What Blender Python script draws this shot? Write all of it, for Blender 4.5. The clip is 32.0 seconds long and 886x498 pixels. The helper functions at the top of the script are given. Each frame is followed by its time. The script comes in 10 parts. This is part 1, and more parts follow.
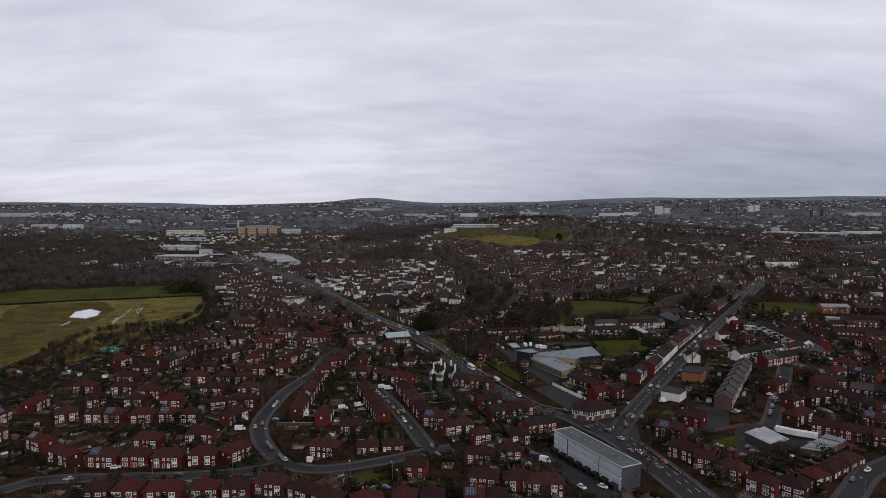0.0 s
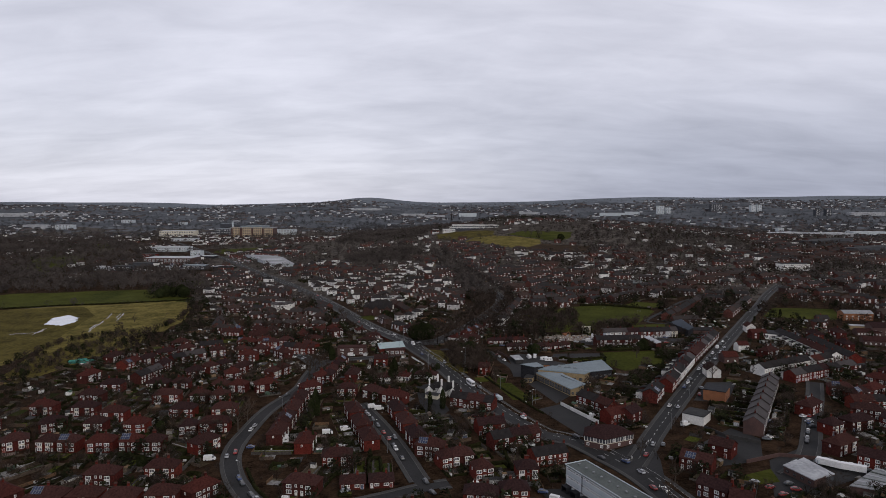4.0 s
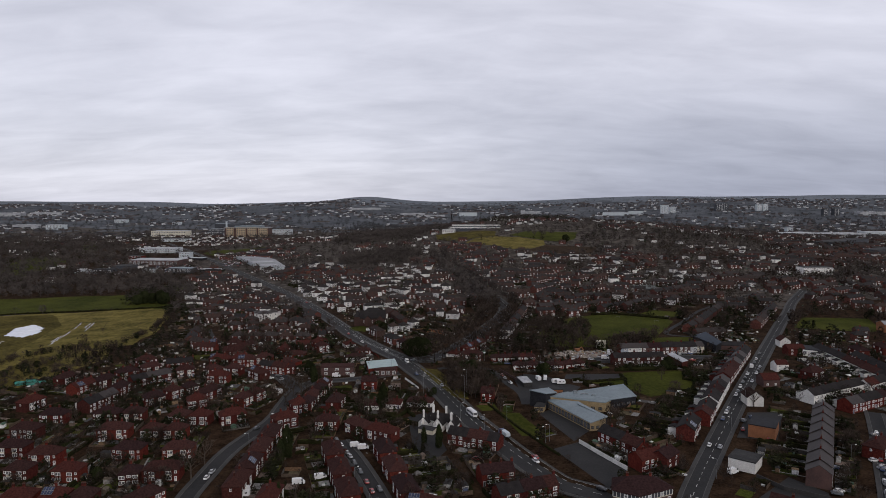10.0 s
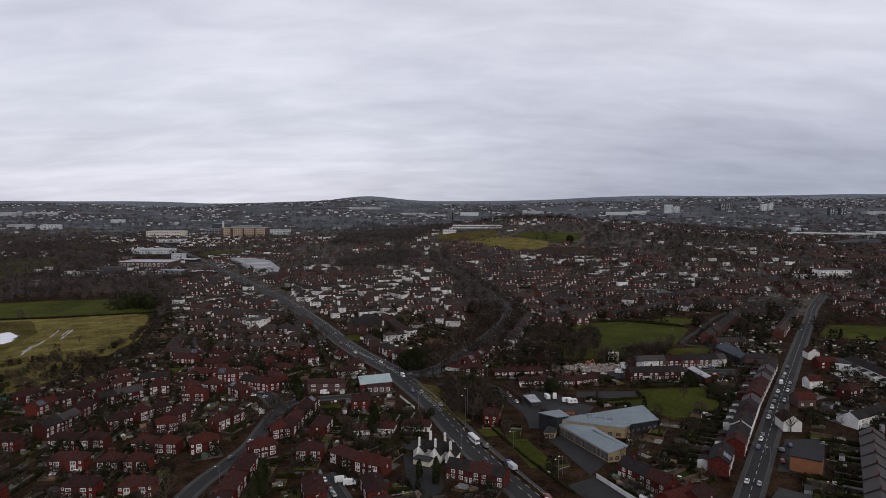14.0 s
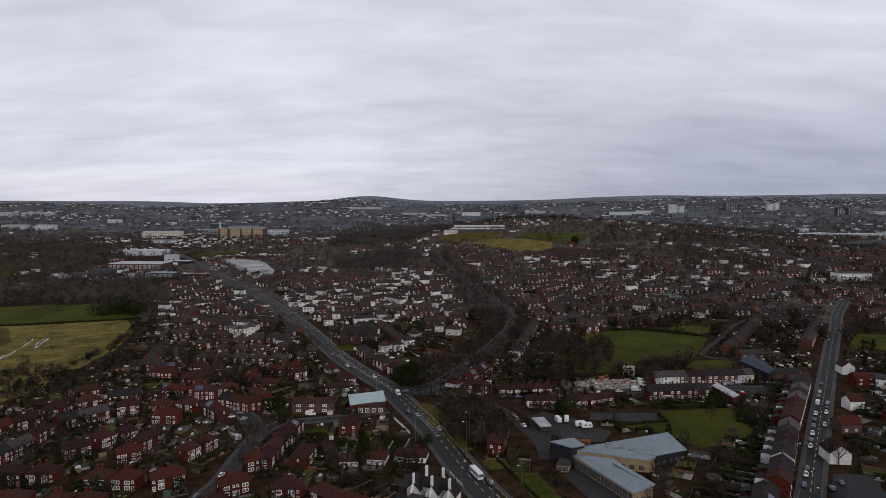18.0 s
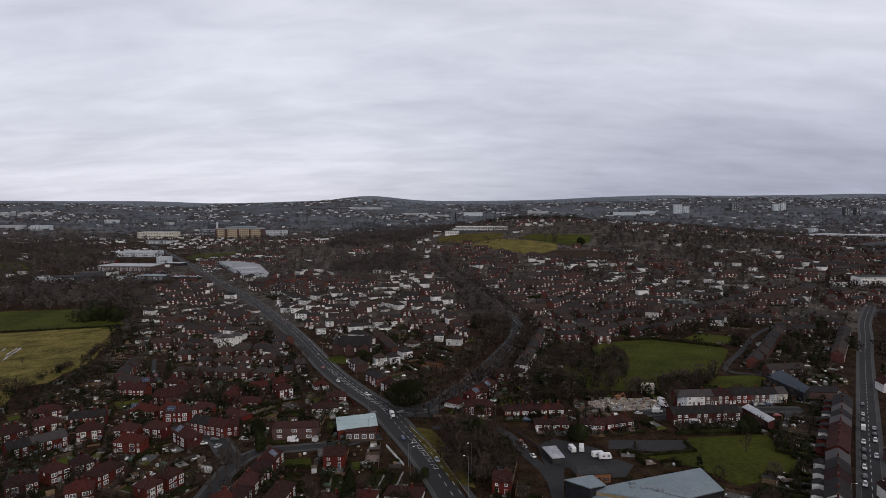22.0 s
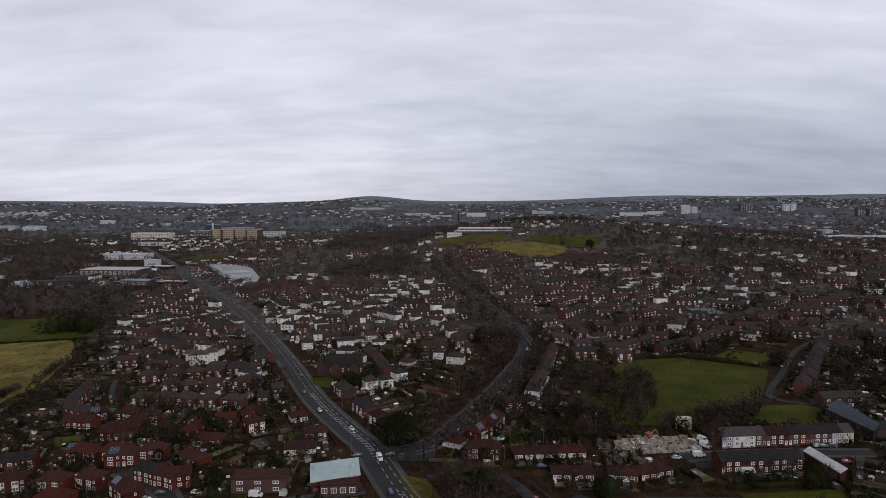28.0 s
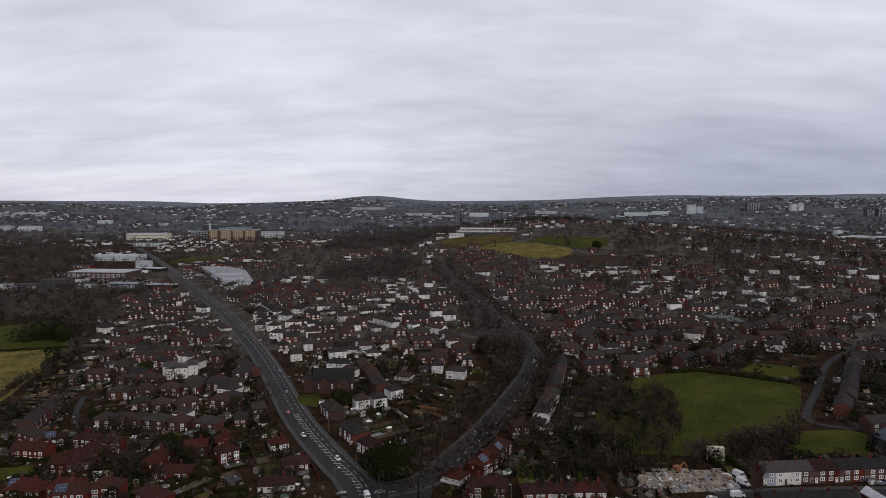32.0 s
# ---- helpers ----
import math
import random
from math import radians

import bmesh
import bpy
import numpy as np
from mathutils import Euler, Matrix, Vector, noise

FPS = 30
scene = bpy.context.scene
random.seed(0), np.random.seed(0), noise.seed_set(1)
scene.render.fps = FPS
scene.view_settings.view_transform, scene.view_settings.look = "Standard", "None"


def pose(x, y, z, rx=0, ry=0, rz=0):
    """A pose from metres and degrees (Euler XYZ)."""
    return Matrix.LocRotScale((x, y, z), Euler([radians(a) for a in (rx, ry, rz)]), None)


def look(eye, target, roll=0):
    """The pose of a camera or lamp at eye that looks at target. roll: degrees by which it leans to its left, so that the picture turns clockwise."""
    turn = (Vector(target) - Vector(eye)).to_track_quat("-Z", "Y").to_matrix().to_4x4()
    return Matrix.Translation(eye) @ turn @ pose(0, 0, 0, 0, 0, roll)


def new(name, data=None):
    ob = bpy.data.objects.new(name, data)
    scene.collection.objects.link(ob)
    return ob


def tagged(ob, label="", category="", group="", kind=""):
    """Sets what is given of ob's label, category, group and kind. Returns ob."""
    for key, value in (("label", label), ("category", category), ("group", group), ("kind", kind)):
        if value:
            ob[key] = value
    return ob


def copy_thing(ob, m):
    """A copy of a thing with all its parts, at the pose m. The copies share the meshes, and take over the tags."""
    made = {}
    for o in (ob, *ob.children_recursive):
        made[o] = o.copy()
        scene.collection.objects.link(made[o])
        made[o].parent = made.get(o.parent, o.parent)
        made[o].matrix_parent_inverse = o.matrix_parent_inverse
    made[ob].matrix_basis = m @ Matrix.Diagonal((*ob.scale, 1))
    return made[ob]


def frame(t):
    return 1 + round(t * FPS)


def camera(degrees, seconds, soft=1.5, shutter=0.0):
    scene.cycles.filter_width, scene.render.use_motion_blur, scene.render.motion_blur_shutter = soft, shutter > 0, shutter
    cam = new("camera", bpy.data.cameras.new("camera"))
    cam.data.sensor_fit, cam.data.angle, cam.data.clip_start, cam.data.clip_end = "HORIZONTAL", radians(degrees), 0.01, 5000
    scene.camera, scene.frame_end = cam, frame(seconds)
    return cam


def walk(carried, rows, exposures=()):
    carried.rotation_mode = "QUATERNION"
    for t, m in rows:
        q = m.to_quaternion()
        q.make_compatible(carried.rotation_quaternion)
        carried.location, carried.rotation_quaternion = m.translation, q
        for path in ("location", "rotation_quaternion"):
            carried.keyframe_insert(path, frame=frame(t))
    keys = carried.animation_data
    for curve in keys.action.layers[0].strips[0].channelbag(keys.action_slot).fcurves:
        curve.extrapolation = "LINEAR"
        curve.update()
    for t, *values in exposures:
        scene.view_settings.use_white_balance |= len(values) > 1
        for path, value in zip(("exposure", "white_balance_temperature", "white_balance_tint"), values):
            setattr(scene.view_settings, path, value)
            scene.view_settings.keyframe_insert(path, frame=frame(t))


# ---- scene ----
cam = camera(68.69, 32.0, soft=0.7)
PATH = [
    (0.0, pose(0.00, 0.00, 110.00, 85.754, 0, 0.001) @ pose(0, 0, 0, 0, 0, 0.033)),
    (2.0, pose(0.70, 19.07, 110.14, 85.745, 0, -0.057) @ pose(0, 0, 0, 0, 0, 0.025)),
    (4.0, pose(1.39, 38.15, 110.27, 85.727, 0, -0.086) @ pose(0, 0, 0, 0, 0, 0.017)),
    (6.0, pose(2.08, 57.24, 110.37, 85.702, 0, -0.092) @ pose(0, 0, 0, 0, 0, 0.010)),
    (8.0, pose(2.78, 76.33, 110.46, 85.675, 0, -0.077) @ pose(0, 0, 0, 0, 0, 0.004)),
    (10.0, pose(3.46, 95.43, 110.53, 85.649, 0, -0.044) @ pose(0, 0, 0, 0, 0, -0.002)),
    (12.0, pose(4.15, 114.54, 110.58, 85.625, 0, 0.003) @ pose(0, 0, 0, 0, 0, -0.006)),
    (14.0, pose(4.83, 133.65, 110.61, 85.606, 0, 0.061) @ pose(0, 0, 0, 0, 0, -0.009)),
    (16.0, pose(5.52, 152.77, 110.62, 85.593, 0, 0.130) @ pose(0, 0, 0, 0, 0, -0.012)),
    (18.0, pose(6.20, 171.90, 110.61, 85.586, 0, 0.206) @ pose(0, 0, 0, 0, 0, -0.013)),
    (20.0, pose(6.87, 191.04, 110.58, 85.584, 0, 0.289) @ pose(0, 0, 0, 0, 0, -0.014)),
    (22.0, pose(7.55, 210.18, 110.53, 85.587, 0, 0.376) @ pose(0, 0, 0, 0, 0, -0.014)),
    (24.0, pose(8.22, 229.33, 110.46, 85.593, 0, 0.468) @ pose(0, 0, 0, 0, 0, -0.012)),
    (26.0, pose(8.89, 248.49, 110.38, 85.600, 0, 0.564) @ pose(0, 0, 0, 0, 0, -0.010)),
    (28.0, pose(9.56, 267.65, 110.27, 85.604, 0, 0.663) @ pose(0, 0, 0, 0, 0, -0.007)),
    (30.0, pose(10.23, 286.82, 110.15, 85.602, 0, 0.767) @ pose(0, 0, 0, 0, 0, -0.004)),
    (32.0, pose(10.89, 306.00, 110.01, 85.590, 0, 0.874) @ pose(0, 0, 0, 0, 0, 0.001)),
]
walk(cam, PATH)

# ---- daylight under a closed cloud cover ----
SUN_UP, SUN_TURN = radians(32), radians(150)
world = bpy.data.worlds.new("overcast")
scene.world = world
world.use_nodes = True
wn, wl = world.node_tree.nodes, world.node_tree.links
wn.clear()
w_out, w_bg = wn.new("ShaderNodeOutputWorld"), wn.new("ShaderNodeBackground")
w_sky = wn.new("ShaderNodeTexSky")
w_sky.sky_type, w_sky.sun_disc, w_sky.sun_elevation, w_sky.sun_rotation = "NISHITA", False, SUN_UP, SUN_TURN
w_dim = wn.new("ShaderNodeMixRGB")
w_dim.blend_type, w_dim.inputs[0].default_value = "MULTIPLY", 1.0
w_dim.inputs[2].default_value = (0.1, 0.1, 0.1, 1)
wl.new(w_sky.outputs[0], w_dim.inputs[1])
# the cloud deck: a flat layer far overhead, drawn out towards the horizon
w_tc, w_sep, w_cmb = wn.new("ShaderNodeTexCoord"), wn.new("ShaderNodeSeparateXYZ"), wn.new("ShaderNodeCombineXYZ")
wl.new(w_tc.outputs["Generated"], w_sep.inputs[0])


def w_math(op, a, b=None, clamp=False):
    n = wn.new("ShaderNodeMath")
    n.operation, n.use_clamp = op, clamp
    for k, v in enumerate((a, b)):
        if v is None:
            continue
        if isinstance(v, (int, float)):
            n.inputs[k].default_value = v
        else:
            wl.new(v, n.inputs[k])
    return n.outputs[0]


w_h = w_math("ADD", w_math("MAXIMUM", w_sep.outputs[2], 0.0), 0.22)
wl.new(w_math("DIVIDE", w_sep.outputs[0], w_h), w_cmb.inputs[0])
wl.new(w_math("DIVIDE", w_sep.outputs[1], w_h), w_cmb.inputs[1])


def w_noise(scale, stretch, detail, rough, shift):
    m = wn.new("ShaderNodeMapping")
    m.inputs["Scale"].default_value = stretch
    m.inputs["Location"].default_value = shift
    m.inputs["Rotation"].default_value = (0, 0, -0.6)
    wl.new(w_cmb.outputs[0], m.inputs[0])
    n = wn.new("ShaderNodeTexNoise")
    n.inputs["Scale"].default_value, n.inputs["Detail"].default_value, n.inputs["Roughness"].default_value = scale, detail, rough
    n.inputs["Distortion"].default_value = 0.4
    wl.new(m.outputs[0], n.inputs[0])
    return n.outputs[0]


w_a = w_noise(1.1, (0.8, 1.25, 1), 7, 0.56, (3.1, 0.7, 0))
w_b = w_noise(3.2, (0.7, 1.6, 1), 6, 0.55, (1.3, 5.2, 0))
w_mix = w_math("ADD", w_math("MULTIPLY", w_a, 0.58), w_math("MULTIPLY", w_b, 0.42))
w_ramp = wn.new("ShaderNodeValToRGB")
w_ramp.color_ramp.elements[0].position, w_ramp.color_ramp.elements[0].color = 0.36, (0.606, 0.613, 0.708, 1)
w_ramp.color_ramp.elements[1].position, w_ramp.color_ramp.elements[1].color = 0.62, (0.797, 0.802, 0.908, 1)
wl.new(w_mix, w_ramp.inputs[0])
w_all = wn.new("ShaderNodeMixRGB")
w_all.inputs[0].default_value = 0.93
wl.new(w_dim.outputs[0], w_all.inputs[1])
wl.new(w_ramp.outputs[0], w_all.inputs[2])
# the sky is dimmed overhead, mostly out of view, to darken the land
w_zenith = wn.new("ShaderNodeMapRange")
w_zenith.inputs[1].default_value, w_zenith.inputs[2].default_value = 0.25, 0.85
w_zenith.inputs[3].default_value, w_zenith.inputs[4].default_value = 1.0, 0.62
wl.new(w_sep.outputs[2], w_zenith.inputs[0])
w_top = wn.new("ShaderNodeMixRGB")
w_top.blend_type, w_top.inputs[0].default_value = "MULTIPLY", 1.0
wl.new(w_all.outputs[0], w_top.inputs[1])
wl.new(w_zenith.outputs[0], w_top.inputs[2])
# a darker bank of cloud low in the east
w_east, w_low = wn.new("ShaderNodeMapRange"), wn.new("ShaderNodeMapRange")
w_east.interpolation_type = w_low.interpolation_type = "SMOOTHSTEP"
w_east.inputs[1].default_value, w_east.inputs[2].default_value = -0.25, 0.4
wl.new(w_sep.outputs[0], w_east.inputs[0])
w_low.inputs[1].default_value, w_low.inputs[2].default_value = 0.24, 0.0
wl.new(w_sep.outputs[2], w_low.inputs[0])
w_bank = wn.new("ShaderNodeMixRGB")
w_bank.blend_type = "MULTIPLY"
w_bank.inputs[2].default_value = (0.57, 0.60, 0.66, 1)
wl.new(w_math("MULTIPLY", w_east.outputs[0], w_low.outputs[0]), w_bank.inputs[0])
wl.new(w_top.outputs[0], w_bank.inputs[1])
wl.new(w_bank.outputs[0], w_bg.inputs[0])
w_bg.inputs[1].default_value = 1.0
wl.new(w_bg.outputs[0], w_out.inputs[0])

sun_data = bpy.data.lights.new("sun", "SUN")
sun_data.energy, sun_data.angle, sun_data.color = 1.1, radians(25), (1.0, 0.92, 0.84)
sun = new("sun", sun_data)
sun.matrix_world = look((math.sin(SUN_TURN) * 100, math.cos(SUN_TURN) * 100, 100 * math.tan(SUN_UP)), (0, 0, 0))


# ---- materials ----
def material(name, dark, light, scale=0.3, fine=3.0, rough=0.85, metal=0.0, bump=0.15, vary=0.0, where="object", spec=0.3, island=False):
    """A surface of two tones at two scales of grain; vary: how far alike things differ in lightness."""
    m = bpy.data.materials.new(name)
    m.use_nodes = True
    n, l = m.node_tree.nodes, m.node_tree.links
    b = n["Principled BSDF"]
    b.inputs["Roughness"].default_value, b.inputs["Metallic"].default_value = rough, metal
    b.inputs["Specular IOR Level"].default_value = spec
    if where == "object":
        src = n.new("ShaderNodeTexCoord").outputs["Object"]
    else:
        src = n.new("ShaderNodeNewGeometry").outputs["Position"]
    big, small = n.new("ShaderNodeTexNoise"), n.new("ShaderNodeTexNoise")
    for t, s, d in ((big, scale, 5), (small, fine, 3)):
        l.new(src, t.inputs[0])
        t.inputs["Scale"].default_value, t.inputs["Detail"].default_value, t.inputs["Roughness"].default_value = s, d, 0.6
    add = n.new("ShaderNodeMath")
    add.operation = "MULTIPLY_ADD"
    l.new(small.outputs[0], add.inputs[0])
    add.inputs[1].default_value = 0.45
    half = n.new("ShaderNodeMath")
    half.operation = "MULTIPLY"
    l.new(big.outputs[0], half.inputs[0])
    half.inputs[1].default_value = 0.6
    l.new(half.outputs[0], add.inputs[2])
    ramp = n.new("ShaderNodeValToRGB")
    ramp.color_ramp.elements[0].position, ramp.color_ramp.elements[0].color = 0.36, (*dark, 1)
    ramp.color_ramp.elements[1].position, ramp.color_ramp.elements[1].color = 0.68, (*light, 1)
    l.new(add.outputs[0], ramp.inputs[0])
    col = ramp.outputs[0]
    if vary:
        rnd = n.new("ShaderNodeNewGeometry").outputs["Random Per Island"] if island else n.new("ShaderNodeObjectInfo").outputs["Random"]
        rng = n.new("ShaderNodeMapRange")
        rng.inputs[3].default_value, rng.inputs[4].default_value = 1 - vary, 1 + vary
        l.new(rnd, rng.inputs[0])
        hsv = n.new("ShaderNodeHueSaturation")
        l.new(rng.outputs[0], hsv.inputs["Value"])
        l.new(col, hsv.inputs["Color"])
        col = hsv.outputs[0]
    l.new(col, b.inputs["Base Color"])
    if bump:
        bp = n.new("ShaderNodeBump")
        bp.inputs["Strength"].default_value, bp.inputs["Distance"].default_value = bump, 0.3
        l.new(small.outputs[0], bp.inputs["Height"])
        l.new(bp.outputs[0], b.inputs["Normal"])
    return m


def palette(name, colours, rough=0.4, island=False, metal=0.0, spec=0.5):
    """Alike things in one of several paints each."""
    m = bpy.data.materials.new(name)
    m.use_nodes = True
    n, l = m.node_tree.nodes, m.node_tree.links
    b = n["Principled BSDF"]
    b.inputs["Roughness"].default_value, b.inputs["Metallic"].default_value = rough, metal
    b.inputs["Specular IOR Level"].default_value = spec
    rnd = n.new("ShaderNodeNewGeometry").outputs["Random Per Island"] if island else n.new("ShaderNodeObjectInfo").outputs["Random"]
    ramp = n.new("ShaderNodeValToRGB")
    ramp.color_ramp.interpolation = "CONSTANT"
    e = ramp.color_ramp.elements
    while len(e) < len(colours):
        e.new(0.5)
    for k, c in enumerate(colours):
        e[k].position, e[k].color = k / len(colours), (*c, 1)
    l.new(rnd, ramp.inputs[0])
    tc, no, hsv = n.new("ShaderNodeTexCoord"), n.new("ShaderNodeTexNoise"), n.new("ShaderNodeHueSaturation")
    l.new(tc.outputs["Object"], no.inputs[0])
    no.inputs["Scale"].default_value, no.inputs["Detail"].default_value = 1.3, 5
    rng = n.new("ShaderNodeMapRange")
    rng.inputs[1].default_value, rng.inputs[2].default_value = 0.3, 0.7
    rng.inputs[3].default_value, rng.inputs[4].default_value = 0.6, 1.4
    l.new(no.outputs[0], rng.inputs[0])
    l.new(rng.outputs[0], hsv.inputs["Value"])
    l.new(ramp.outputs[0], hsv.inputs["Color"])
    l.new(hsv.outputs[0], b.inputs["Base Color"])
    return m


BRICKS = [(0.0891, 0.0201, 0.0153), (0.0677, 0.0176, 0.0143), (0.1104, 0.0262, 0.0191), (0.0784, 0.0212, 0.0171), (0.0555, 0.0190, 0.0158), (0.1033, 0.0212, 0.0158)]
# the same bricks greyed in colour for haze on the farther houses
BRICKS_HAZED = [(0.09, 0.0369, 0.0303), (0.0689, 0.0326, 0.0285), (0.1112, 0.047, 0.0371), (0.0794, 0.0387, 0.0335), (0.0569, 0.0345, 0.0303), (0.1007, 0.0387, 0.0312)]
ROOFS = [(0.0361, 0.0161, 0.0143), (0.0504, 0.0169, 0.0138), (0.0288, 0.0149, 0.0146), (0.0548, 0.0175, 0.0140), (0.0415, 0.0180, 0.0153), (0.0262, 0.0140, 0.0138), (0.0450, 0.0202, 0.0177), (0.0324, 0.0161, 0.0146)]
# roof colours of the farther houses, lightened and greyed for haze
ROOFS_HAZED = [(0.0371, 0.0287, 0.0263), (0.0465, 0.0297, 0.0253), (0.0306, 0.0273, 0.0269), (0.0502, 0.0345, 0.0297), (0.0391, 0.0326, 0.0306), (0.0269, 0.0249, 0.0249), (0.0436, 0.0373, 0.0355), (0.0334, 0.0297, 0.0293)]
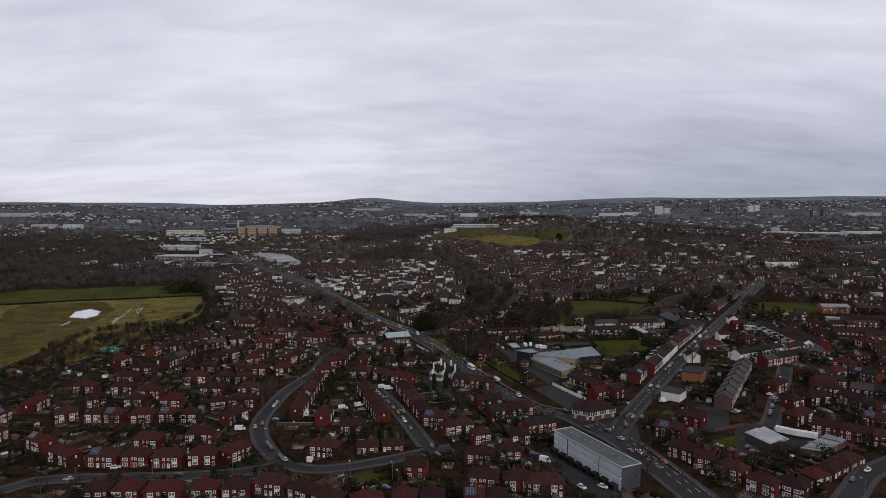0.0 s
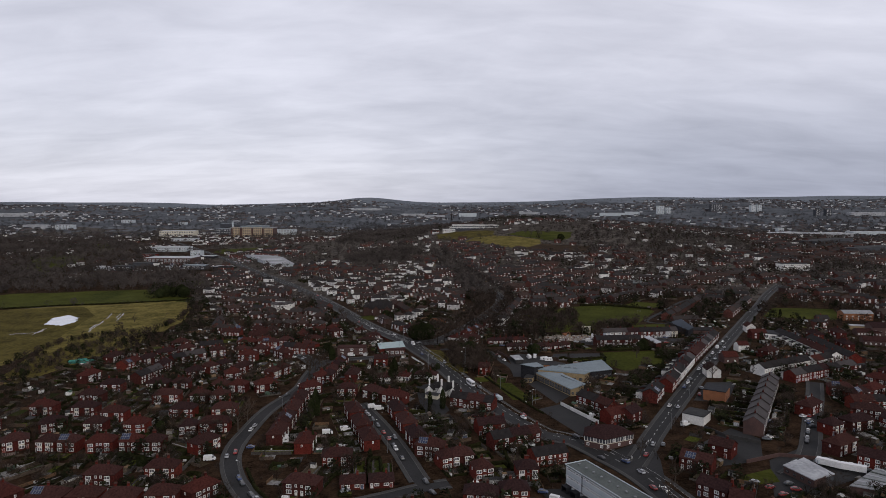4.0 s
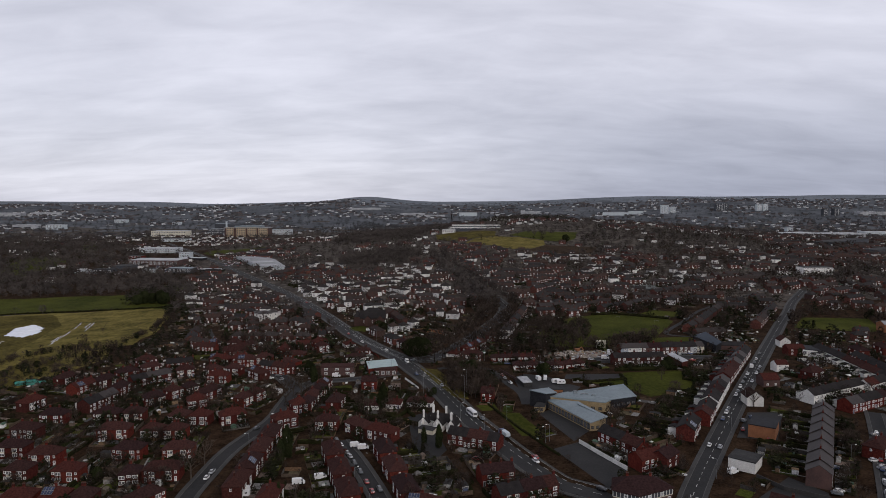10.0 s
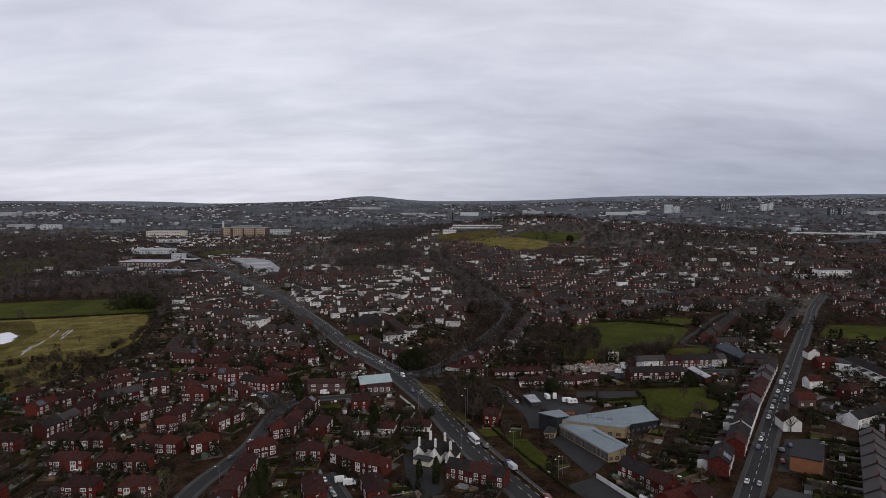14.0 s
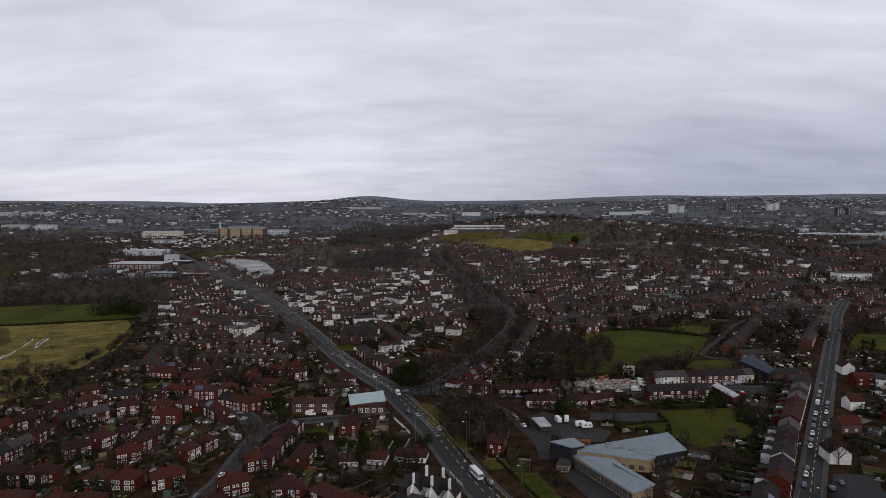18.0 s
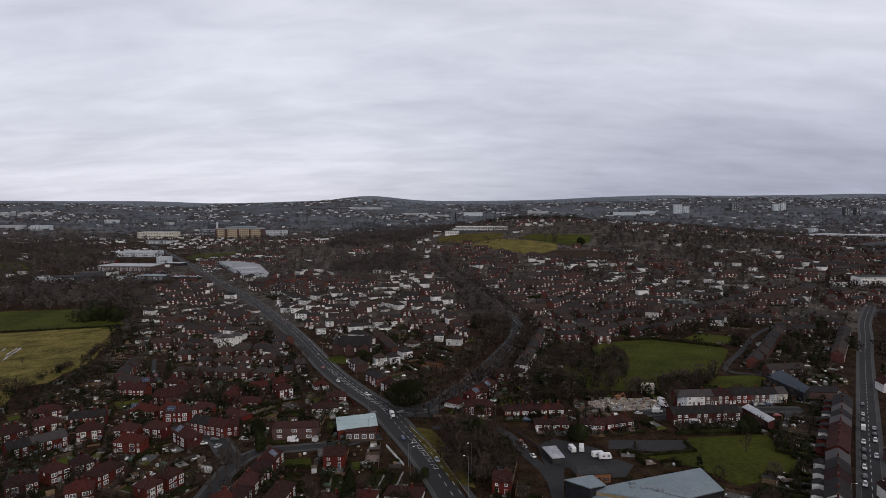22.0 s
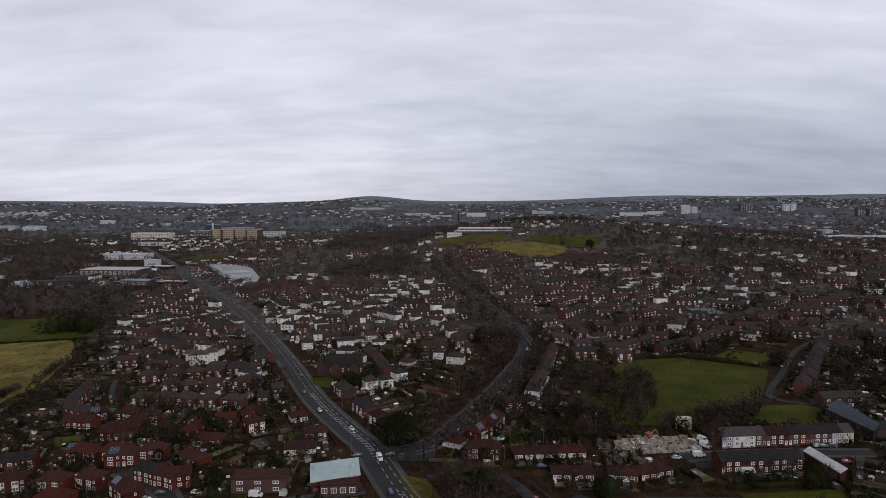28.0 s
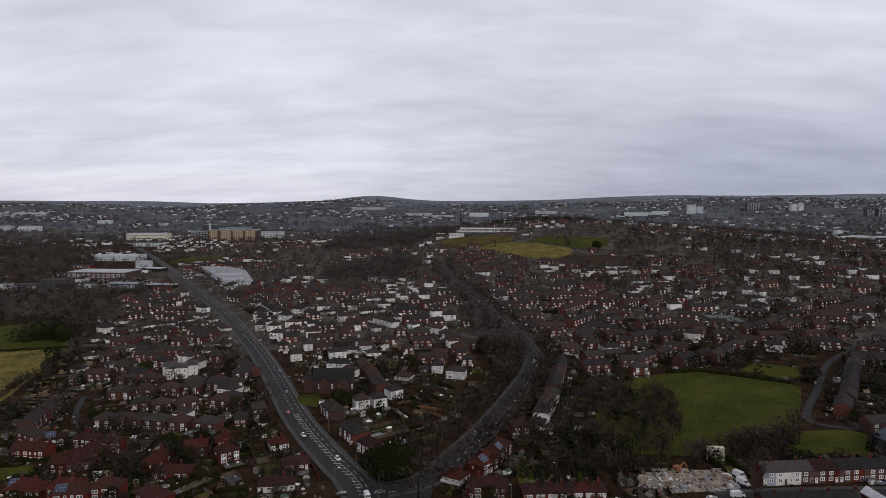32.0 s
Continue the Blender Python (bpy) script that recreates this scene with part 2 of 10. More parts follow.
MAT = {
    "brick": palette("brick", BRICKS, 0.95, spec=0.03),
    "roof": palette("roof_tile", ROOFS, 0.92, spec=0.05),
    "brick_far": palette("brick_far", BRICKS_HAZED, 0.95, island=True, spec=0.03),
    "roof_far": palette("roof_tile_far", ROOFS_HAZED, 0.92, island=True, spec=0.05),
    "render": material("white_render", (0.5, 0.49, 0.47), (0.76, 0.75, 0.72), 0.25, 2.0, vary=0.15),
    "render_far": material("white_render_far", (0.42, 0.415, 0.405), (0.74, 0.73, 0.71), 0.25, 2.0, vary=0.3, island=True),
    "upvc": material("white_frame", (0.72, 0.72, 0.71), (0.86, 0.86, 0.85), 0.8, 4, rough=0.5, bump=0.0, vary=0.08),
    "glass": material("window_glass", (0.06, 0.061, 0.064), (0.17, 0.17, 0.175), 0.6, 2, rough=0.08, bump=0.0, spec=0.6),
    "container_green": material("faded_teal_sheet", (0.03, 0.16, 0.13), (0.06, 0.27, 0.22), 0.4, 2.0),
    "door": palette("door_paint", [(0.62, 0.62, 0.6), (0.05, 0.05, 0.06), (0.66, 0.66, 0.64), (0.18, 0.04, 0.03), (0.06, 0.08, 0.14), (0.7, 0.69, 0.66)], 0.5),
    "asphalt": material("asphalt", (0.018, 0.0178, 0.0182), (0.034, 0.0335, 0.034), 0.06, 1.2, rough=0.85, bump=0.1, where="world", spec=0.15),
    "paving": material("pavement", (0.026, 0.025, 0.0245), (0.056, 0.053, 0.051), 0.1, 1.5, rough=0.85, where="world"),
    "kerb": material("kerb_stone", (0.05, 0.049, 0.047), (0.09, 0.088, 0.085), 0.3, 2, where="world"),
    "paint": material("road_paint", (0.10, 0.10, 0.10), (0.58, 0.58, 0.56), 0.5, 2.2, rough=0.7, where="world"),
    "green": material("mown_grass", (0.020, 0.026, 0.005), (0.066, 0.069, 0.014), 0.03, 0.5, rough=0.95, bump=0.4, where="world", spec=0.02),
    "damp": material("damp_meadow", (0.030, 0.026, 0.007), (0.105, 0.084, 0.024), 0.05, 0.4, rough=0.95, bump=0.5, where="world", spec=0.02),
    "ploughed": material("brown_field", (0.020, 0.013, 0.009), (0.058, 0.040, 0.026), 0.03, 0.3, rough=0.95, bump=0.4, where="world", spec=0.02),
    "pot": material("sooty_clay_pot", (0.06, 0.03, 0.02), (0.13, 0.065, 0.042), 0.6, 3, spec=0.05),
    "store_roof": material("grey_store_roof", (0.13, 0.135, 0.14), (0.30, 0.305, 0.315), 0.03, 0.4, rough=0.6),
    "rough": material("rough_grass", (0.040, 0.036, 0.010), (0.185, 0.148, 0.045), 0.06, 0.35, rough=0.95, bump=0.5, where="world", spec=0.02),
    "soil": material("garden_ground", (0.0036, 0.0021, 0.0013), (0.050, 0.030, 0.018), 0.14, 0.9, rough=0.95, bump=0.4, where="world", spec=0.02),
    "lawn": palette("garden_plots", [(0.055, 0.063, 0.013), (0.030, 0.038, 0.009), (0.095, 0.078, 0.05), (0.07, 0.073, 0.018), (0.02, 0.015, 0.009), (0.02, 0.023, 0.008), (0.05, 0.038, 0.024)], 0.95, island=True, spec=0.02),
    "twig": material("bare_twigs", (0.03, 0.022, 0.017), (0.085, 0.063, 0.049), 0.2, 1.0, rough=0.95, bump=0.0, vary=0.35, spec=0.02),
    "bark": material("bark", (0.035, 0.027, 0.021), (0.09, 0.072, 0.058), 0.8, 4, rough=0.95, vary=0.2, spec=0.02),
    "ever": material("evergreen", (0.007, 0.0095, 0.004), (0.034, 0.040, 0.016), 0.3, 2, rough=0.9, bump=0.0, vary=0.3, spec=0.02),
    "twig_far": material("far_twigs", (0.011, 0.0082, 0.0068), (0.068, 0.052, 0.043), 0.03, 0.4, rough=0.95, bump=0.0, vary=0.4, where="world", spec=0.02, island=True),
    # brown twigs lightened in colour to stand for haze over the woods
    "twig_haze_mid": material("haze_paled_twigs", (0.030, 0.0252, 0.023), (0.098, 0.083, 0.076), 0.012, 0.11, rough=0.95, bump=0.0, vary=0.4, where="world", spec=0.02),
    "ever_far": material("far_evergreen", (0.0055, 0.0072, 0.004), (0.030, 0.032, 0.016), 0.03, 0.5, rough=0.95, bump=0.0, vary=0.35, where="world", spec=0.02, island=True),
    # distant roofs tinted blue-grey, haze laid into the palette
    "roof_hazy": palette("hazed_far_roofs", [(0.035, 0.036, 0.040), (0.055, 0.052, 0.054), (0.045, 0.047, 0.052), (0.07, 0.066, 0.066), (0.03, 0.031, 0.035)], 0.9, island=True, spec=0.1),
    # distance haze put into the colour of the farthest woods
    "twig_haze_far": material("distant_woods", (0.030, 0.0305, 0.033), (0.088, 0.088, 0.092), 0.008, 0.05, rough=0.95, bump=0.0, where="world", spec=0.02),
    "hedge": material("hedge_leaves", (0.0035, 0.0042, 0.0018), (0.026, 0.026, 0.010), 0.25, 1.6, rough=0.95, bump=0.6, where="world", spec=0.02),
    "fence": palette("fence_boards", [(0.08, 0.06, 0.045), (0.09, 0.062, 0.043), (0.055, 0.048, 0.043), (0.13, 0.078, 0.045), (0.08, 0.07, 0.06)], 0.9, island=True, spec=0.2),
    "shed": palette("shed_boards", [(0.09, 0.06, 0.04), (0.3, 0.3, 0.29), (0.06, 0.055, 0.05), (0.14, 0.09, 0.055), (0.5, 0.5, 0.48)], 0.85, spec=0.2),
    "felt": material("roofing_felt", (0.018, 0.018, 0.019), (0.052, 0.051, 0.051), 0.25, 2.2, spec=0.12),
    "zinc": material("grey_metal_roof", (0.115, 0.148, 0.165), (0.185, 0.222, 0.243), 0.09, 0.8, rough=0.55, bump=0.02, spec=0.4),
    "zinc_dark": material("dark_metal_roof", (0.024, 0.031, 0.042), (0.042, 0.052, 0.068), 0.1, 0.8, rough=0.75, bump=0.02, spec=0.12),
    "teal": material("pale_teal_roof", (0.25, 0.33, 0.33), (0.36, 0.44, 0.44), 0.12, 1.0, rough=0.55),
    "cream": material("cream_render", (0.42, 0.39, 0.31), (0.60, 0.56, 0.46), 0.2, 1.5),
    "timber": material("yellow_cladding", (0.2, 0.15, 0.08), (0.33, 0.25, 0.145), 0.3, 2.0),
    "orange": material("orange_brick", (0.15, 0.062, 0.030), (0.27, 0.115, 0.055), 0.3, 2.5),
    "black": material("black_cladding", (0.010, 0.010, 0.012), (0.026, 0.026, 0.030), 0.3, 2, rough=0.7, spec=0.12),
    "panel": material("white_panels", (0.34, 0.38, 0.405), (0.49, 0.53, 0.555), 0.2, 1.4, rough=0.5),
    "slate_wall": material("grey_gable", (0.035, 0.038, 0.046), (0.065, 0.069, 0.08), 0.2, 1.4),
    "flat_roof": material("mossy_flat_roof", (0.045, 0.055, 0.05), (0.1, 0.11, 0.105), 0.1, 1.0, rough=0.7),
    "dark_brick": material("dark_brick", (0.05, 0.03, 0.028), (0.10, 0.055, 0.048), 0.2, 2.0),
    "church": material("sooty_brick", (0.03, 0.016, 0.013), (0.062, 0.03, 0.024), 0.2, 2.0),
    "solar": material("solar_panel", (0.014, 0.02, 0.045), (0.03, 0.04, 0.085), 0.6, 3, rough=0.25, bump=0.0, spec=0.6),
    "car": palette("car_paint", [(0.6, 0.6, 0.6), (0.32, 0.33, 0.35), (0.02, 0.02, 0.024), (0.09, 0.1, 0.11), (0.62, 0.62, 0.6), (0.03, 0.05, 0.12), (0.05, 0.055, 0.06), (0.25, 0.03, 0.03)], 0.3, spec=0.6),
    "lot_paint": palette("parked_paint", [(0.6, 0.6, 0.6), (0.3, 0.31, 0.33), (0.03, 0.03, 0.035), (0.55, 0.55, 0.55), (0.1, 0.11, 0.12), (0.04, 0.06, 0.13), (0.25, 0.03, 0.03)], 0.3, island=True),
    "van": material("white_paint", (0.58, 0.58, 0.58), (0.72, 0.72, 0.72), 0.5, 2, rough=0.35, bump=0.0),
    "tyre": material("tyre", (0.012, 0.012, 0.012), (0.025, 0.025, 0.025), 2, 8, bump=0.0),
    "lamp_red": material("lamp_red", (0.25, 0.01, 0.01), (0.35, 0.02, 0.02), 2, 8, rough=0.3, bump=0.0),
    "steel": material("galvanised_steel", (0.16, 0.165, 0.17), (0.26, 0.265, 0.27), 0.5, 3, rough=0.5, metal=0.6, bump=0.0),
    # the sky's reflection is put into the water's whitish base colour
    "water": material("sky_pale_water", (0.45, 0.46, 0.5), (0.62, 0.63, 0.67), 0.05, 0.5, rough=0.12, bump=0.02, where="world", spec=0.8),
    "wet_rut": material("wet_rut", (0.22, 0.21, 0.19), (0.5, 0.49, 0.47), 0.2, 1.0, rough=0.2, where="world", spec=0.6),
    "track": material("worn_track", (0.045, 0.036, 0.014), (0.09, 0.072, 0.026), 0.1, 1.0, where="world", spec=0.02),
    # haze over the last ridge, put into its pale blue-grey colour
    "ridge": material("hazed_ridge", (0.098, 0.110, 0.126), (0.165, 0.18, 0.20), 0.004, 0.03, rough=0.95, bump=0.0, where="world", spec=0.02),
    "town_ground": material("far_streets_and_gardens", (0.010, 0.0084, 0.0066), (0.118, 0.101, 0.088), 0.05, 0.18, rough=0.95, bump=0.0, where="world", spec=0.02),
    "slate_dark": material("sooty_slate", (0.012, 0.011, 0.011), (0.030, 0.026, 0.026), 0.3, 2.0, rough=0.85, spec=0.08),
    "far_frame": material("far_window_frames", (0.6, 0.6, 0.59), (0.82, 0.82, 0.81), 0.8, 4, bump=0.0, vary=0.3, island=True),
    "rubble": material("building_plot", (0.10, 0.08, 0.065), (0.40, 0.36, 0.32), 0.35, 1.6, where="world"),
    "pale_roof": material("pale_shed_roof", (0.17, 0.175, 0.185), (0.40, 0.41, 0.425), 0.06, 0.5, rough=0.5, vary=0.25, island=True),
    "far_wall": palette("far_walls", [(0.09, 0.068, 0.066), (0.08, 0.066, 0.066), (0.42, 0.42, 0.43), (0.11, 0.085, 0.08), (0.07, 0.062, 0.062), (0.10, 0.09, 0.09), (0.55, 0.55, 0.56)], 0.9, island=True),
    # far ground coloured blue-grey to stand for haze
    "hill": material("hazed_far_land", (0.028, 0.031, 0.036), (0.122, 0.130, 0.142), 0.007, 0.05, rough=0.95, bump=0.0, where="world", spec=0.05),
    "clutter": palette("garden_clutter", [(0.50, 0.50, 0.49), (0.10, 0.08, 0.06), (0.26, 0.25, 0.24), (0.05, 0.045, 0.04), (0.18, 0.12, 0.07), (0.66, 0.66, 0.65), (0.13, 0.10, 0.08), (0.09, 0.07, 0.05), (0.14, 0.13, 0.12), (0.06, 0.10, 0.07)], 0.8, island=True, spec=0.2),
    "patio": palette("garden_paving", [(0.12, 0.118, 0.112), (0.20, 0.193, 0.185), (0.085, 0.08, 0.075), (0.16, 0.12, 0.10), (0.065, 0.065, 0.067)], 0.9, island=True, spec=0.15),
    "roof_grey": material("grey_roof_tile", (0.026, 0.021, 0.0205), (0.05, 0.041, 0.039), 0.3, 2.0, rough=0.7),
    "pale_blue": material("pale_blue_render", (0.22, 0.25, 0.30), (0.32, 0.36, 0.41), 0.3, 2.0),
    "ochre": material("ochre_panels", (0.31, 0.235, 0.145), (0.45, 0.35, 0.235), 0.1, 0.8),
}


# ---- the land ----
def ground(x, y):
    """Height of the land at a place."""
    e = math.exp
    s = 250.0 if x < 230 else 440.0
    z = -3 + 62 * e(-0.5 * ((x - 230) / s) ** 2 - 0.5 * ((y - 1800) / (370 if y < 1800 else 240)) ** 2)
    z -= 11 * e(-0.5 * ((x + 480) / 230) ** 2 - 0.5 * ((y - 780) / 330) ** 2)
    z += 9 * e(-0.5 * ((x - 620) / 260) ** 2 - 0.5 * ((y - 1000) / 300) ** 2)
    z += 3 * e(-0.5 * ((x - 180) / 110) ** 2 - 0.5 * ((y - 450) / 160) ** 2)
    z -= 3 * e(-0.5 * ((x + 60) / 160) ** 2 - 0.5 * ((y - 290) / 90) ** 2)
    f = min(max((y - 1900) / 2750, 0), 1)
    f = f * f * (3 - 2 * f)
    far = 98 + 33 * e(-0.5 * ((x + 530) / 170) ** 2) + 36 * e(-0.5 * ((x - 1500) / 480) ** 2)
    far += 52 * e(-0.5 * ((x - 3100) / 720) ** 2) - 18 * e(-0.5 * ((x + 1600) / 260) ** 2)
    z += f * far + 5 * f * math.sin(x / 210) * math.sin(y / 260)
    return z


# a chart of what is taken, in cells of 4 m: 1 building, 2 road, 3 open ground
CX, CY, CELL = -1400, 150, 4.0
taken = np.zeros((700, 560), np.uint8)


def mark(x, y, r, v):
    i0, i1 = int((x - r - CX) / CELL), int((x + r - CX) / CELL)
    j0, j1 = int((y - r - CY) / CELL), int((y + r - CY) / CELL)
    taken[max(i0, 0):max(i1 + 1, 0), max(j0, 0):max(j1 + 1, 0)] = v


def free(x, y, r=0.0):
    i0, i1 = int((x - r - CX) / CELL), int((x + r - CX) / CELL)
    j0, j1 = int((y - r - CY) / CELL), int((y + r - CY) / CELL)
    if i0 < 0 or j0 < 0 or i1 >= taken.shape[0] or j1 >= taken.shape[1]:
        return True
    return not taken[i0:i1 + 1, j0:j1 + 1].any()


def inside(x, y, pts):
    c, j = False, len(pts) - 1
    for i in range(len(pts)):
        (xi, yi), (xj, yj) = pts[i], pts[j]
        if (yi > y) != (yj > y) and x < (xj - xi) * (y - yi) / (yj - yi) + xi:
            c = not c
        j = i
    return c


def mark_area(pts, v):
    xs, ys = [p[0] for p in pts], [p[1] for p in pts]
    x = min(xs)
    while x < max(xs):
        y = min(ys)
        while y < max(ys):
            if inside(x, y, pts):
                mark(x, y, 0, v)
            y += CELL
        x += CELL


def mesh_ob(name, verts, faces, mats, parent=None, label="", mi=None, smooth=False):
    me = bpy.data.meshes.new(name)
    me.from_pydata([tuple(v) for v in verts], [], faces)
    for m in mats if isinstance(mats, (list, tuple)) else [mats]:
        me.materials.append(MAT[m])
    if mi is not None:
        me.polygons.foreach_set("material_index", np.asarray(mi, np.int32))
    if smooth:
        me.polygons.foreach_set("use_smooth", np.ones(len(me.polygons), bool))
    ob = new(name, me)
    if parent:
        ob.parent = parent
    if label:
        ob["label"] = label
    return ob


def part(name, bm, material_key, parent, label=""):
    me = bpy.data.meshes.new(name)
    bm.to_mesh(me)
    bm.free()
    for k in material_key if isinstance(material_key, (list, tuple)) else [material_key]:
        me.materials.append(MAT[k])
    ob = new(name, me)
    ob.parent = parent
    if label:
        ob["label"] = label
    return ob


def spaced(stops):
    out = []
    for a, b, d in stops:
        out += list(np.arange(a, b, d))
    return out


gx = [-5200, -4600, -4000] + spaced([(-3500, -1500, 120), (-1500, -700, 40), (-700, 700, 14), (700, 1500, 40), (1500, 3500, 120)]) + [3500, 4000, 4600, 5200]
gy = [-900, -600, -300, -100, 60] + spaced([(150, 1100, 14), (1100, 2000, 24), (2000, 4950, 60)]) + [4950]
gv = [(x, y, ground(x, y)) for y in gy for x in gx]
nx = len(gx)
gf = [(j * nx + i, j * nx + i + 1, (j + 1) * nx + i + 1, (j + 1) * nx + i) for j in range(len(gy) - 1) for i in range(nx - 1)]


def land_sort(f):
    """Which ground colour a patch takes: near gardens, farther streets, far land and ridge blue-greyed for haze."""
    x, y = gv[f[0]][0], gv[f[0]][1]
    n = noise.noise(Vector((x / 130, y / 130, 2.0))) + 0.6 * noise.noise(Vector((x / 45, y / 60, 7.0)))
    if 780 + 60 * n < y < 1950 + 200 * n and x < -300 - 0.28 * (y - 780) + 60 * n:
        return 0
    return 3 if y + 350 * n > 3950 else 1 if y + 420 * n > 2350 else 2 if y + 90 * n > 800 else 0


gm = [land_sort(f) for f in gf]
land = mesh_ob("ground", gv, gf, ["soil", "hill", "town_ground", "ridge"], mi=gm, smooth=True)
tagged(land, "dark mottled earth, gardens and far rolling land", "ground", kind="structure")


def drape(name, pts, mat_key, lift, label, category, cut=14.0, v=3):
    """A sheet with the given outline laid over the land."""
    bm = bmesh.new()
    bm.faces.new([bm.verts.new((x, y, 0)) for x, y in pts])
    bmesh.ops.triangulate(bm, faces=bm.faces[:])
    xs, ys = [p[0] for p in pts], [p[1] for p in pts]
    big = max(max(xs) - min(xs), max(ys) - min(ys))
    cut = max(cut, big / 40)
    for axis, lo, hi in ((0, min(xs), max(xs)), (1, min(ys), max(ys))):
        c = lo + cut
        while c < hi:
            no = (1, 0, 0) if axis == 0 else (0, 1, 0)
            bmesh.ops.bisect_plane(bm, geom=bm.verts[:] + bm.edges[:] + bm.faces[:], plane_co=[n * c for n in no], plane_no=no, dist=0.001)
            c += cut
    for p in bm.verts:
        p.co.z = ground(p.co.x, p.co.y) + lift + max(p.co.y - 600, 0) * 0.0005
    for f in bm.faces:
        f.normal_update()
        if f.normal.z < 0:
            f.normal_flip()
    ob = part(name, bm, mat_key, None)
    mark_area(pts, v)
    return tagged(ob, label, category, kind="structure")


def wavy(pts, amount=2.5):
    """The outline with an uneven edge."""
    out = []
    for k, (x, y) in enumerate(pts):
        x2, y2 = pts[(k + 1) % len(pts)]
        n = max(1, int(math.dist((x, y), (x2, y2)) / 22))
        for i in range(n):
            u = i / n
            a, b = x + (x2 - x) * u, y + (y2 - y) * u
            s = amount if i else 0
            out.append((a + s * math.sin(a * 0.21 + b * 0.13), b + s * math.cos(b * 0.17 - a * 0.11)))
    return out


def paved(name, pts):
    drape(name, pts, "asphalt", 0.07, "worn dark asphalt yard beside the buildings", "yard")


def grass(name, pts, sort):
    drape(name, wavy(pts), sort, 0.09, "short damp green grass" if sort == "green" else "rough yellowed winter grass with tracks", "grass")


def ragged(pts, step=2.2, amount=2.6):
    """The outline of standing water among tussocks."""
    r = random.Random(12)
    out = []
    for k, (x, y) in enumerate(pts):
        x2, y2 = pts[(k + 1) % len(pts)]
        n = max(2, int(math.dist((x, y), (x2, y2)) / step))
        for i in range(n):
            u = i / n
            out.append((x + (x2 - x) * u + r.uniform(-0.4, 1) * amount * 0.6, y + (y2 - y) * u + r.uniform(-1, 1) * amount))
    return out


# ---- roads ----
ROADS = []


def road(name, width, pts):
    """Note a road by its middle line, smoothed."""
    p = [pts[0], *pts, pts[-1]]
    line = []
    for k in range(1, len(p) - 2):
        n = max(2, int(math.dist(p[k], p[k + 1]) / 7))
        for i in range(n):
            u = i / n
            q = []
            for c in (0, 1):
                a, b, d, e = p[k - 1][c], p[k][c], p[k + 1][c], p[k + 2][c]
                q.append(0.5 * (2 * b + (d - a) * u + (2 * a - 5 * b + 4 * d - e) * u * u + (3 * b - a - 3 * d + e) * u ** 3))
            line.append(tuple(q))
    line.append(pts[-1])
    ROADS.append((name, width, line))
    for x, y in line:
        mark(x, y, width / 2 + 2.5, 2)


def side(line, k):
    a, b = line[max(k - 1, 0)], line[min(k + 1, len(line) - 1)]
    d = math.dist(a, b) or 1
    return -(b[1] - a[1]) / d, (b[0] - a[0]) / d


def on_road(x, y, but, pad=0.0):
    for name, width, line in ROADS:
        if name == but:
            continue
        for a, b in line:
            if abs(a - x) < 14 and abs(b - y) < 14 and math.dist((a, b), (x, y)) < width / 2 + pad + 1.0:
                return True
    return False


def strip(line, lo, hi, z):
    v, f = [], []
    for k, (x, y) in enumerate(line):
        nx_, ny_ = side(line, k)
        for o in (lo, hi):
            a, b = x + nx_ * o, y + ny_ * o
            v.append((a, b, ground(x, y) + z + max(y - 600, 0) * 0.0004))
    for k in range(len(line) - 1):
        f.append((2 * k, 2 * k + 1, 2 * k + 3, 2 * k + 2)[::-1])
    return v, f


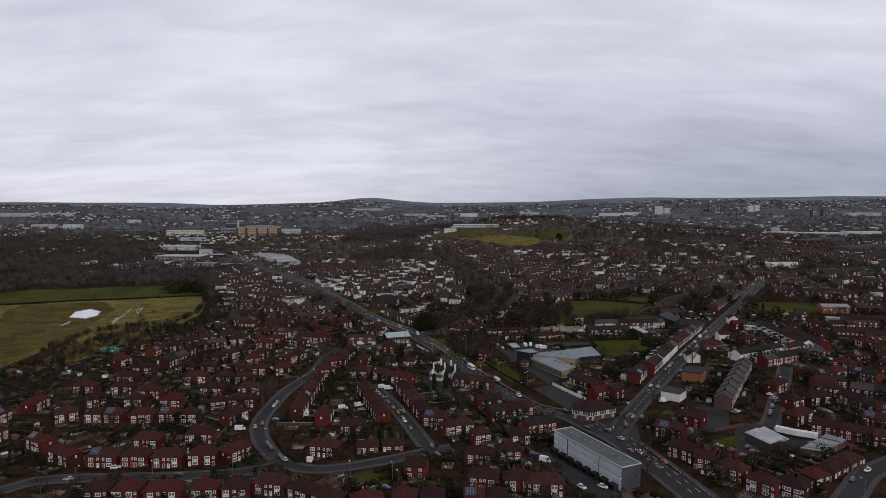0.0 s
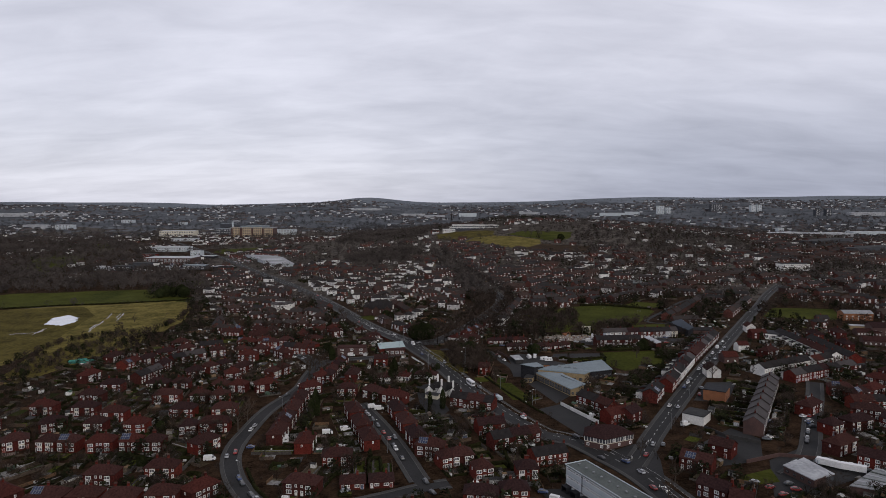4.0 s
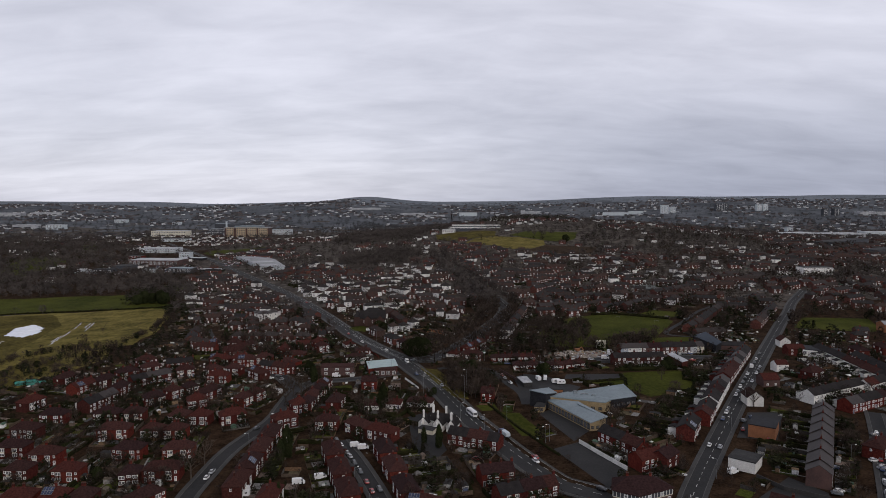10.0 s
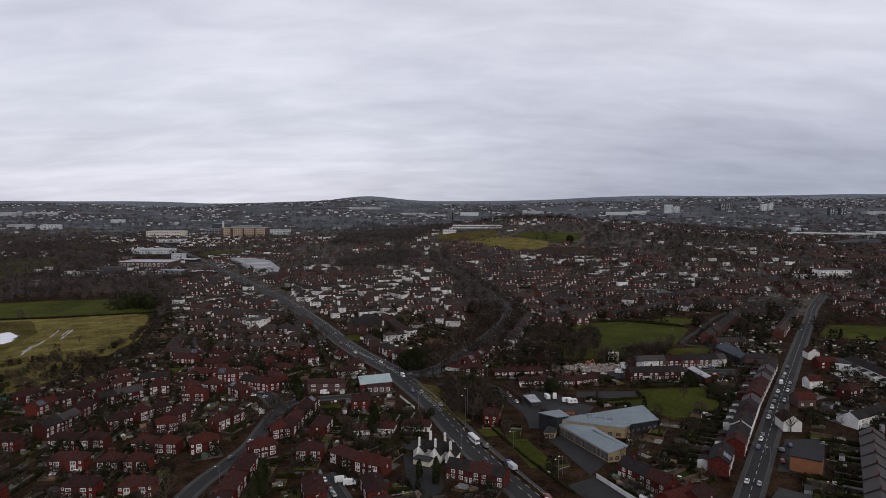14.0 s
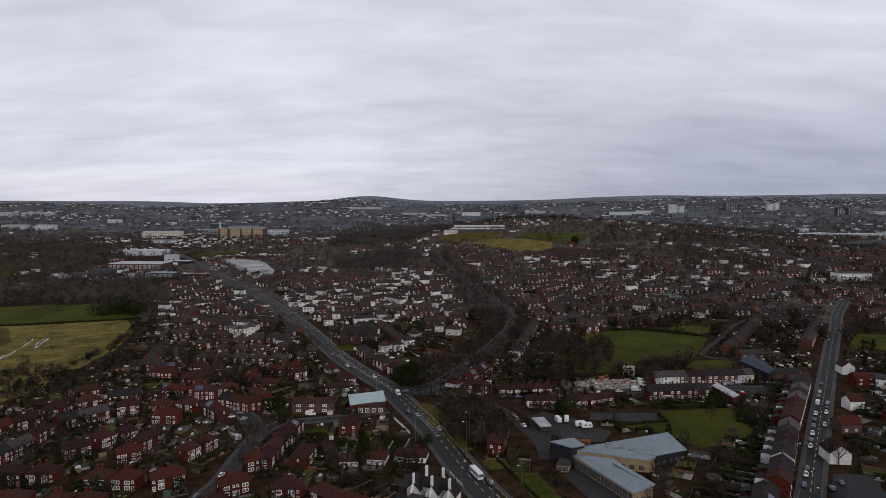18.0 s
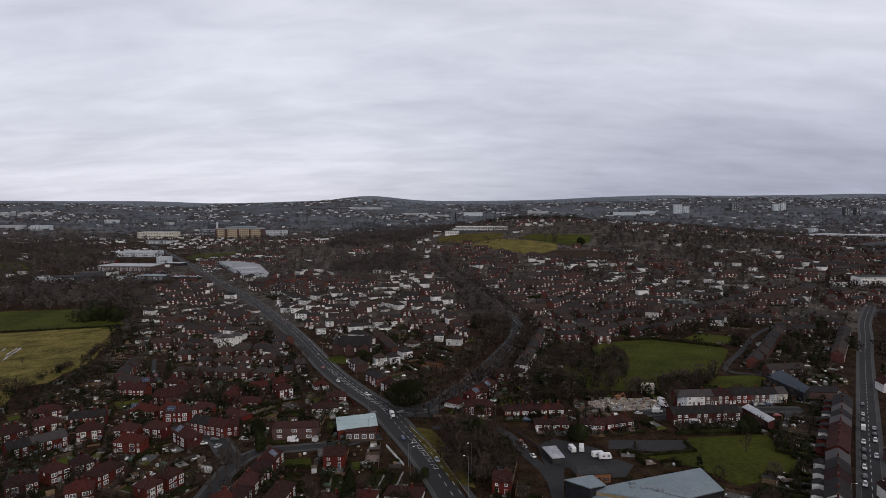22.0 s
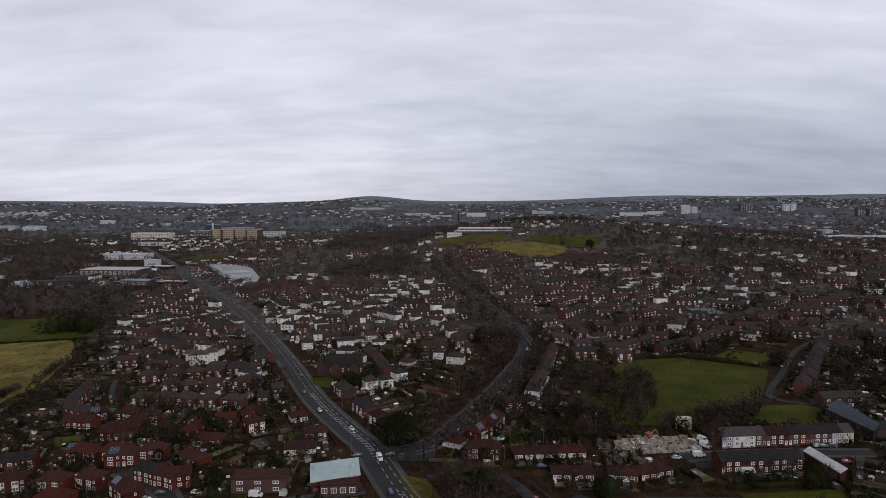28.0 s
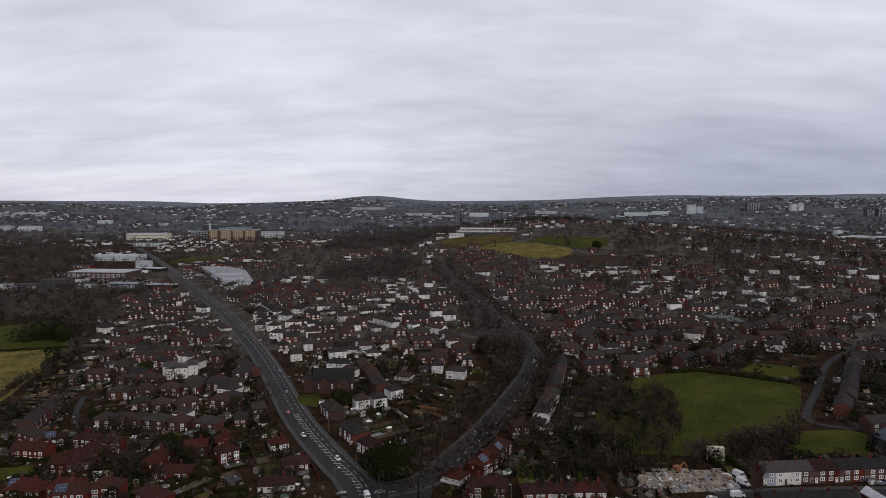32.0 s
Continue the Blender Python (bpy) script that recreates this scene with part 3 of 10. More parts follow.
def build_roads():
    marks_v, marks_f = [], []

    def dash(ax, ay, bx, by, w, z):
        d = math.dist((ax, ay), (bx, by)) or 1
        ux, uy = -(by - ay) / d * w / 2, (bx - ax) / d * w / 2
        n = len(marks_v)
        for x, y in ((ax - ux, ay - uy), (bx - ux, by - uy), (bx + ux, by + uy), (ax + ux, ay + uy)):
            marks_v.append((x, y, ground(x, y) + z + max(y - 600, 0) * 0.0005))
        marks_f.append((n, n + 1, n + 2, n + 3))

    for i, (name, width, line) in enumerate(ROADS):
        z = 0.10 + 0.012 * i
        v, f = strip(line, -width / 2, width / 2, z)
        tagged(mesh_ob("road", v, f, "asphalt"), "grey asphalt road with worn white markings", "road", kind="structure")
        # raised pavements with a kerb
        pv, pf, kv, kf = [], [], [], []
        for s in (-1, 1):
            for k in range(len(line) - 1):
                (x0, y0), (x1, y1) = line[k], line[k + 1]
                if y0 > 1150 or width < 5.2:
                    continue
                a, b = side(line, k), side(line, k + 1)
                mx, my = (x0 + x1) / 2 + a[0] * s * (width / 2 + 1), (y0 + y1) / 2 + a[1] * s * (width / 2 + 1)
                if on_road(mx, my, name):
                    continue
                top = z + 0.125
                for vs, fs, lo, hi in ((kv, kf, width / 2, width / 2 + 0.25), (pv, pf, width / 2 + 0.25, width / 2 + 1.9)):
                    n = len(vs)
                    for (x, y), (ax, ay) in (((x0, y0), a), ((x1, y1), b)):
                        g = ground(x, y)
                        for o, h in ((lo, -0.2), (lo, top), (hi, top), (hi, -0.2)):
                            vs.append((x + ax * s * o, y + ay * s * o, g + h))
                    for q in ((0, 1, 5, 4), (1, 2, 6, 5), (2, 3, 7, 6)):
                        fs.append(tuple(n + c for c in q))
        if pf:
            tagged(mesh_ob("pavement", pv, pf, "paving"), "grey flagged pavement along the road", "pavement", kind="structure")
            tagged(mesh_ob("kerb", kv, kf, "kerb"), "pale concrete kerb along the pavement", "kerb", kind="structure")
        zz = z + 0.012
        lanes = {"main": (-3.4, 0.0, 3.4), "avenue": (-2.6, 2.6), "high_street": (0.0,)}.get(name, (0.0,) if width > 7.2 else ())
        for o in lanes:
            run = 0.0
            for k in range(len(line) - 1):
                (x0, y0), (x1, y1) = line[k], line[k + 1]
                a, b = side(line, k), side(line, k + 1)
                L = math.dist((x0, y0), (x1, y1))
                n = max(1, round(L / 7))
                for j in range(n):
                    u0, u1 = j / n, (j + 0.45) / n
                    pa = [(x0 + (x1 - x0) * u) + a[0] * o for u in (u0, u1)]
                    pb = [(y0 + (y1 - y0) * u) + a[1] * o for u in (u0, u1)]
                    if not on_road(pa[0], pb[0], name, -2):
                        dash(pa[0], pb[0], pa[1], pb[1], 0.24, zz)
        if name == "main":
            for s in (-1, 1):
                for k in range(len(line) - 1):
                    a, b = side(line, k), side(line, k + 1)
                    o = s * (width / 2 - 0.35)
                    (x0, y0), (x1, y1) = line[k], line[k + 1]
                    if not on_road(x0, y0, name, -1):
                        dash(x0 + a[0] * o, y0 + a[1] * o, x1 + b[0] * o, y1 + b[1] * o, 0.12, zz)
            # hatched middle strips
            for k in range(len(line) - 1):
                (x0, y0), (x1, y1) = line[k], line[k + 1]
                if 545 < y0 < 640 or 470 < y0 < 508 or 262 < y0 < 285:
                    a = side(line, k)
                    L = math.dist((x0, y0), (x1, y1))
                    n = max(1, round(L / 3.4))
                    ux, uy = (x1 - x0) / L, (y1 - y0) / L
                    for j in range(n):
                        cx, cy = x0 + (x1 - x0) * j / n, y0 + (y1 - y0) * j / n
                        dash(cx - a[0] * 1.5, cy - a[1] * 1.5, cx + a[0] * 1.5 + ux * 2, cy + a[1] * 1.5 + uy * 2, 0.42, zz + 0.004)
                    for o in (-1.6, 1.6):
                        dash(x0 + a[0] * o, y0 + a[1] * o, x1 + a[0] * o, y1 + a[1] * o, 0.16, zz + 0.008)
    tagged(mesh_ob("road_markings", marks_v, marks_f, "paint"), "worn white painted road lines", "road markings", kind="structure")


# ---- building blocks ----
class Geo:
    """Vertices and faces gathered for one mesh, with a material slot for each face."""

    def __init__(self):
        self.v, self.f, self.m = [], [], []

    def face(self, pts, m=0):
        n = len(self.v)
        self.v += [tuple(p) for p in pts]
        self.f.append(tuple(range(n, n + len(pts))))
        self.m.append(m)

    def box(self, x0, x1, y0, y1, z0, z1, m=0, bottom=False):
        n = len(self.v)
        self.v += [(x, y, z) for z in (z0, z1) for x, y in ((x0, y0), (x1, y0), (x1, y1), (x0, y1))]
        for q in ((0, 1, 5, 4), (1, 2, 6, 5), (2, 3, 7, 6), (3, 0, 4, 7), (4, 5, 6, 7)) + (((3, 2, 1, 0),) if bottom else ()):
            self.f.append(tuple(n + c for c in q))
            self.m.append(m)

    def hip(self, x0, x1, y0, y1, z, rise, inset, m=0, thick=0.18):
        """A hipped roof (inset 0: a gabled one) with a fascia."""
        yc = (y0 + y1) / 2
        n = len(self.v)
        self.v += [(x0, y0, z - thick), (x1, y0, z - thick), (x1, y1, z - thick), (x0, y1, z - thick)]
        self.v += [(x0, y0, z), (x1, y0, z), (x1, y1, z), (x0, y1, z), (x0 + inset, yc, z + rise), (x1 - inset, yc, z + rise)]
        for q in ((0, 1, 5, 4), (1, 2, 6, 5), (2, 3, 7, 6), (3, 0, 4, 7), (4, 5, 9, 8), (6, 7, 8, 9), (5, 6, 9), (7, 4, 8), (3, 2, 1, 0)):
            self.f.append(tuple(n + c for c in q))
            self.m.append(m)

    def gable(self, x0, x1, y0, y1, z, rise, m=0, thick=0.18, wall=None):
        """A gabled roof of two slabs, and the wall's gable ends."""
        yc = (y0 + y1) / 2
        n = len(self.v)
        for x in (x0, x1):
            self.v += [(x, y0, z - thick), (x, y0, z), (x, yc, z + rise), (x, y1, z), (x, y1, z - thick), (x, yc, z + rise - thick)]
        for q in ((1, 2, 8, 7), (2, 3, 9, 8), (0, 1, 7, 6), (3, 4, 10, 9), (0, 5, 2, 1), (5, 4, 3, 2), (6, 7, 8, 11), (11, 8, 9, 10), (0, 6, 11, 5), (5, 11, 10, 4)):
            self.f.append(tuple(n + c for c in q))
            self.m.append(m)

    def put(self, name, mats, parent=None, label=""):
        return mesh_ob(name, self.v, self.f, mats, parent, label, self.m)

    def moved(self, other, mat4, mapping=None):
        """Take in a copy of another Geo at a pose."""
        n = len(self.v)
        a = np.array(other.v) @ np.array(mat4.to_3x3()).T + np.array(mat4.translation)
        self.v += [tuple(p) for p in a]
        self.f += [tuple(n + c for c in q) for q in other.f]
        self.m += [mapping[c] if mapping else c for c in other.m]


SHAPES = {}


def window_shape(w, h, frame_key="upvc"):
    """A white frame round dark panes, set on the wall's face (facing -y)."""
    key = ("window", round(w, 2), round(h, 2), frame_key)
    if key not in SHAPES:
        g = Geo()
        b, o, n = 0.19, -0.07, (3 if w > 2.6 else 2 if w > 1.2 else 1)
        xs = [0.0, b]
        for k in range(1, n):
            xs += [w * k / n - 0.08, w * k / n + 0.08]
        xs += [w - b, w]
        zs = [0.0, b, h - b, h]
        idx = {}

        def at(x, y, z):
            if (x, y, z) not in idx:
                idx[x, y, z] = len(g.v)
                g.v.append((x - w / 2, y, z))
            return idx[x, y, z]

        def quad(*c):
            g.f.append(tuple(at(*p) for p in c[0]))
            g.m.append(c[1])

        for i in range(len(xs) - 1):
            for j in range(3):
                x0, x1, z0, z1 = xs[i], xs[i + 1], zs[j], zs[j + 1]
                if i % 2 == 1 and j == 1:
                    e = -0.012
                    quad([(x0, e, z0), (x1, e, z0), (x1, e, z1), (x0, e, z1)], 1)
                    for p, q in (((x0, z0), (x1, z0)), ((x1, z0), (x1, z1)), ((x1, z1), (x0, z1)), ((x0, z1), (x0, z0))):
                        quad([(p[0], o, p[1]), (q[0], o, q[1]), (q[0], e, q[1]), (p[0], e, p[1])], 0)
                else:
                    quad([(x0, o, z0), (x1, o, z0), (x1, o, z1), (x0, o, z1)], 0)
        for p, q in (((0.0, 0.0), (w, 0.0)), ((w, 0.0), (w, h)), ((w, h), (0.0, h)), ((0.0, h), (0.0, 0.0))):
            quad([(p[0], o, p[1]), (p[0], 0.0, p[1]), (q[0], 0.0, q[1]), (q[0], o, q[1])], 0)
        ob = mesh_ob("window", g.v, g.f, [frame_key, "glass"], mi=g.m)
        SHAPES[key] = ob.data
        bpy.data.objects.remove(ob)
    return SHAPES[key]


def door_shape(w=0.98, h=2.1):
    key = ("door", w, h)
    if key not in SHAPES:
        g = Geo()
        g.box(-w / 2, w / 2, -0.05, 0.0, 0.1, h, 0)
        g.box(-w / 2 - 0.08, -w / 2, -0.08, 0.0, 0.0, h + 0.08, 1)
        g.box(w / 2, w / 2 + 0.08, -0.08, 0.0, 0.0, h + 0.08, 1)
        g.box(-w / 2, w / 2, -0.08, 0.0, h, h + 0.08, 1)
        g.box(-w / 2 + 0.2, w / 2 - 0.2, -0.06, -0.05, 1.35, 1.9, 2)
        g.box(-w / 2 - 0.1, w / 2 + 0.1, -0.45, 0.0, 0.0, 0.1, 3)
        ob = mesh_ob("door", g.v, g.f, ["door", "upvc", "glass", "kerb"], mi=g.m)
        SHAPES[key] = ob.data
        bpy.data.objects.remove(ob)
    return SHAPES[key]


def chimney_shape():
    if "chimney" not in SHAPES:
        g = Geo()
        g.box(-0.45, 0.45, -0.3, 0.3, -1.6, 1.0)
        g.box(-0.52, 0.52, -0.37, 0.37, 1.0, 1.15, 1)
        for x in (-0.22, 0.22):
            g.box(x - 0.12, x + 0.12, -0.12, 0.12, 1.15, 1.6, 2)
        ob = mesh_ob("chimney", g.v, g.f, ["brick", "dark_brick", "pot"], mi=g.m)
        SHAPES["chimney"] = ob.data
        bpy.data.objects.remove(ob)
    return SHAPES["chimney"]


def fix(name, me, parent, x, y, z, turn=0.0):
    """One more part that shares a mesh."""
    ob = new(name, me)
    ob.parent = parent
    ob.matrix_local = pose(x, y, z, 0, 0, turn)
    return ob


def solar_array(parent, x, y, z, slope, cols, rows):
    if "panel" not in SHAPES:
        g = Geo()
        g.v = [(0, 0, 0.04), (1, 0, 0.04), (1, 1.6, 0.04), (0, 1.6, 0.04), (0, 0, 0.1), (1, 0, 0.1), (1, 1.6, 0.1), (0, 1.6, 0.1),
               (0.06, 0.06, 0.1), (0.94, 0.06, 0.1), (0.94, 1.54, 0.1), (0.06, 1.54, 0.1)]
        g.f = [(0, 1, 5, 4), (1, 2, 6, 5), (2, 3, 7, 6), (3, 0, 4, 7), (4, 5, 9, 8), (5, 6, 10, 9), (6, 7, 11, 10), (7, 4, 8, 11), (8, 9, 10, 11)]
        ob = mesh_ob("solar_panel", g.v, g.f, ["steel", "solar"], mi=[0] * 8 + [1])
        SHAPES["panel"] = ob.data
        bpy.data.objects.remove(ob)
    tilt = pose(x, y, z, slope, 0, 0)
    for i in range(cols):
        for j in range(rows):
            ob = new("solar_panel", SHAPES["panel"])
            ob.parent = parent
            ob.matrix_local = tilt @ pose(i * 1.05, j * 1.65, 0)


EAVES = {"s": 5.1, "t": 5.0, "w": 5.1, "b": 2.6, "d": 5.1, "z": 5.0, "f": 5.6}
PROTO = {}


def home_label(kind, white, n):
    if kind == "b":
        return ("white rendered" if white else "brown brick") + " bungalow with a dark tiled hipped roof"
    if kind in "tz":
        return ("white rendered" if white else "red brick") + " terraced houses under one dark pitched roof"
    if kind == "f":
        return "brown brick block of flats with wide white windows"
    if kind == "d":
        return "small detached red brick house with a dark roof"
    return ("white rendered" if white else "red brick") + " semi-detached pair of houses, hipped tiled roof"


def seen_sides(turn):
    """Which sides look towards the open side of the town: front, rear, right, left."""
    t = (turn + 180) % 360 - 180
    return abs(t) < 125, abs(t) > 60, -math.sin(radians(t)) > 0.25, math.sin(radians(t)) > 0.25


def build_home(kind, white, W, n, variant, painted=(), sides=(True, True, True, True)):
    """One house, pair or terrace, W wide, its front on y = 0 and facing -y."""
    D = {"s": 7.6, "t": 8.2, "w": 7.6, "b": 8.6, "d": 8.0, "z": 9.0, "f": 9.0}[kind]
    front = -0.045 if painted else 0.0
    E = EAVES[kind]
    names = {"s": "semi_detached_house", "t": "terraced_house_row", "b": "bungalow", "d": "detached_house", "z": "terraced_house_row", "f": "apartment_block"}
    root = new(names[kind])
    wall = "render" if white else "dark_brick" if kind in "fz" else "brick"
    g = Geo()
    g.box(-W / 2, W / 2, 0, D, -1.2, E, 0)
    units = n if kind in "tz" else (2 if kind in "sb" else 1)
    if kind == "f":
        units = 3
    u = W / units
    up_sill = 3.15
    rise = {"s": 2.9, "t": 2.8, "b": 2.3, "d": 2.6, "z": 3.2, "f": 0.0}[kind]
    if kind in "tzd":
        for x in (-W / 2, W / 2 - 0.22):
            g.v += [(x, 0, E), (x + 0.22, 0, E), (x, D, E), (x + 0.22, D, E), (x, D / 2, E + rise - 0.25), (x + 0.22, D / 2, E + rise - 0.25)]
            k = len(g.v) - 6
            for q in ((k, k + 4, k + 2), (k + 1, k + 3, k + 5)):
                g.f.append(q)
                g.m.append(0)
    if kind == "s":
        # two-storey bays
        for k in range(2):
            s = 1 if k else -1
            cx = s * (W / 4 - 0.35 + (0.9 if variant % 2 else 0))
            g.box(cx - 1.15, cx + 1.15, -0.55, 0, -1.2, E - 0.35, 0)
            if variant in (0, 2, 5):
                g.box(cx - 1.17, cx + 1.17, -0.58, -0.545, 2.48, 3.12, 1)
            if variant == 2:
                g.box(cx - 1.3, cx + 1.3, -0.6, -0.2, E - 0.35, E + 0.02, 1)
    if kind in "st" and not painted:
        for k in range(units):
            x = -W / 2 + u * (k + 0.5)
            g.box(x - u * 0.32, x + u * 0.32, -0.035, 0, up_sill - 0.16, up_sill - 0.04, 2)
    body = g.put("wall", [wall, "cream" if variant != 5 else "render", "kerb"], root)
    if painted:
        for k in range(n):
            p = Geo()
            p.box(-W / 2 + u * k + 0.01, -W / 2 + u * (k + 1) - 0.01, -0.045, 0, -1.0, E - 0.12)
            p.put("facade", [painted[k % len(painted)]], root)
    r = Geo()
    if kind in "sb":
        r.hip(-W / 2 - 0.4, W / 2 + 0.4, -0.75 if kind == "s" else -0.4, D + 0.4, E + 0.05, rise, D / 2 + 0.2)
    elif kind == "f":
        r.box(-W / 2 - 0.3, W / 2 + 0.3, -0.3, D + 0.3, E, E + 0.35)
    elif kind == "z":
        for k in range(units):
            x0 = -W / 2 + u * k
            q = Geo()
            q.gable(x0 - 0.1, x0 + u + 0.02, -0.4, D + 0.4, E + 0.05 + 0.5 * (k % 2), rise)
            q.put("roof", ["roof_grey"], root)
    elif kind == "t" and W > 15:
        x = -W / 2 - 0.25
        pick = random.Random(int(W * 7 + variant))
        while x < W / 2:
            w = min(pick.choice((2, 2, 3, 4)) * u, W / 2 + 0.25 - x)
            q = Geo()
            q.gable(x, x + w, -0.4, D + 0.4, E + 0.05 + pick.choice((0.0, 0.0, 0.16)), rise)
            q.put("roof", [pick.choice(("slate_dark", "slate_dark", "roof", "roof_grey"))], root)
            x += w
    else:
        r.gable(-W / 2 - 0.25, W / 2 + 0.25, -0.4, D + 0.4, E + 0.05, rise)
    if r.f:
        r.put("roof", ["slate_dark" if painted else "roof"], root)
    top = E + rise
    if kind == "s":
        spots = [-W / 2 + D / 2 + 0.3, W / 2 - D / 2 - 0.3] if variant % 3 else [0.0]
    elif kind in "tz":
        spots = [-W / 2 + u * k for k in range(1, units + 1, 2 if units > 3 else 1)]
    elif kind == "f":
        spots = []
    else:
        spots = [W * 0.2]
    for x in spots:
        fix("chimney", chimney_shape(), root, x, D / 2, top + 0.1)
    low, up = 0.85, 3.15
    if sides[1]:
        for k in range(units):
            cx = -W / 2 + u * (k + 0.5)
            for z in ((low, up) if kind != "b" else (low,)):
                fix("window", window_shape(1.5, 1.2), root, cx + (1.1 if z == up else -0.6), D, z + 0.1, 180)
    for k in range(units if sides[0] else 0):
        s = 1 if k % 2 else -1
        cx = -W / 2 + u * (k + 0.5)
        if kind == "s":
            bx = (1 if k else -1) * (W / 4 - 0.35 + (0.9 if variant % 2 else 0))
            dx = cx + (W / 4 - abs(bx) - (1.7 if variant % 2 else -1.9)) * (1 if k else -1)
            dx = max(-W / 2 + 0.8, min(W / 2 - 0.8, dx))
            for z, h in ((low, 1.6), (up, 1.5)):
                fix("window", window_shape(2.3, h), root, bx, -0.55, z)
            fix("window", window_shape(1.0, 1.2), root, dx, 0, up + 0.25)
            fix("door", door_shape(), root, dx, 0, 0)
        elif kind in "tz":
            fix("window", window_shape(1.8, 1.55), root, cx - s * u * 0.16, front, low)
            fix("window", window_shape(1.7, 1.4), root, cx - s * u * 0.16, front, up)
            if u > 5.2:
                fix("window", window_shape(0.8, 1.1), root, cx + s * u * 0.27, front, up + 0.1)
            fix("door", door_shape(), root, cx + s * u * 0.3, front, 0)
        elif kind == "b":
            fix("window", window_shape(1.9, 1.25), root, cx - s * u * 0.12, 0, 0.9)
            fix("door", door_shape(), root, cx + s * u * 0.28, 0, 0)
        elif kind == "f":
            for z in (0.9, 3.6):
                fix("window", window_shape(2.4, 1.3), root, cx, 0, z)
        else:
            for x in (-u * 0.26, u * 0.26):
                fix("window", window_shape(1.2, 1.15), root, cx + x, 0, up)
            fix("window", window_shape(1.7, 1.3), root, cx - u * 0.24, 0, low)
            fix("door", door_shape(), root, cx + u * 0.25, 0, 0)
    if kind in "sd" and sides[2]:
        fix("window", window_shape(0.8, 1.1), root, W / 2, D * 0.55, up + 0.1, 90)
    if kind in "sd" and sides[3]:
        fix("window", window_shape(0.8, 1.1), root, -W / 2, D * 0.55, up + 0.1, -90)
    if kind == "t" and W > 15 and not painted:
        for k in range(0, units - 1, 2):
            x = Geo()
            a = -W / 2 + u * (k + 1)
            x.box(a - 2.3, a + 2.3, D, D + 4.2, -1.2, 4.0)
            x.put("outrigger", ["render" if (k // 2 + variant) % 3 == 0 else wall], root, "two-storey rear wing")
            y = Geo()
            y.gable(a - 2.4, a + 2.4, D - 1.0, D + 4.4, 4.02, 1.0)
            y.put("outrigger_roof", ["slate_dark"], root)
            if sides[1] or sides[2] or sides[3]:
                fix("window", window_shape(1.0, 1.1), root, a + 1.1, D + 4.2, 2.4, 180)
    if kind == "s" and variant == 3:
        solar_array(root, -W / 4 - 1.6, 0.2, E + 0.9, 36, 4, 2)
    if kind == "t" and variant == 3:
        solar_array(root, -W / 4 - 1.2, 0.1, E + 0.55, 33, 4, 2)
    if variant in (1, 4) and kind in "st" and W <= 15:
        x = Geo()
        x.box(-W / 2 + 0.6, -W / 2 + 3.6, D, D + 3.0, -1.2, 2.6)
        x.put("extension", [wall], root, "single-storey rear extension")
        y = Geo()
        y.box(-W / 2 + 0.45, -W / 2 + 3.75, D, D + 3.15, 2.6, 2.8)
        y.put("extension_roof", ["felt"], root)
    tagged(root, home_label(kind, white, n), "house" if kind != "f" else "apartment block", "houses of the estate")
    return root


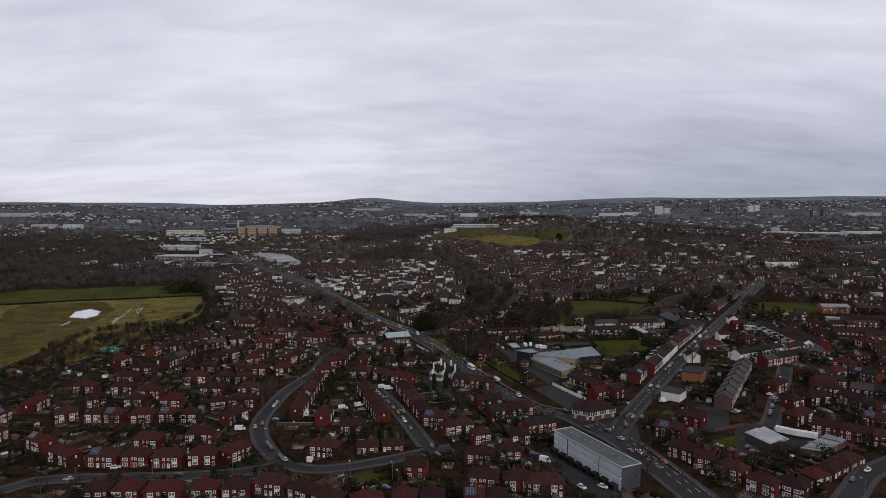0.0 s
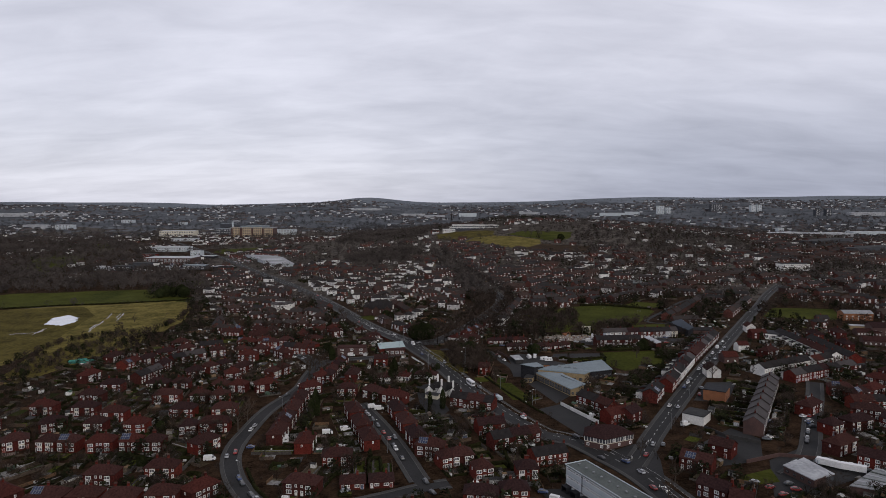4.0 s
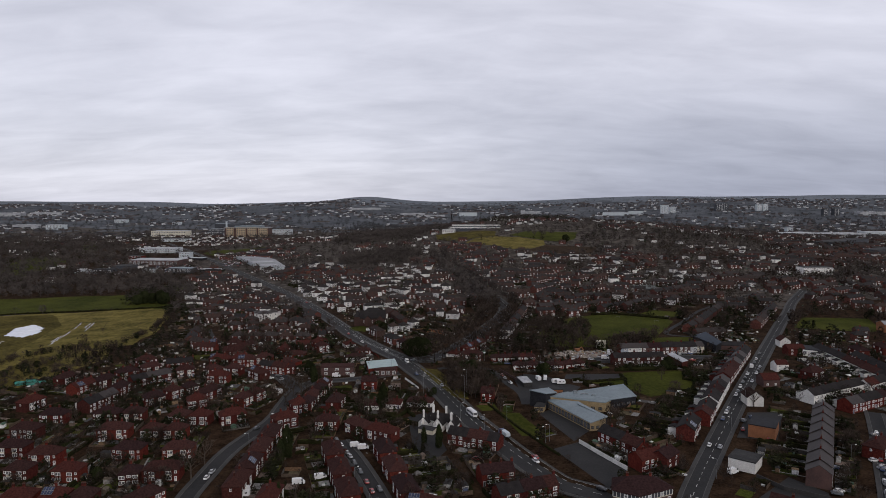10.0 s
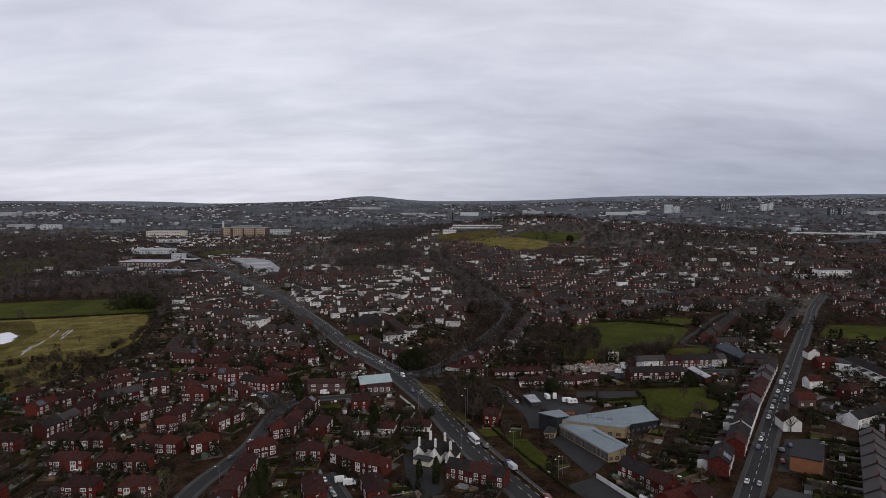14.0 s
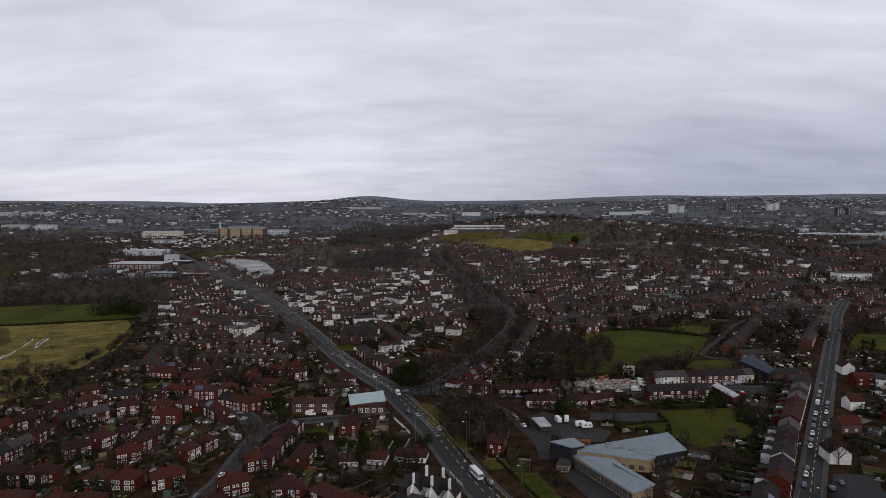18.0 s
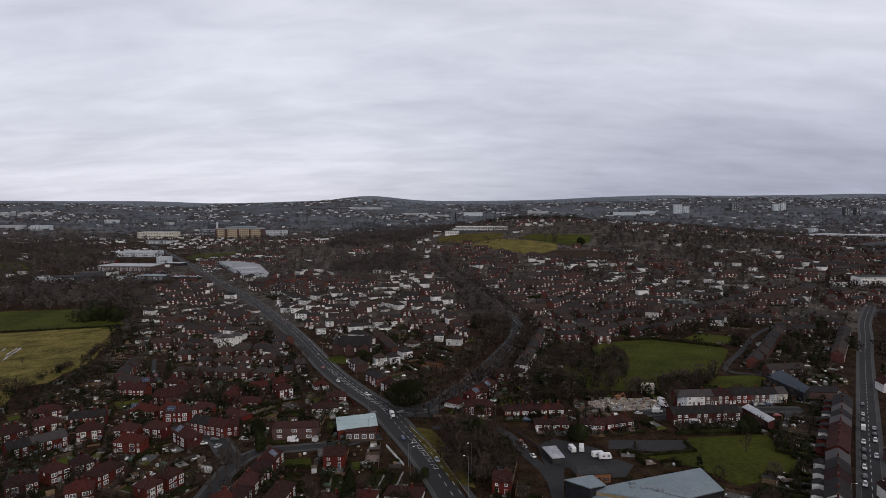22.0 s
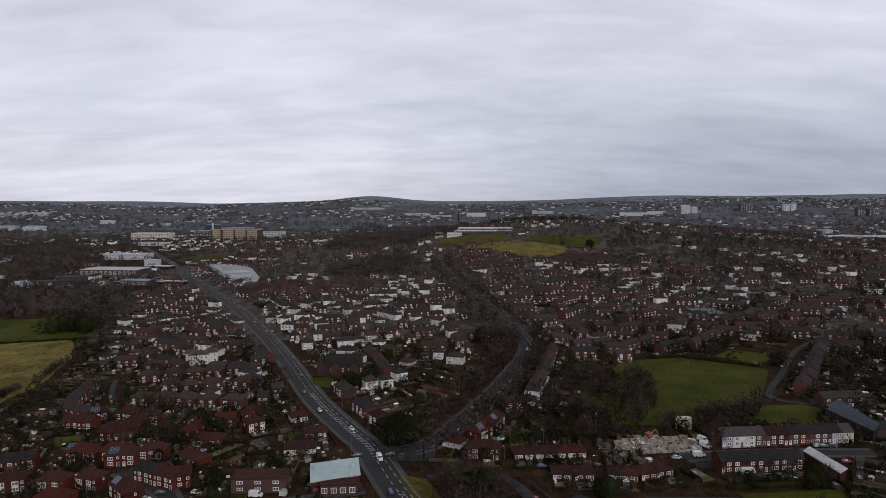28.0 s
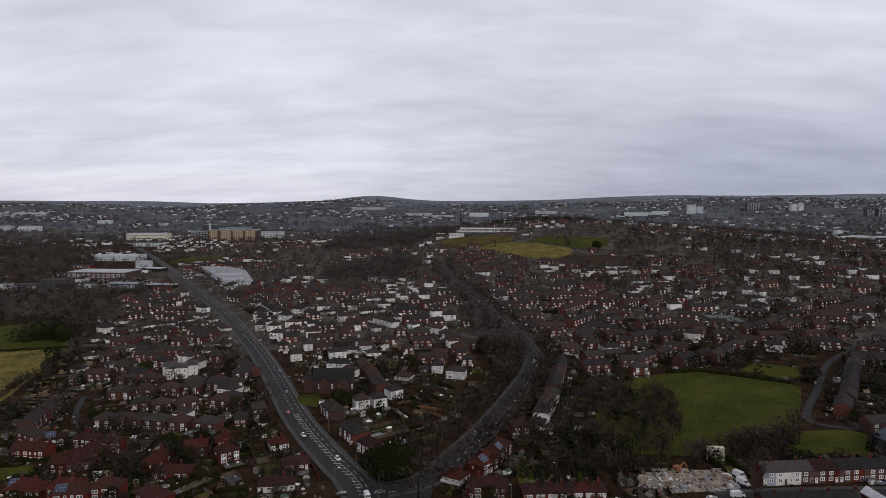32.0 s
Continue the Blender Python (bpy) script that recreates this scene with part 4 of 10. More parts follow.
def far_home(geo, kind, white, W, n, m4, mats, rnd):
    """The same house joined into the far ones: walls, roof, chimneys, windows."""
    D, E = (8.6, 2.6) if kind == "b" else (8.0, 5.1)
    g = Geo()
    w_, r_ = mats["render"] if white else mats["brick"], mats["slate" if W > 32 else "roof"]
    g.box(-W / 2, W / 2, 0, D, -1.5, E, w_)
    rise = 2.2 if kind == "b" else 2.8
    if kind in "sb":
        g.hip(-W / 2 - 0.4, W / 2 + 0.4, -0.4, D + 0.4, E + 0.05, rise, D / 2, r_)
    else:
        for x in (-W / 2 + 0.02, W / 2 - 0.02):
            g.face([(x, 0, E), (x, D, E), (x, D / 2, E + rise - 0.1)], w_)
        g.gable(-W / 2 - 0.2, W / 2 + 0.2, -0.35, D + 0.35, E + 0.05, rise, r_)
    for k in range(max(1, n // 2)):
        x = -W / 2 + W * (k + 0.5) / max(1, n // 2) + rnd.uniform(-1, 1)
        g.box(x - 0.45, x + 0.45, D / 2 - 0.35, D / 2 + 0.35, E + rise - 0.6, E + rise + 1.2, w_ if not white else r_)
    units = max(2, round(W / 5.5))
    u = W / units
    for k in range(units):
        cx = -W / 2 + u * (k + 0.5)
        if kind == "s" and m4.translation.y < 900:
            g.box(cx - 1.05, cx + 1.05, -0.5, 0, -1, E - 0.3, w_)
            for z in (0.85, 3.1):
                g.box(cx - 0.95, cx + 0.95, -0.57, -0.5, z, z + 1.45, mats["upvc"])
                for q in (-0.72, 0.12):
                    g.box(cx + q, cx + q + 0.6, -0.6, -0.565, z + 0.3, z + 1.15, mats["glass"])
            s_ = 1 if k % 2 else -1
            g.box(cx + s_ * u * 0.36 - 0.42, cx + s_ * u * 0.36 + 0.42, -0.07, 0, 0, 2.1, mats["upvc"])
            if rnd.random() < 0.4:
                g.box(cx - 1.07, cx + 1.07, -0.53, -0.49, 2.4, 3.05, mats["render"])
            continue
        for z in ((0.9, 3.2) if kind != "b" else (0.9,)):
            x = cx + rnd.uniform(-0.4, 0.4)
            if m4.translation.y > 1050:
                g.box(x - 0.55, x + 0.55, -0.08, 0, z + 0.2, z + 1.15, mats["upvc" if rnd.random() < 0.6 else "glass"])
                continue
            g.box(x - 0.85, x + 0.85, -0.08, 0, z + 0.05, z + 1.3, mats["upvc"])
            if m4.translation.y > 850:
                continue
            g.box(x - 0.7, x - 0.07, -0.09, -0.07, z + 0.2, z + 1.16, mats["glass"])
            g.box(x + 0.07, x + 0.7, -0.09, -0.07, z + 0.2, z + 1.16, mats["glass"])
        if k % 2 == 0:
            g.box(cx + u * 0.3 - 0.5, cx + u * 0.3 + 0.5, -0.07, 0, 0, 2.1, mats["upvc"])
    geo.moved(g, m4)


FAR = Geo()
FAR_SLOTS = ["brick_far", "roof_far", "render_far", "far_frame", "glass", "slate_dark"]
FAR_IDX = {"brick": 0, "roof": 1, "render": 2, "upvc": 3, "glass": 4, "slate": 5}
HOMES = []
NEAR_LIMIT = 600
rnd_home = random.Random(5)


def homes(x0, y0, x1, y1, n, kind):
    """A run of houses whose fronts stand on the line from the first place to the second."""
    white = kind.startswith("w")
    sort = kind.lstrip("w") or "s"
    L = math.dist((x0, y0), (x1, y1))
    turn = math.degrees(math.atan2(y1 - y0, x1 - x0))
    ux, uy = (x1 - x0) / L, (y1 - y0) / L
    paints = ()
    if sort == "te":
        sort, white, paints = "t", False, ("pale_blue", "render", "render", "dark_brick", "dark_brick", "brick", "dark_brick", "brick", "dark_brick", "dark_brick", "pale_roof", "cream")
    if sort in "sbd":
        n = max(n, round(L / 19))
        for k in range(n):
            step = L / n
            W = min(max(step - (1.6 if n > 1 else 0), 8.5 if sort != "d" else 6.5), 15.0 if sort != "d" else 11.0)
            c = (k + 0.5) * step
            one_home(sort, white, round(W), 2, x0 + ux * c, y0 + uy * c, turn)
    elif sort == "f":
        one_home("f", white, round(L), 3, (x0 + x1) / 2, (y0 + y1) / 2, turn)
    else:
        n = max(2, round(L / (5.3 if sort == "t" else 6.5)))
        one_home(sort, white, round(L, 0), n, (x0 + x1) / 2, (y0 + y1) / 2, turn, paints)


def one_home(sort, white, W, n, x, y, turn, paints=()):
    variant = rnd_home.randrange(6)
    z = ground(x, y) + 0.05
    m = pose(x, y, z, 0, 0, turn)
    c, s = math.cos(radians(turn)), math.sin(radians(turn))
    # keep the footprint clear
    for a in np.arange(-W / 2, W / 2 + 0.1, 2.5):
        for b in (0.5, 3, 6, 8):
            mark(x + c * a - s * b, y + s * a + c * b, 0, 1)
    HOMES.append((x, y, turn, W, sort, white))
    if y < NEAR_LIMIT or paints:
        sides = seen_sides(turn)
        key = (sort, white, W, n, variant, paints, sides)
        if key in PROTO:
            copy_thing(PROTO[key], m)
        else:
            PROTO[key] = build_home(sort, white, W, n, variant, paints, sides)
            PROTO[key].matrix_basis = m
    else:
        many = max(1, round(W / 11.5)) if white or sort == "s" else max(1, round(W / 22))
        for k in range(many):
            a = (k + 0.5) * W / many - W / 2
            w = W / many - (1.8 if many > 1 else 0)
            kind = rnd_home.choice("ssb") if many > 1 and white else "t" if sort in "zf" else sort
            far_home(FAR, kind, white and rnd_home.random() < 0.85, w, 2, m @ pose(a, rnd_home.uniform(-0.8, 0.8), 0), FAR_IDX, rnd_home)


# ---- the plan of the town ----
# roads
road("main", 12.2, [(102.9, 208.3), (98.9, 235.7), (95.9, 253.4), (91, 277.4), (85, 300.9), (76, 320.1), (65.3, 339.2), (51.6, 349.1), (38.7, 374.6), (24, 410.1), (14, 437.8), (-2.1, 489.7), (-15.8, 524.2), (-28.3, 557.8), (-35.9, 571.3), (-53.2, 602.5), (-71.4, 638.9), (-90.9, 684.7), (-113.1, 736.9), (-139.6, 795.3), (-167.6, 852.2), (-208.2, 935.1), (-248.7, 1007.6), (-323.2, 1134.8), (-438.2, 1331.8), (-577, 1561.5), (-709.9, 1777.3)])
road("high_street", 6.8, [(81.3, 305.4), (93, 324.6), (110, 354.2), (156.8, 430), (195.7, 492.5), (224.2, 538), (262.2, 598.7), (307.3, 670.2), (338.8, 718.4), (366, 763), (393, 802), (425, 846)])
road("avenue", 10.5, [(-24.2, 547.8), (-7.2, 554.2), (3.7, 564.3), (13.6, 586.4), (24.2, 610.1), (37.8, 646.8), (51.1, 687.2), (62.2, 723.5), (68.4, 758.9), (67, 800.1), (60.4, 848.2), (47.8, 916.7), (34.4, 999.4), (20.2, 1083.2), (6.1, 1165.2), (-7.2, 1269.6)])
road("school_lane", 5.0, [(0.3, 524.2), (13.2, 528.5), (26.2, 526.6), (36.5, 514.6), (43, 488.5), (49, 468.3), (49.8, 453.4), (49.5, 445.9)])
road("estate_road", 5.6, [(-24.7, 514.7), (-33.7, 511.3), (-43.8, 505.3), (-62.8, 500.9), (-78.5, 497.2), (-85.3, 481.6), (-86, 450.6), (-86.3, 426.9), (-95, 390.4), (-96.8, 364.1), (-97, 339.1), (-93.1, 320), (-84.1, 299.7), (-72.6, 282.7), (-62.1, 275.1), (-50, 273.6), (-35.8, 278.2), (-21.4, 284.7), (-7.5, 292.1), (4.3, 296.3)])
road("estate_road_west", 5.6, [(-73.1, 277.7), (-86.1, 271.2), (-102, 268.4), (-115.8, 266.7), (-139.1, 265.5), (-157.5, 264.3), (-169.9, 261.5), (-177.7, 252.2)])
road("cul_de_sac", 5.6, [(-45.6, 398.8), (-38, 382.6), (-29.6, 362.7), (-18.3, 332.3), (-7.7, 298.9), (-3.1, 290.5)])
road("close", 7.0, [(-130.8, 534.5), (-117.4, 524.1), (-102.8, 513.3), (-86.7, 485.7)])
road("west_street", 3.2, [(-180.1, 624.1), (-191.4, 641.9), (-203.4, 666.8), (-209.6, 683.4)])
road("terrace_road", 6.5, [(109.7, 539.6), (127.7, 542.2), (162.6, 543.6), (193.9, 543.2)])
road("park_road", 3.8, [(215.9, 607.6), (200.6, 612.8), (190.2, 618.3), (189, 627.3), (200.6, 646.6), (218.2, 671.4), (232.8, 693.5), (253, 724.5), (270.4, 745), (293.1, 767), (334.8, 807.6), (365.7, 834.8)])
road("back_street", 5.6, [(143, 296), (152.2, 303.3), (160.5, 313.4), (167.7, 323.4), (178.8, 341.5), (194.3, 367.6), (210.2, 393.7), (222.9, 415.8), (228, 425)])
road("corner_street", 7.0, [(147, 231.1), (162.3, 247), (175, 259.7), (197.5, 273.5)])
# surfaces of asphalt, grass, water
paved("junction", [(73.7, 322.7), (90.9, 333), (99.7, 335), (97.3, 314.9), (92.2, 293.5), (86.4, 287.2), (81.4, 297.6), (74.3, 312.5)])
paved("avenue_mouth", [(-26.1, 561.6), (-12, 558.5), (-3.4, 566.2), (3.9, 557.9), (2.2, 541), (-12.7, 541.4), (-19.1, 541.6)])
paved("car_park", [(54.4, 430.4), (67.4, 442.8), (76.8, 406.7), (65.3, 392.3)])
paved("yard", [(58, 485.9), (80.7, 481.9), (86.3, 475.9), (79.4, 464.2), (60.5, 463.9)])
paved("forecourt", [(54.1, 383.9), (67.4, 391.4), (81, 359.6), (69.3, 344.3)])
paved("court", [(82.7, 503.9), (79.7, 493.9), (115.3, 486.3), (120.2, 502.2)])
paved("office_yard", [(39.2, 289.8), (49.5, 289.3), (69.8, 245.4), (59.9, 240.9), (50.3, 259.2)])
paved("garage_yard", [(143.8, 312.2), (161.7, 323.2), (183.8, 299.8), (151.5, 284), (128.8, 278.6)])
paved("play_area", [(173.8, 605.4), (188.7, 601.7), (177.5, 578.5), (159.3, 584.9)])
paved("block_yard", [(141.8, 392.4), (162.6, 426), (180.7, 425.6), (158.8, 388.1)])
paved("service_yard", [(48.2, 499.3), (57.6, 507.4), (75.7, 494.1), (80.5, 475.7), (76.4, 465.2), (65.9, 472.9), (56.8, 474.9), (51.8, 448.5), (48.8, 448.7), (49.4, 470.3)])
grass("wood_verge", [(-11.6, 527.2), (0.5, 522.4), (13.6, 482), (18.9, 457.2), (9.8, 462.3), (-1.3, 493.9)], 'damp')
paved("terrace_yard", [(114.4, 545.3), (125.7, 540.6), (119.8, 527.8), (111.3, 531.4)])
paved("pub_yard", [(-14.8, 430.1), (-5.4, 436.4), (5.5, 385.5), (-1.3, 370.1), (-9.9, 386.5)])
paved("garage_lane", [(123.6, 333.5), (143.7, 350.3), (151.6, 336.3), (141.1, 312.4), (130, 309.1), (116.5, 306.2)])
grass("meadow", [(-595.4, 724.3), (-523.7, 759.4), (-454.1, 789.7), (-377.5, 804.4), (-326.3, 817.9), (-293, 801.5), (-258.7, 689.8), (-252.1, 623.1), (-305.6, 593.2), (-326.2, 556.4), (-316.4, 494.1), (-313.4, 451.1), (-329.7, 397.4)], 'rough')
grass("pasture", [(-595.4, 724.3), (-656.8, 800.1), (-585.4, 849.9), (-564.7, 888.3), (-454.2, 917.3), (-389.4, 926.2), (-351.5, 881.8), (-307.4, 837.3), (-298.1, 811.7), (-379.8, 809.2), (-456.7, 794.3), (-526.5, 763.4)], 'green')
grass("rough_corner", [(-290.5, 453), (-297.1, 498.4), (-284.6, 551.9), (-269, 555), (-257, 534.8), (-264.8, 495.7), (-270.5, 460), (-276.3, 436.5)], 'rough')
grass("rough_corner", [(-354.6, 594.4), (-338.1, 607.5), (-308.6, 623.8), (-291.8, 642.4), (-264.3, 612.6), (-248.6, 575.2), (-251.7, 548.9), (-261.2, 527.1), (-273.2, 512.5), (-281.7, 495.2)], 'rough')
grass("park", [(126.8, 705.2), (146.6, 712.2), (169.2, 715.4), (186.2, 704.9), (212.3, 687.9), (213, 677.8), (183.2, 624.8), (155.6, 578.7), (137.4, 574.8), (120, 578.8), (89.8, 583.5), (79.3, 602.7), (89.7, 649.2), (104.9, 673.7)], 'green')
grass("bowling_green", [(195.1, 718.8), (213.8, 737.4), (234.9, 724.7), (227.7, 705.5), (216.5, 696)], 'green')
grass("play_lawn", [(157.6, 581.8), (176.5, 609.1), (199.6, 611.3), (205.2, 605.4), (189.5, 578.5), (174.1, 576.7)], 'green')
grass("school_field", [(90.9, 485.7), (117.1, 489.8), (119, 504.8), (156.7, 508.4), (159.4, 478.2), (143.8, 462.1), (121.1, 454.4), (116.4, 463), (111.2, 471.7)], 'green')
grass("east_field", [(306.4, 647.1), (338.5, 692.4), (394.5, 684), (378.2, 643.3), (363.1, 628.7)], 'green')
grass("verge", [(33.3, 434.4), (44.1, 432.6), (47.2, 421.4), (53.9, 399.8), (41.8, 400.3)], 'green')
grass("corner_verge", [(21.8, 445.9), (32.2, 448.5), (33.7, 437.9), (25, 436.6)], 'green')
grass("green_island", [(-40.8, 264.6), (-34.9, 270.3), (-27, 268.9), (-22.1, 261.9), (-23.8, 255.4), (-33, 255.6)], 'green')
grass("garage_lawn", [(124.4, 297.2), (139.9, 303.5), (137.5, 291.1), (123.4, 288.5)], 'green')
grass("church_lawn", [(-81.3, 673.2), (-69.8, 681), (-61.9, 666.7), (-64.1, 654), (-75, 660.5)], 'green')
grass("villa_lawn", [(-186, 577), (-173.1, 580), (-163.5, 569), (-167.1, 563.6), (-176.9, 564)], 'green')
grass("road_end_lawn", [(-389.1, 997.4), (-391.1, 1041.5), (-357.6, 1002.4), (-327.1, 951.8), (-339.1, 939.8)], 'green')
grass("hill_meadow", [(49.8, 1396.9), (72.4, 1451.8), (116.1, 1456.6), (163.2, 1421), (204.6, 1371), (198.9, 1322.5), (156.4, 1269.4), (132, 1285.2), (105, 1331.2)], 'rough')
grass("hill_lawn", [(142.3, 1459), (181.7, 1500), (242.5, 1490), (292.7, 1480), (265.6, 1385.9), (238.9, 1351.3), (209.5, 1371.1), (173, 1419.1)], 'green')
grass("school_lawn", [(-10.1, 1573.1), (29.6, 1580), (78.6, 1560), (120, 1530), (116, 1462), (74.7, 1457.9), (47.9, 1431.1), (12.4, 1452.7), (-8.8, 1484.5)], 'damp')
grass("brown_field", [(158, 1266), (198.9, 1316.4), (245.4, 1299), (286.5, 1283.2), (264.9, 1218.3), (211, 1217.7), (173.5, 1241.4)], 'ploughed')
grass("hospital_lawn", [(-500.8, 1458.6), (-510.8, 1534.8), (-449, 1565.6), (-420.1, 1638.2), (-388.3, 1554.4), (-432.6, 1473.5), (-459.5, 1408.9)], 'green')
grass("far_lawn", [(-703.2, 1124.4), (-778, 1263), (-816.6, 1385.4), (-732.1, 1363.3), (-672.2, 1250.8), (-671.3, 1190.6), (-645, 1092.2)], 'green')
grass("far_lawn", [(-796.1, 1533.4), (-894.3, 1698.8), (-870.4, 1733.2), (-774.1, 1571.8), (-758.4, 1499.8)], 'green')
grass("garden_lawn", [(-64.6, 488), (-53.3, 489.9), (-50.7, 480), (-63.9, 480.6)], 'green')
grass("garden_lawn", [(-74.6, 576.1), (-64.3, 578.7), (-61.3, 572.1), (-69.5, 569)], 'green')
drape("damp_meadow", wavy([(-500, 766), (-455, 778), (-417, 788), (-385, 745), (-362, 690), (-350, 650), (-340, 612), (-322, 576), (-324, 528), (-316, 480), (-330, 405), (-400, 480), (-460, 640)], 6), "damp", 0.13, "darker wet grass in the low part of the meadow", "grass")
drape("low_field", wavy([(-313, 520), (-306, 546), (-311, 580), (-299, 588), (-282, 566), (-278, 532), (-272, 490), (-271, 455), (-296, 470)], 4), "damp", 0.14, "small damp field below the hedgerow", "grass")
drape("pond", ragged([(-393, 674), (-408, 712), (-402, 731), (-381, 713), (-369, 684), (-372, 666)]), "water", 0.2, "pond coloured pale for the reflected sky, ragged-edged, in the meadow", "water")
# homes near the start
homes(-140, 240.8, -116.8, 241.7, 2, "s")
homes(-115.3, 240.8, -100.9, 241.7, 1, "s")
homes(-98.3, 242.2, -74.9, 243.4, 2, "s")
homes(-75, 248.5, -62.6, 246.8, 1, "s")
homes(-61.2, 244.8, -40, 231.2, 2, "s")
homes(-179.8, 284.4, -162.1, 274.4, 1, "s")
homes(-156.5, 276.2, -143, 275.6, 1, "s")
homes(-141.6, 276.3, -129.2, 276.3, 1, "s")
homes(-127.2, 275, -114.6, 275.6, 1, "s")
homes(-112.4, 277.5, -100.1, 278, 1, "s")
homes(-94.5, 279.2, -87.3, 289.5, 1, "s")
homes(-203, 331.3, -193.6, 337.3, 1, "s")
homes(-189.1, 333, -168.2, 332, 2, "s")
homes(-164.2, 331.2, -151.9, 332.8, 1, "s")
homes(-150.1, 332.8, -128.7, 332.6, 2, "s")
homes(-179.5, 357.6, -169.9, 357.5, 1, "s")
homes(-158.9, 356.4, -147.8, 356.3, 1, "s")
homes(-129.2, 352.2, -121, 354, 1, "s")
homes(-121, 355.9, -106.2, 357.5, 1, "s")
homes(-200.9, 355.9, -190, 360.7, 1, "s")
homes(-224.7, 348.5, -224.3, 363.2, 1, "s")
homes(-231.7, 331.4, -230.4, 337.5, 1, "s")
homes(-110.7, 328.3, -104, 339.2, 1, "s")
homes(-62.2, 288.4, -48.3, 285.5, 1, "s")
homes(-40.6, 291.2, -17.3, 293.8, 2, "b")
homes(-16.1, 264, -7.5, 262.6, 1, "d")
homes(-52.2, 386.5, -34, 328.8, 3, "s")
homes(-11.3, 325.4, 1.8, 322.4, 1, "s")
homes(-28.9, 387.6, -11.5, 331.2, 3, "s")
homes(4.5, 311.4, 15.7, 313.8, 1, "s")
homes(1.2, 309.3, 8.7, 312.7, 1, "s")
homes(9.4, 276, 22.4, 274.2, 1, "s")
homes(23.9, 277.8, 35.2, 278.5, 1, "s")
homes(10, 252.2, 21.6, 249.7, 1, "s")
homes(24.4, 248.6, 36, 248.2, 1, "s")
homes(32.3, 245.3, 47.4, 243.8, 1, "s")
homes(19.2, 347.7, 33.2, 351.3, 1, "t")
homes(25.3, 329.1, 48.6, 338.6, 3, "t")
homes(32.2, 297, 41.6, 297.8, 1, "s")
homes(41.8, 309.3, 56.5, 314.4, 2, "t")
homes(5.6, 392.3, 28.5, 381.7, 2, "t")
homes(15, 297.9, 23.1, 300.3, 1, "s")
homes(-19.8, 234, 1.3, 233.5, 2, "s")
homes(7.6, 233.3, 24.4, 232.8, 2, "s")
homes(-33.9, 229.8, -21.7, 231.8, 1, "s")
homes(-75, 339.2, -75.9, 408.2, 4, "s")
# homes about the crossroads and the streets east of it
homes(99.8, 281.3, 107.7, 272.4, 1, "t")
homes(106.6, 267.7, 113.2, 264, 1, "t")
homes(112.6, 260.7, 119.5, 251.9, 1, "s")
homes(119, 246.9, 125.8, 238.5, 1, "s")
homes(130.2, 240.7, 135.1, 235.9, 1, "s")
homes(136.9, 243.8, 158.1, 254.8, 2, "b")
homes(158.1, 254.8, 181.6, 270.8, 2, "b")
homes(177.3, 305, 185.1, 297.7, 1, "t")
homes(186.1, 298.3, 195.6, 289.3, 2, "t")
homes(196.9, 289.3, 206.4, 282.6, 2, "t")
homes(175.2, 313.8, 187.8, 321.5, 1, "s")
homes(197.3, 342, 213.6, 347.4, 1, "s")
homes(217.5, 351.2, 222.4, 327.8, 2, "t")
homes(222.1, 326.2, 234.3, 314.1, 2, "t")
homes(189.9, 363.3, 202.8, 373.7, 1, "s")
homes(219.4, 373.7, 237.8, 373.9, 2, "t")
homes(231.5, 361.2, 245.1, 351.4, 2, "t")
homes(221, 399.2, 233.2, 394.5, 1, "s")
homes(227.6, 384.9, 254.1, 400, 1, "s")
homes(211.8, 363.1, 224.2, 357.1, 1, "s")
homes(203.7, 437.4, 246.9, 460.6, 5, "wt")
homes(247.2, 457.3, 265.4, 468.2, 2, "wt")
homes(215.1, 422.9, 244.8, 438.2, 3, "t")
homes(246, 438.2, 269.1, 448.5, 2, "t")
homes(273.9, 472.1, 278.2, 555.2, 9, "wt")
homes(275.9, 432, 296, 437.4, 1, "s")
homes(299.6, 440.6, 312.4, 432.3, 1, "s")
homes(275.9, 400.8, 286.9, 396.2, 1, "s")
homes(254.1, 400, 262.3, 385.8, 2, "t")
homes(282.2, 532.1, 276.1, 468.7, 4, "t")
homes(102.1, 305.6, 112.4, 297.9, 2, "t")
homes(120.1, 319.7, 127.4, 313.1, 1, "d")
homes(186.3, 337.7, 194.6, 342, 1, "s")
# the high street terraces
homes(119.9, 387.6, 129.6, 404.4, 2, "t")
homes(134.8, 406.2, 147.1, 427.3, 2, "t")
homes(147.9, 428.5, 173, 470.6, 5, "wt")
homes(174.5, 473, 221.4, 546.9, 8, "t")
homes(153.9, 338, 202.3, 417.7, 7, "z")
homes(76.1, 391.4, 88.3, 370.7, 3, "t")
homes(86.1, 356.9, 98.1, 362.9, 2, "t")
homes(95.4, 356.2, 106.5, 367.3, 1, "d")
# homes in the middle of the estate
homes(-215.2, 475.7, -211, 490.1, 2, "t")
homes(-209.2, 489.2, -202.3, 500.2, 1, "s")
homes(-205, 507.7, -197.4, 517.9, 1, "s")
homes(-196.4, 520.9, -186.9, 528.5, 1, "s")
homes(-185.2, 531.6, -169.6, 537.1, 2, "t")
homes(-160.1, 543.1, -146.1, 542.2, 1, "s")
homes(-140.6, 538.4, -126.4, 540.8, 1, "s")
homes(-189.9, 443.3, -184.9, 465.3, 2, "t")
homes(-188, 473.7, -187.7, 485.6, 1, "s")
homes(-187.8, 489.7, -172, 508.6, 4, "t")
homes(-170.8, 512.3, -160.2, 516.6, 1, "s")
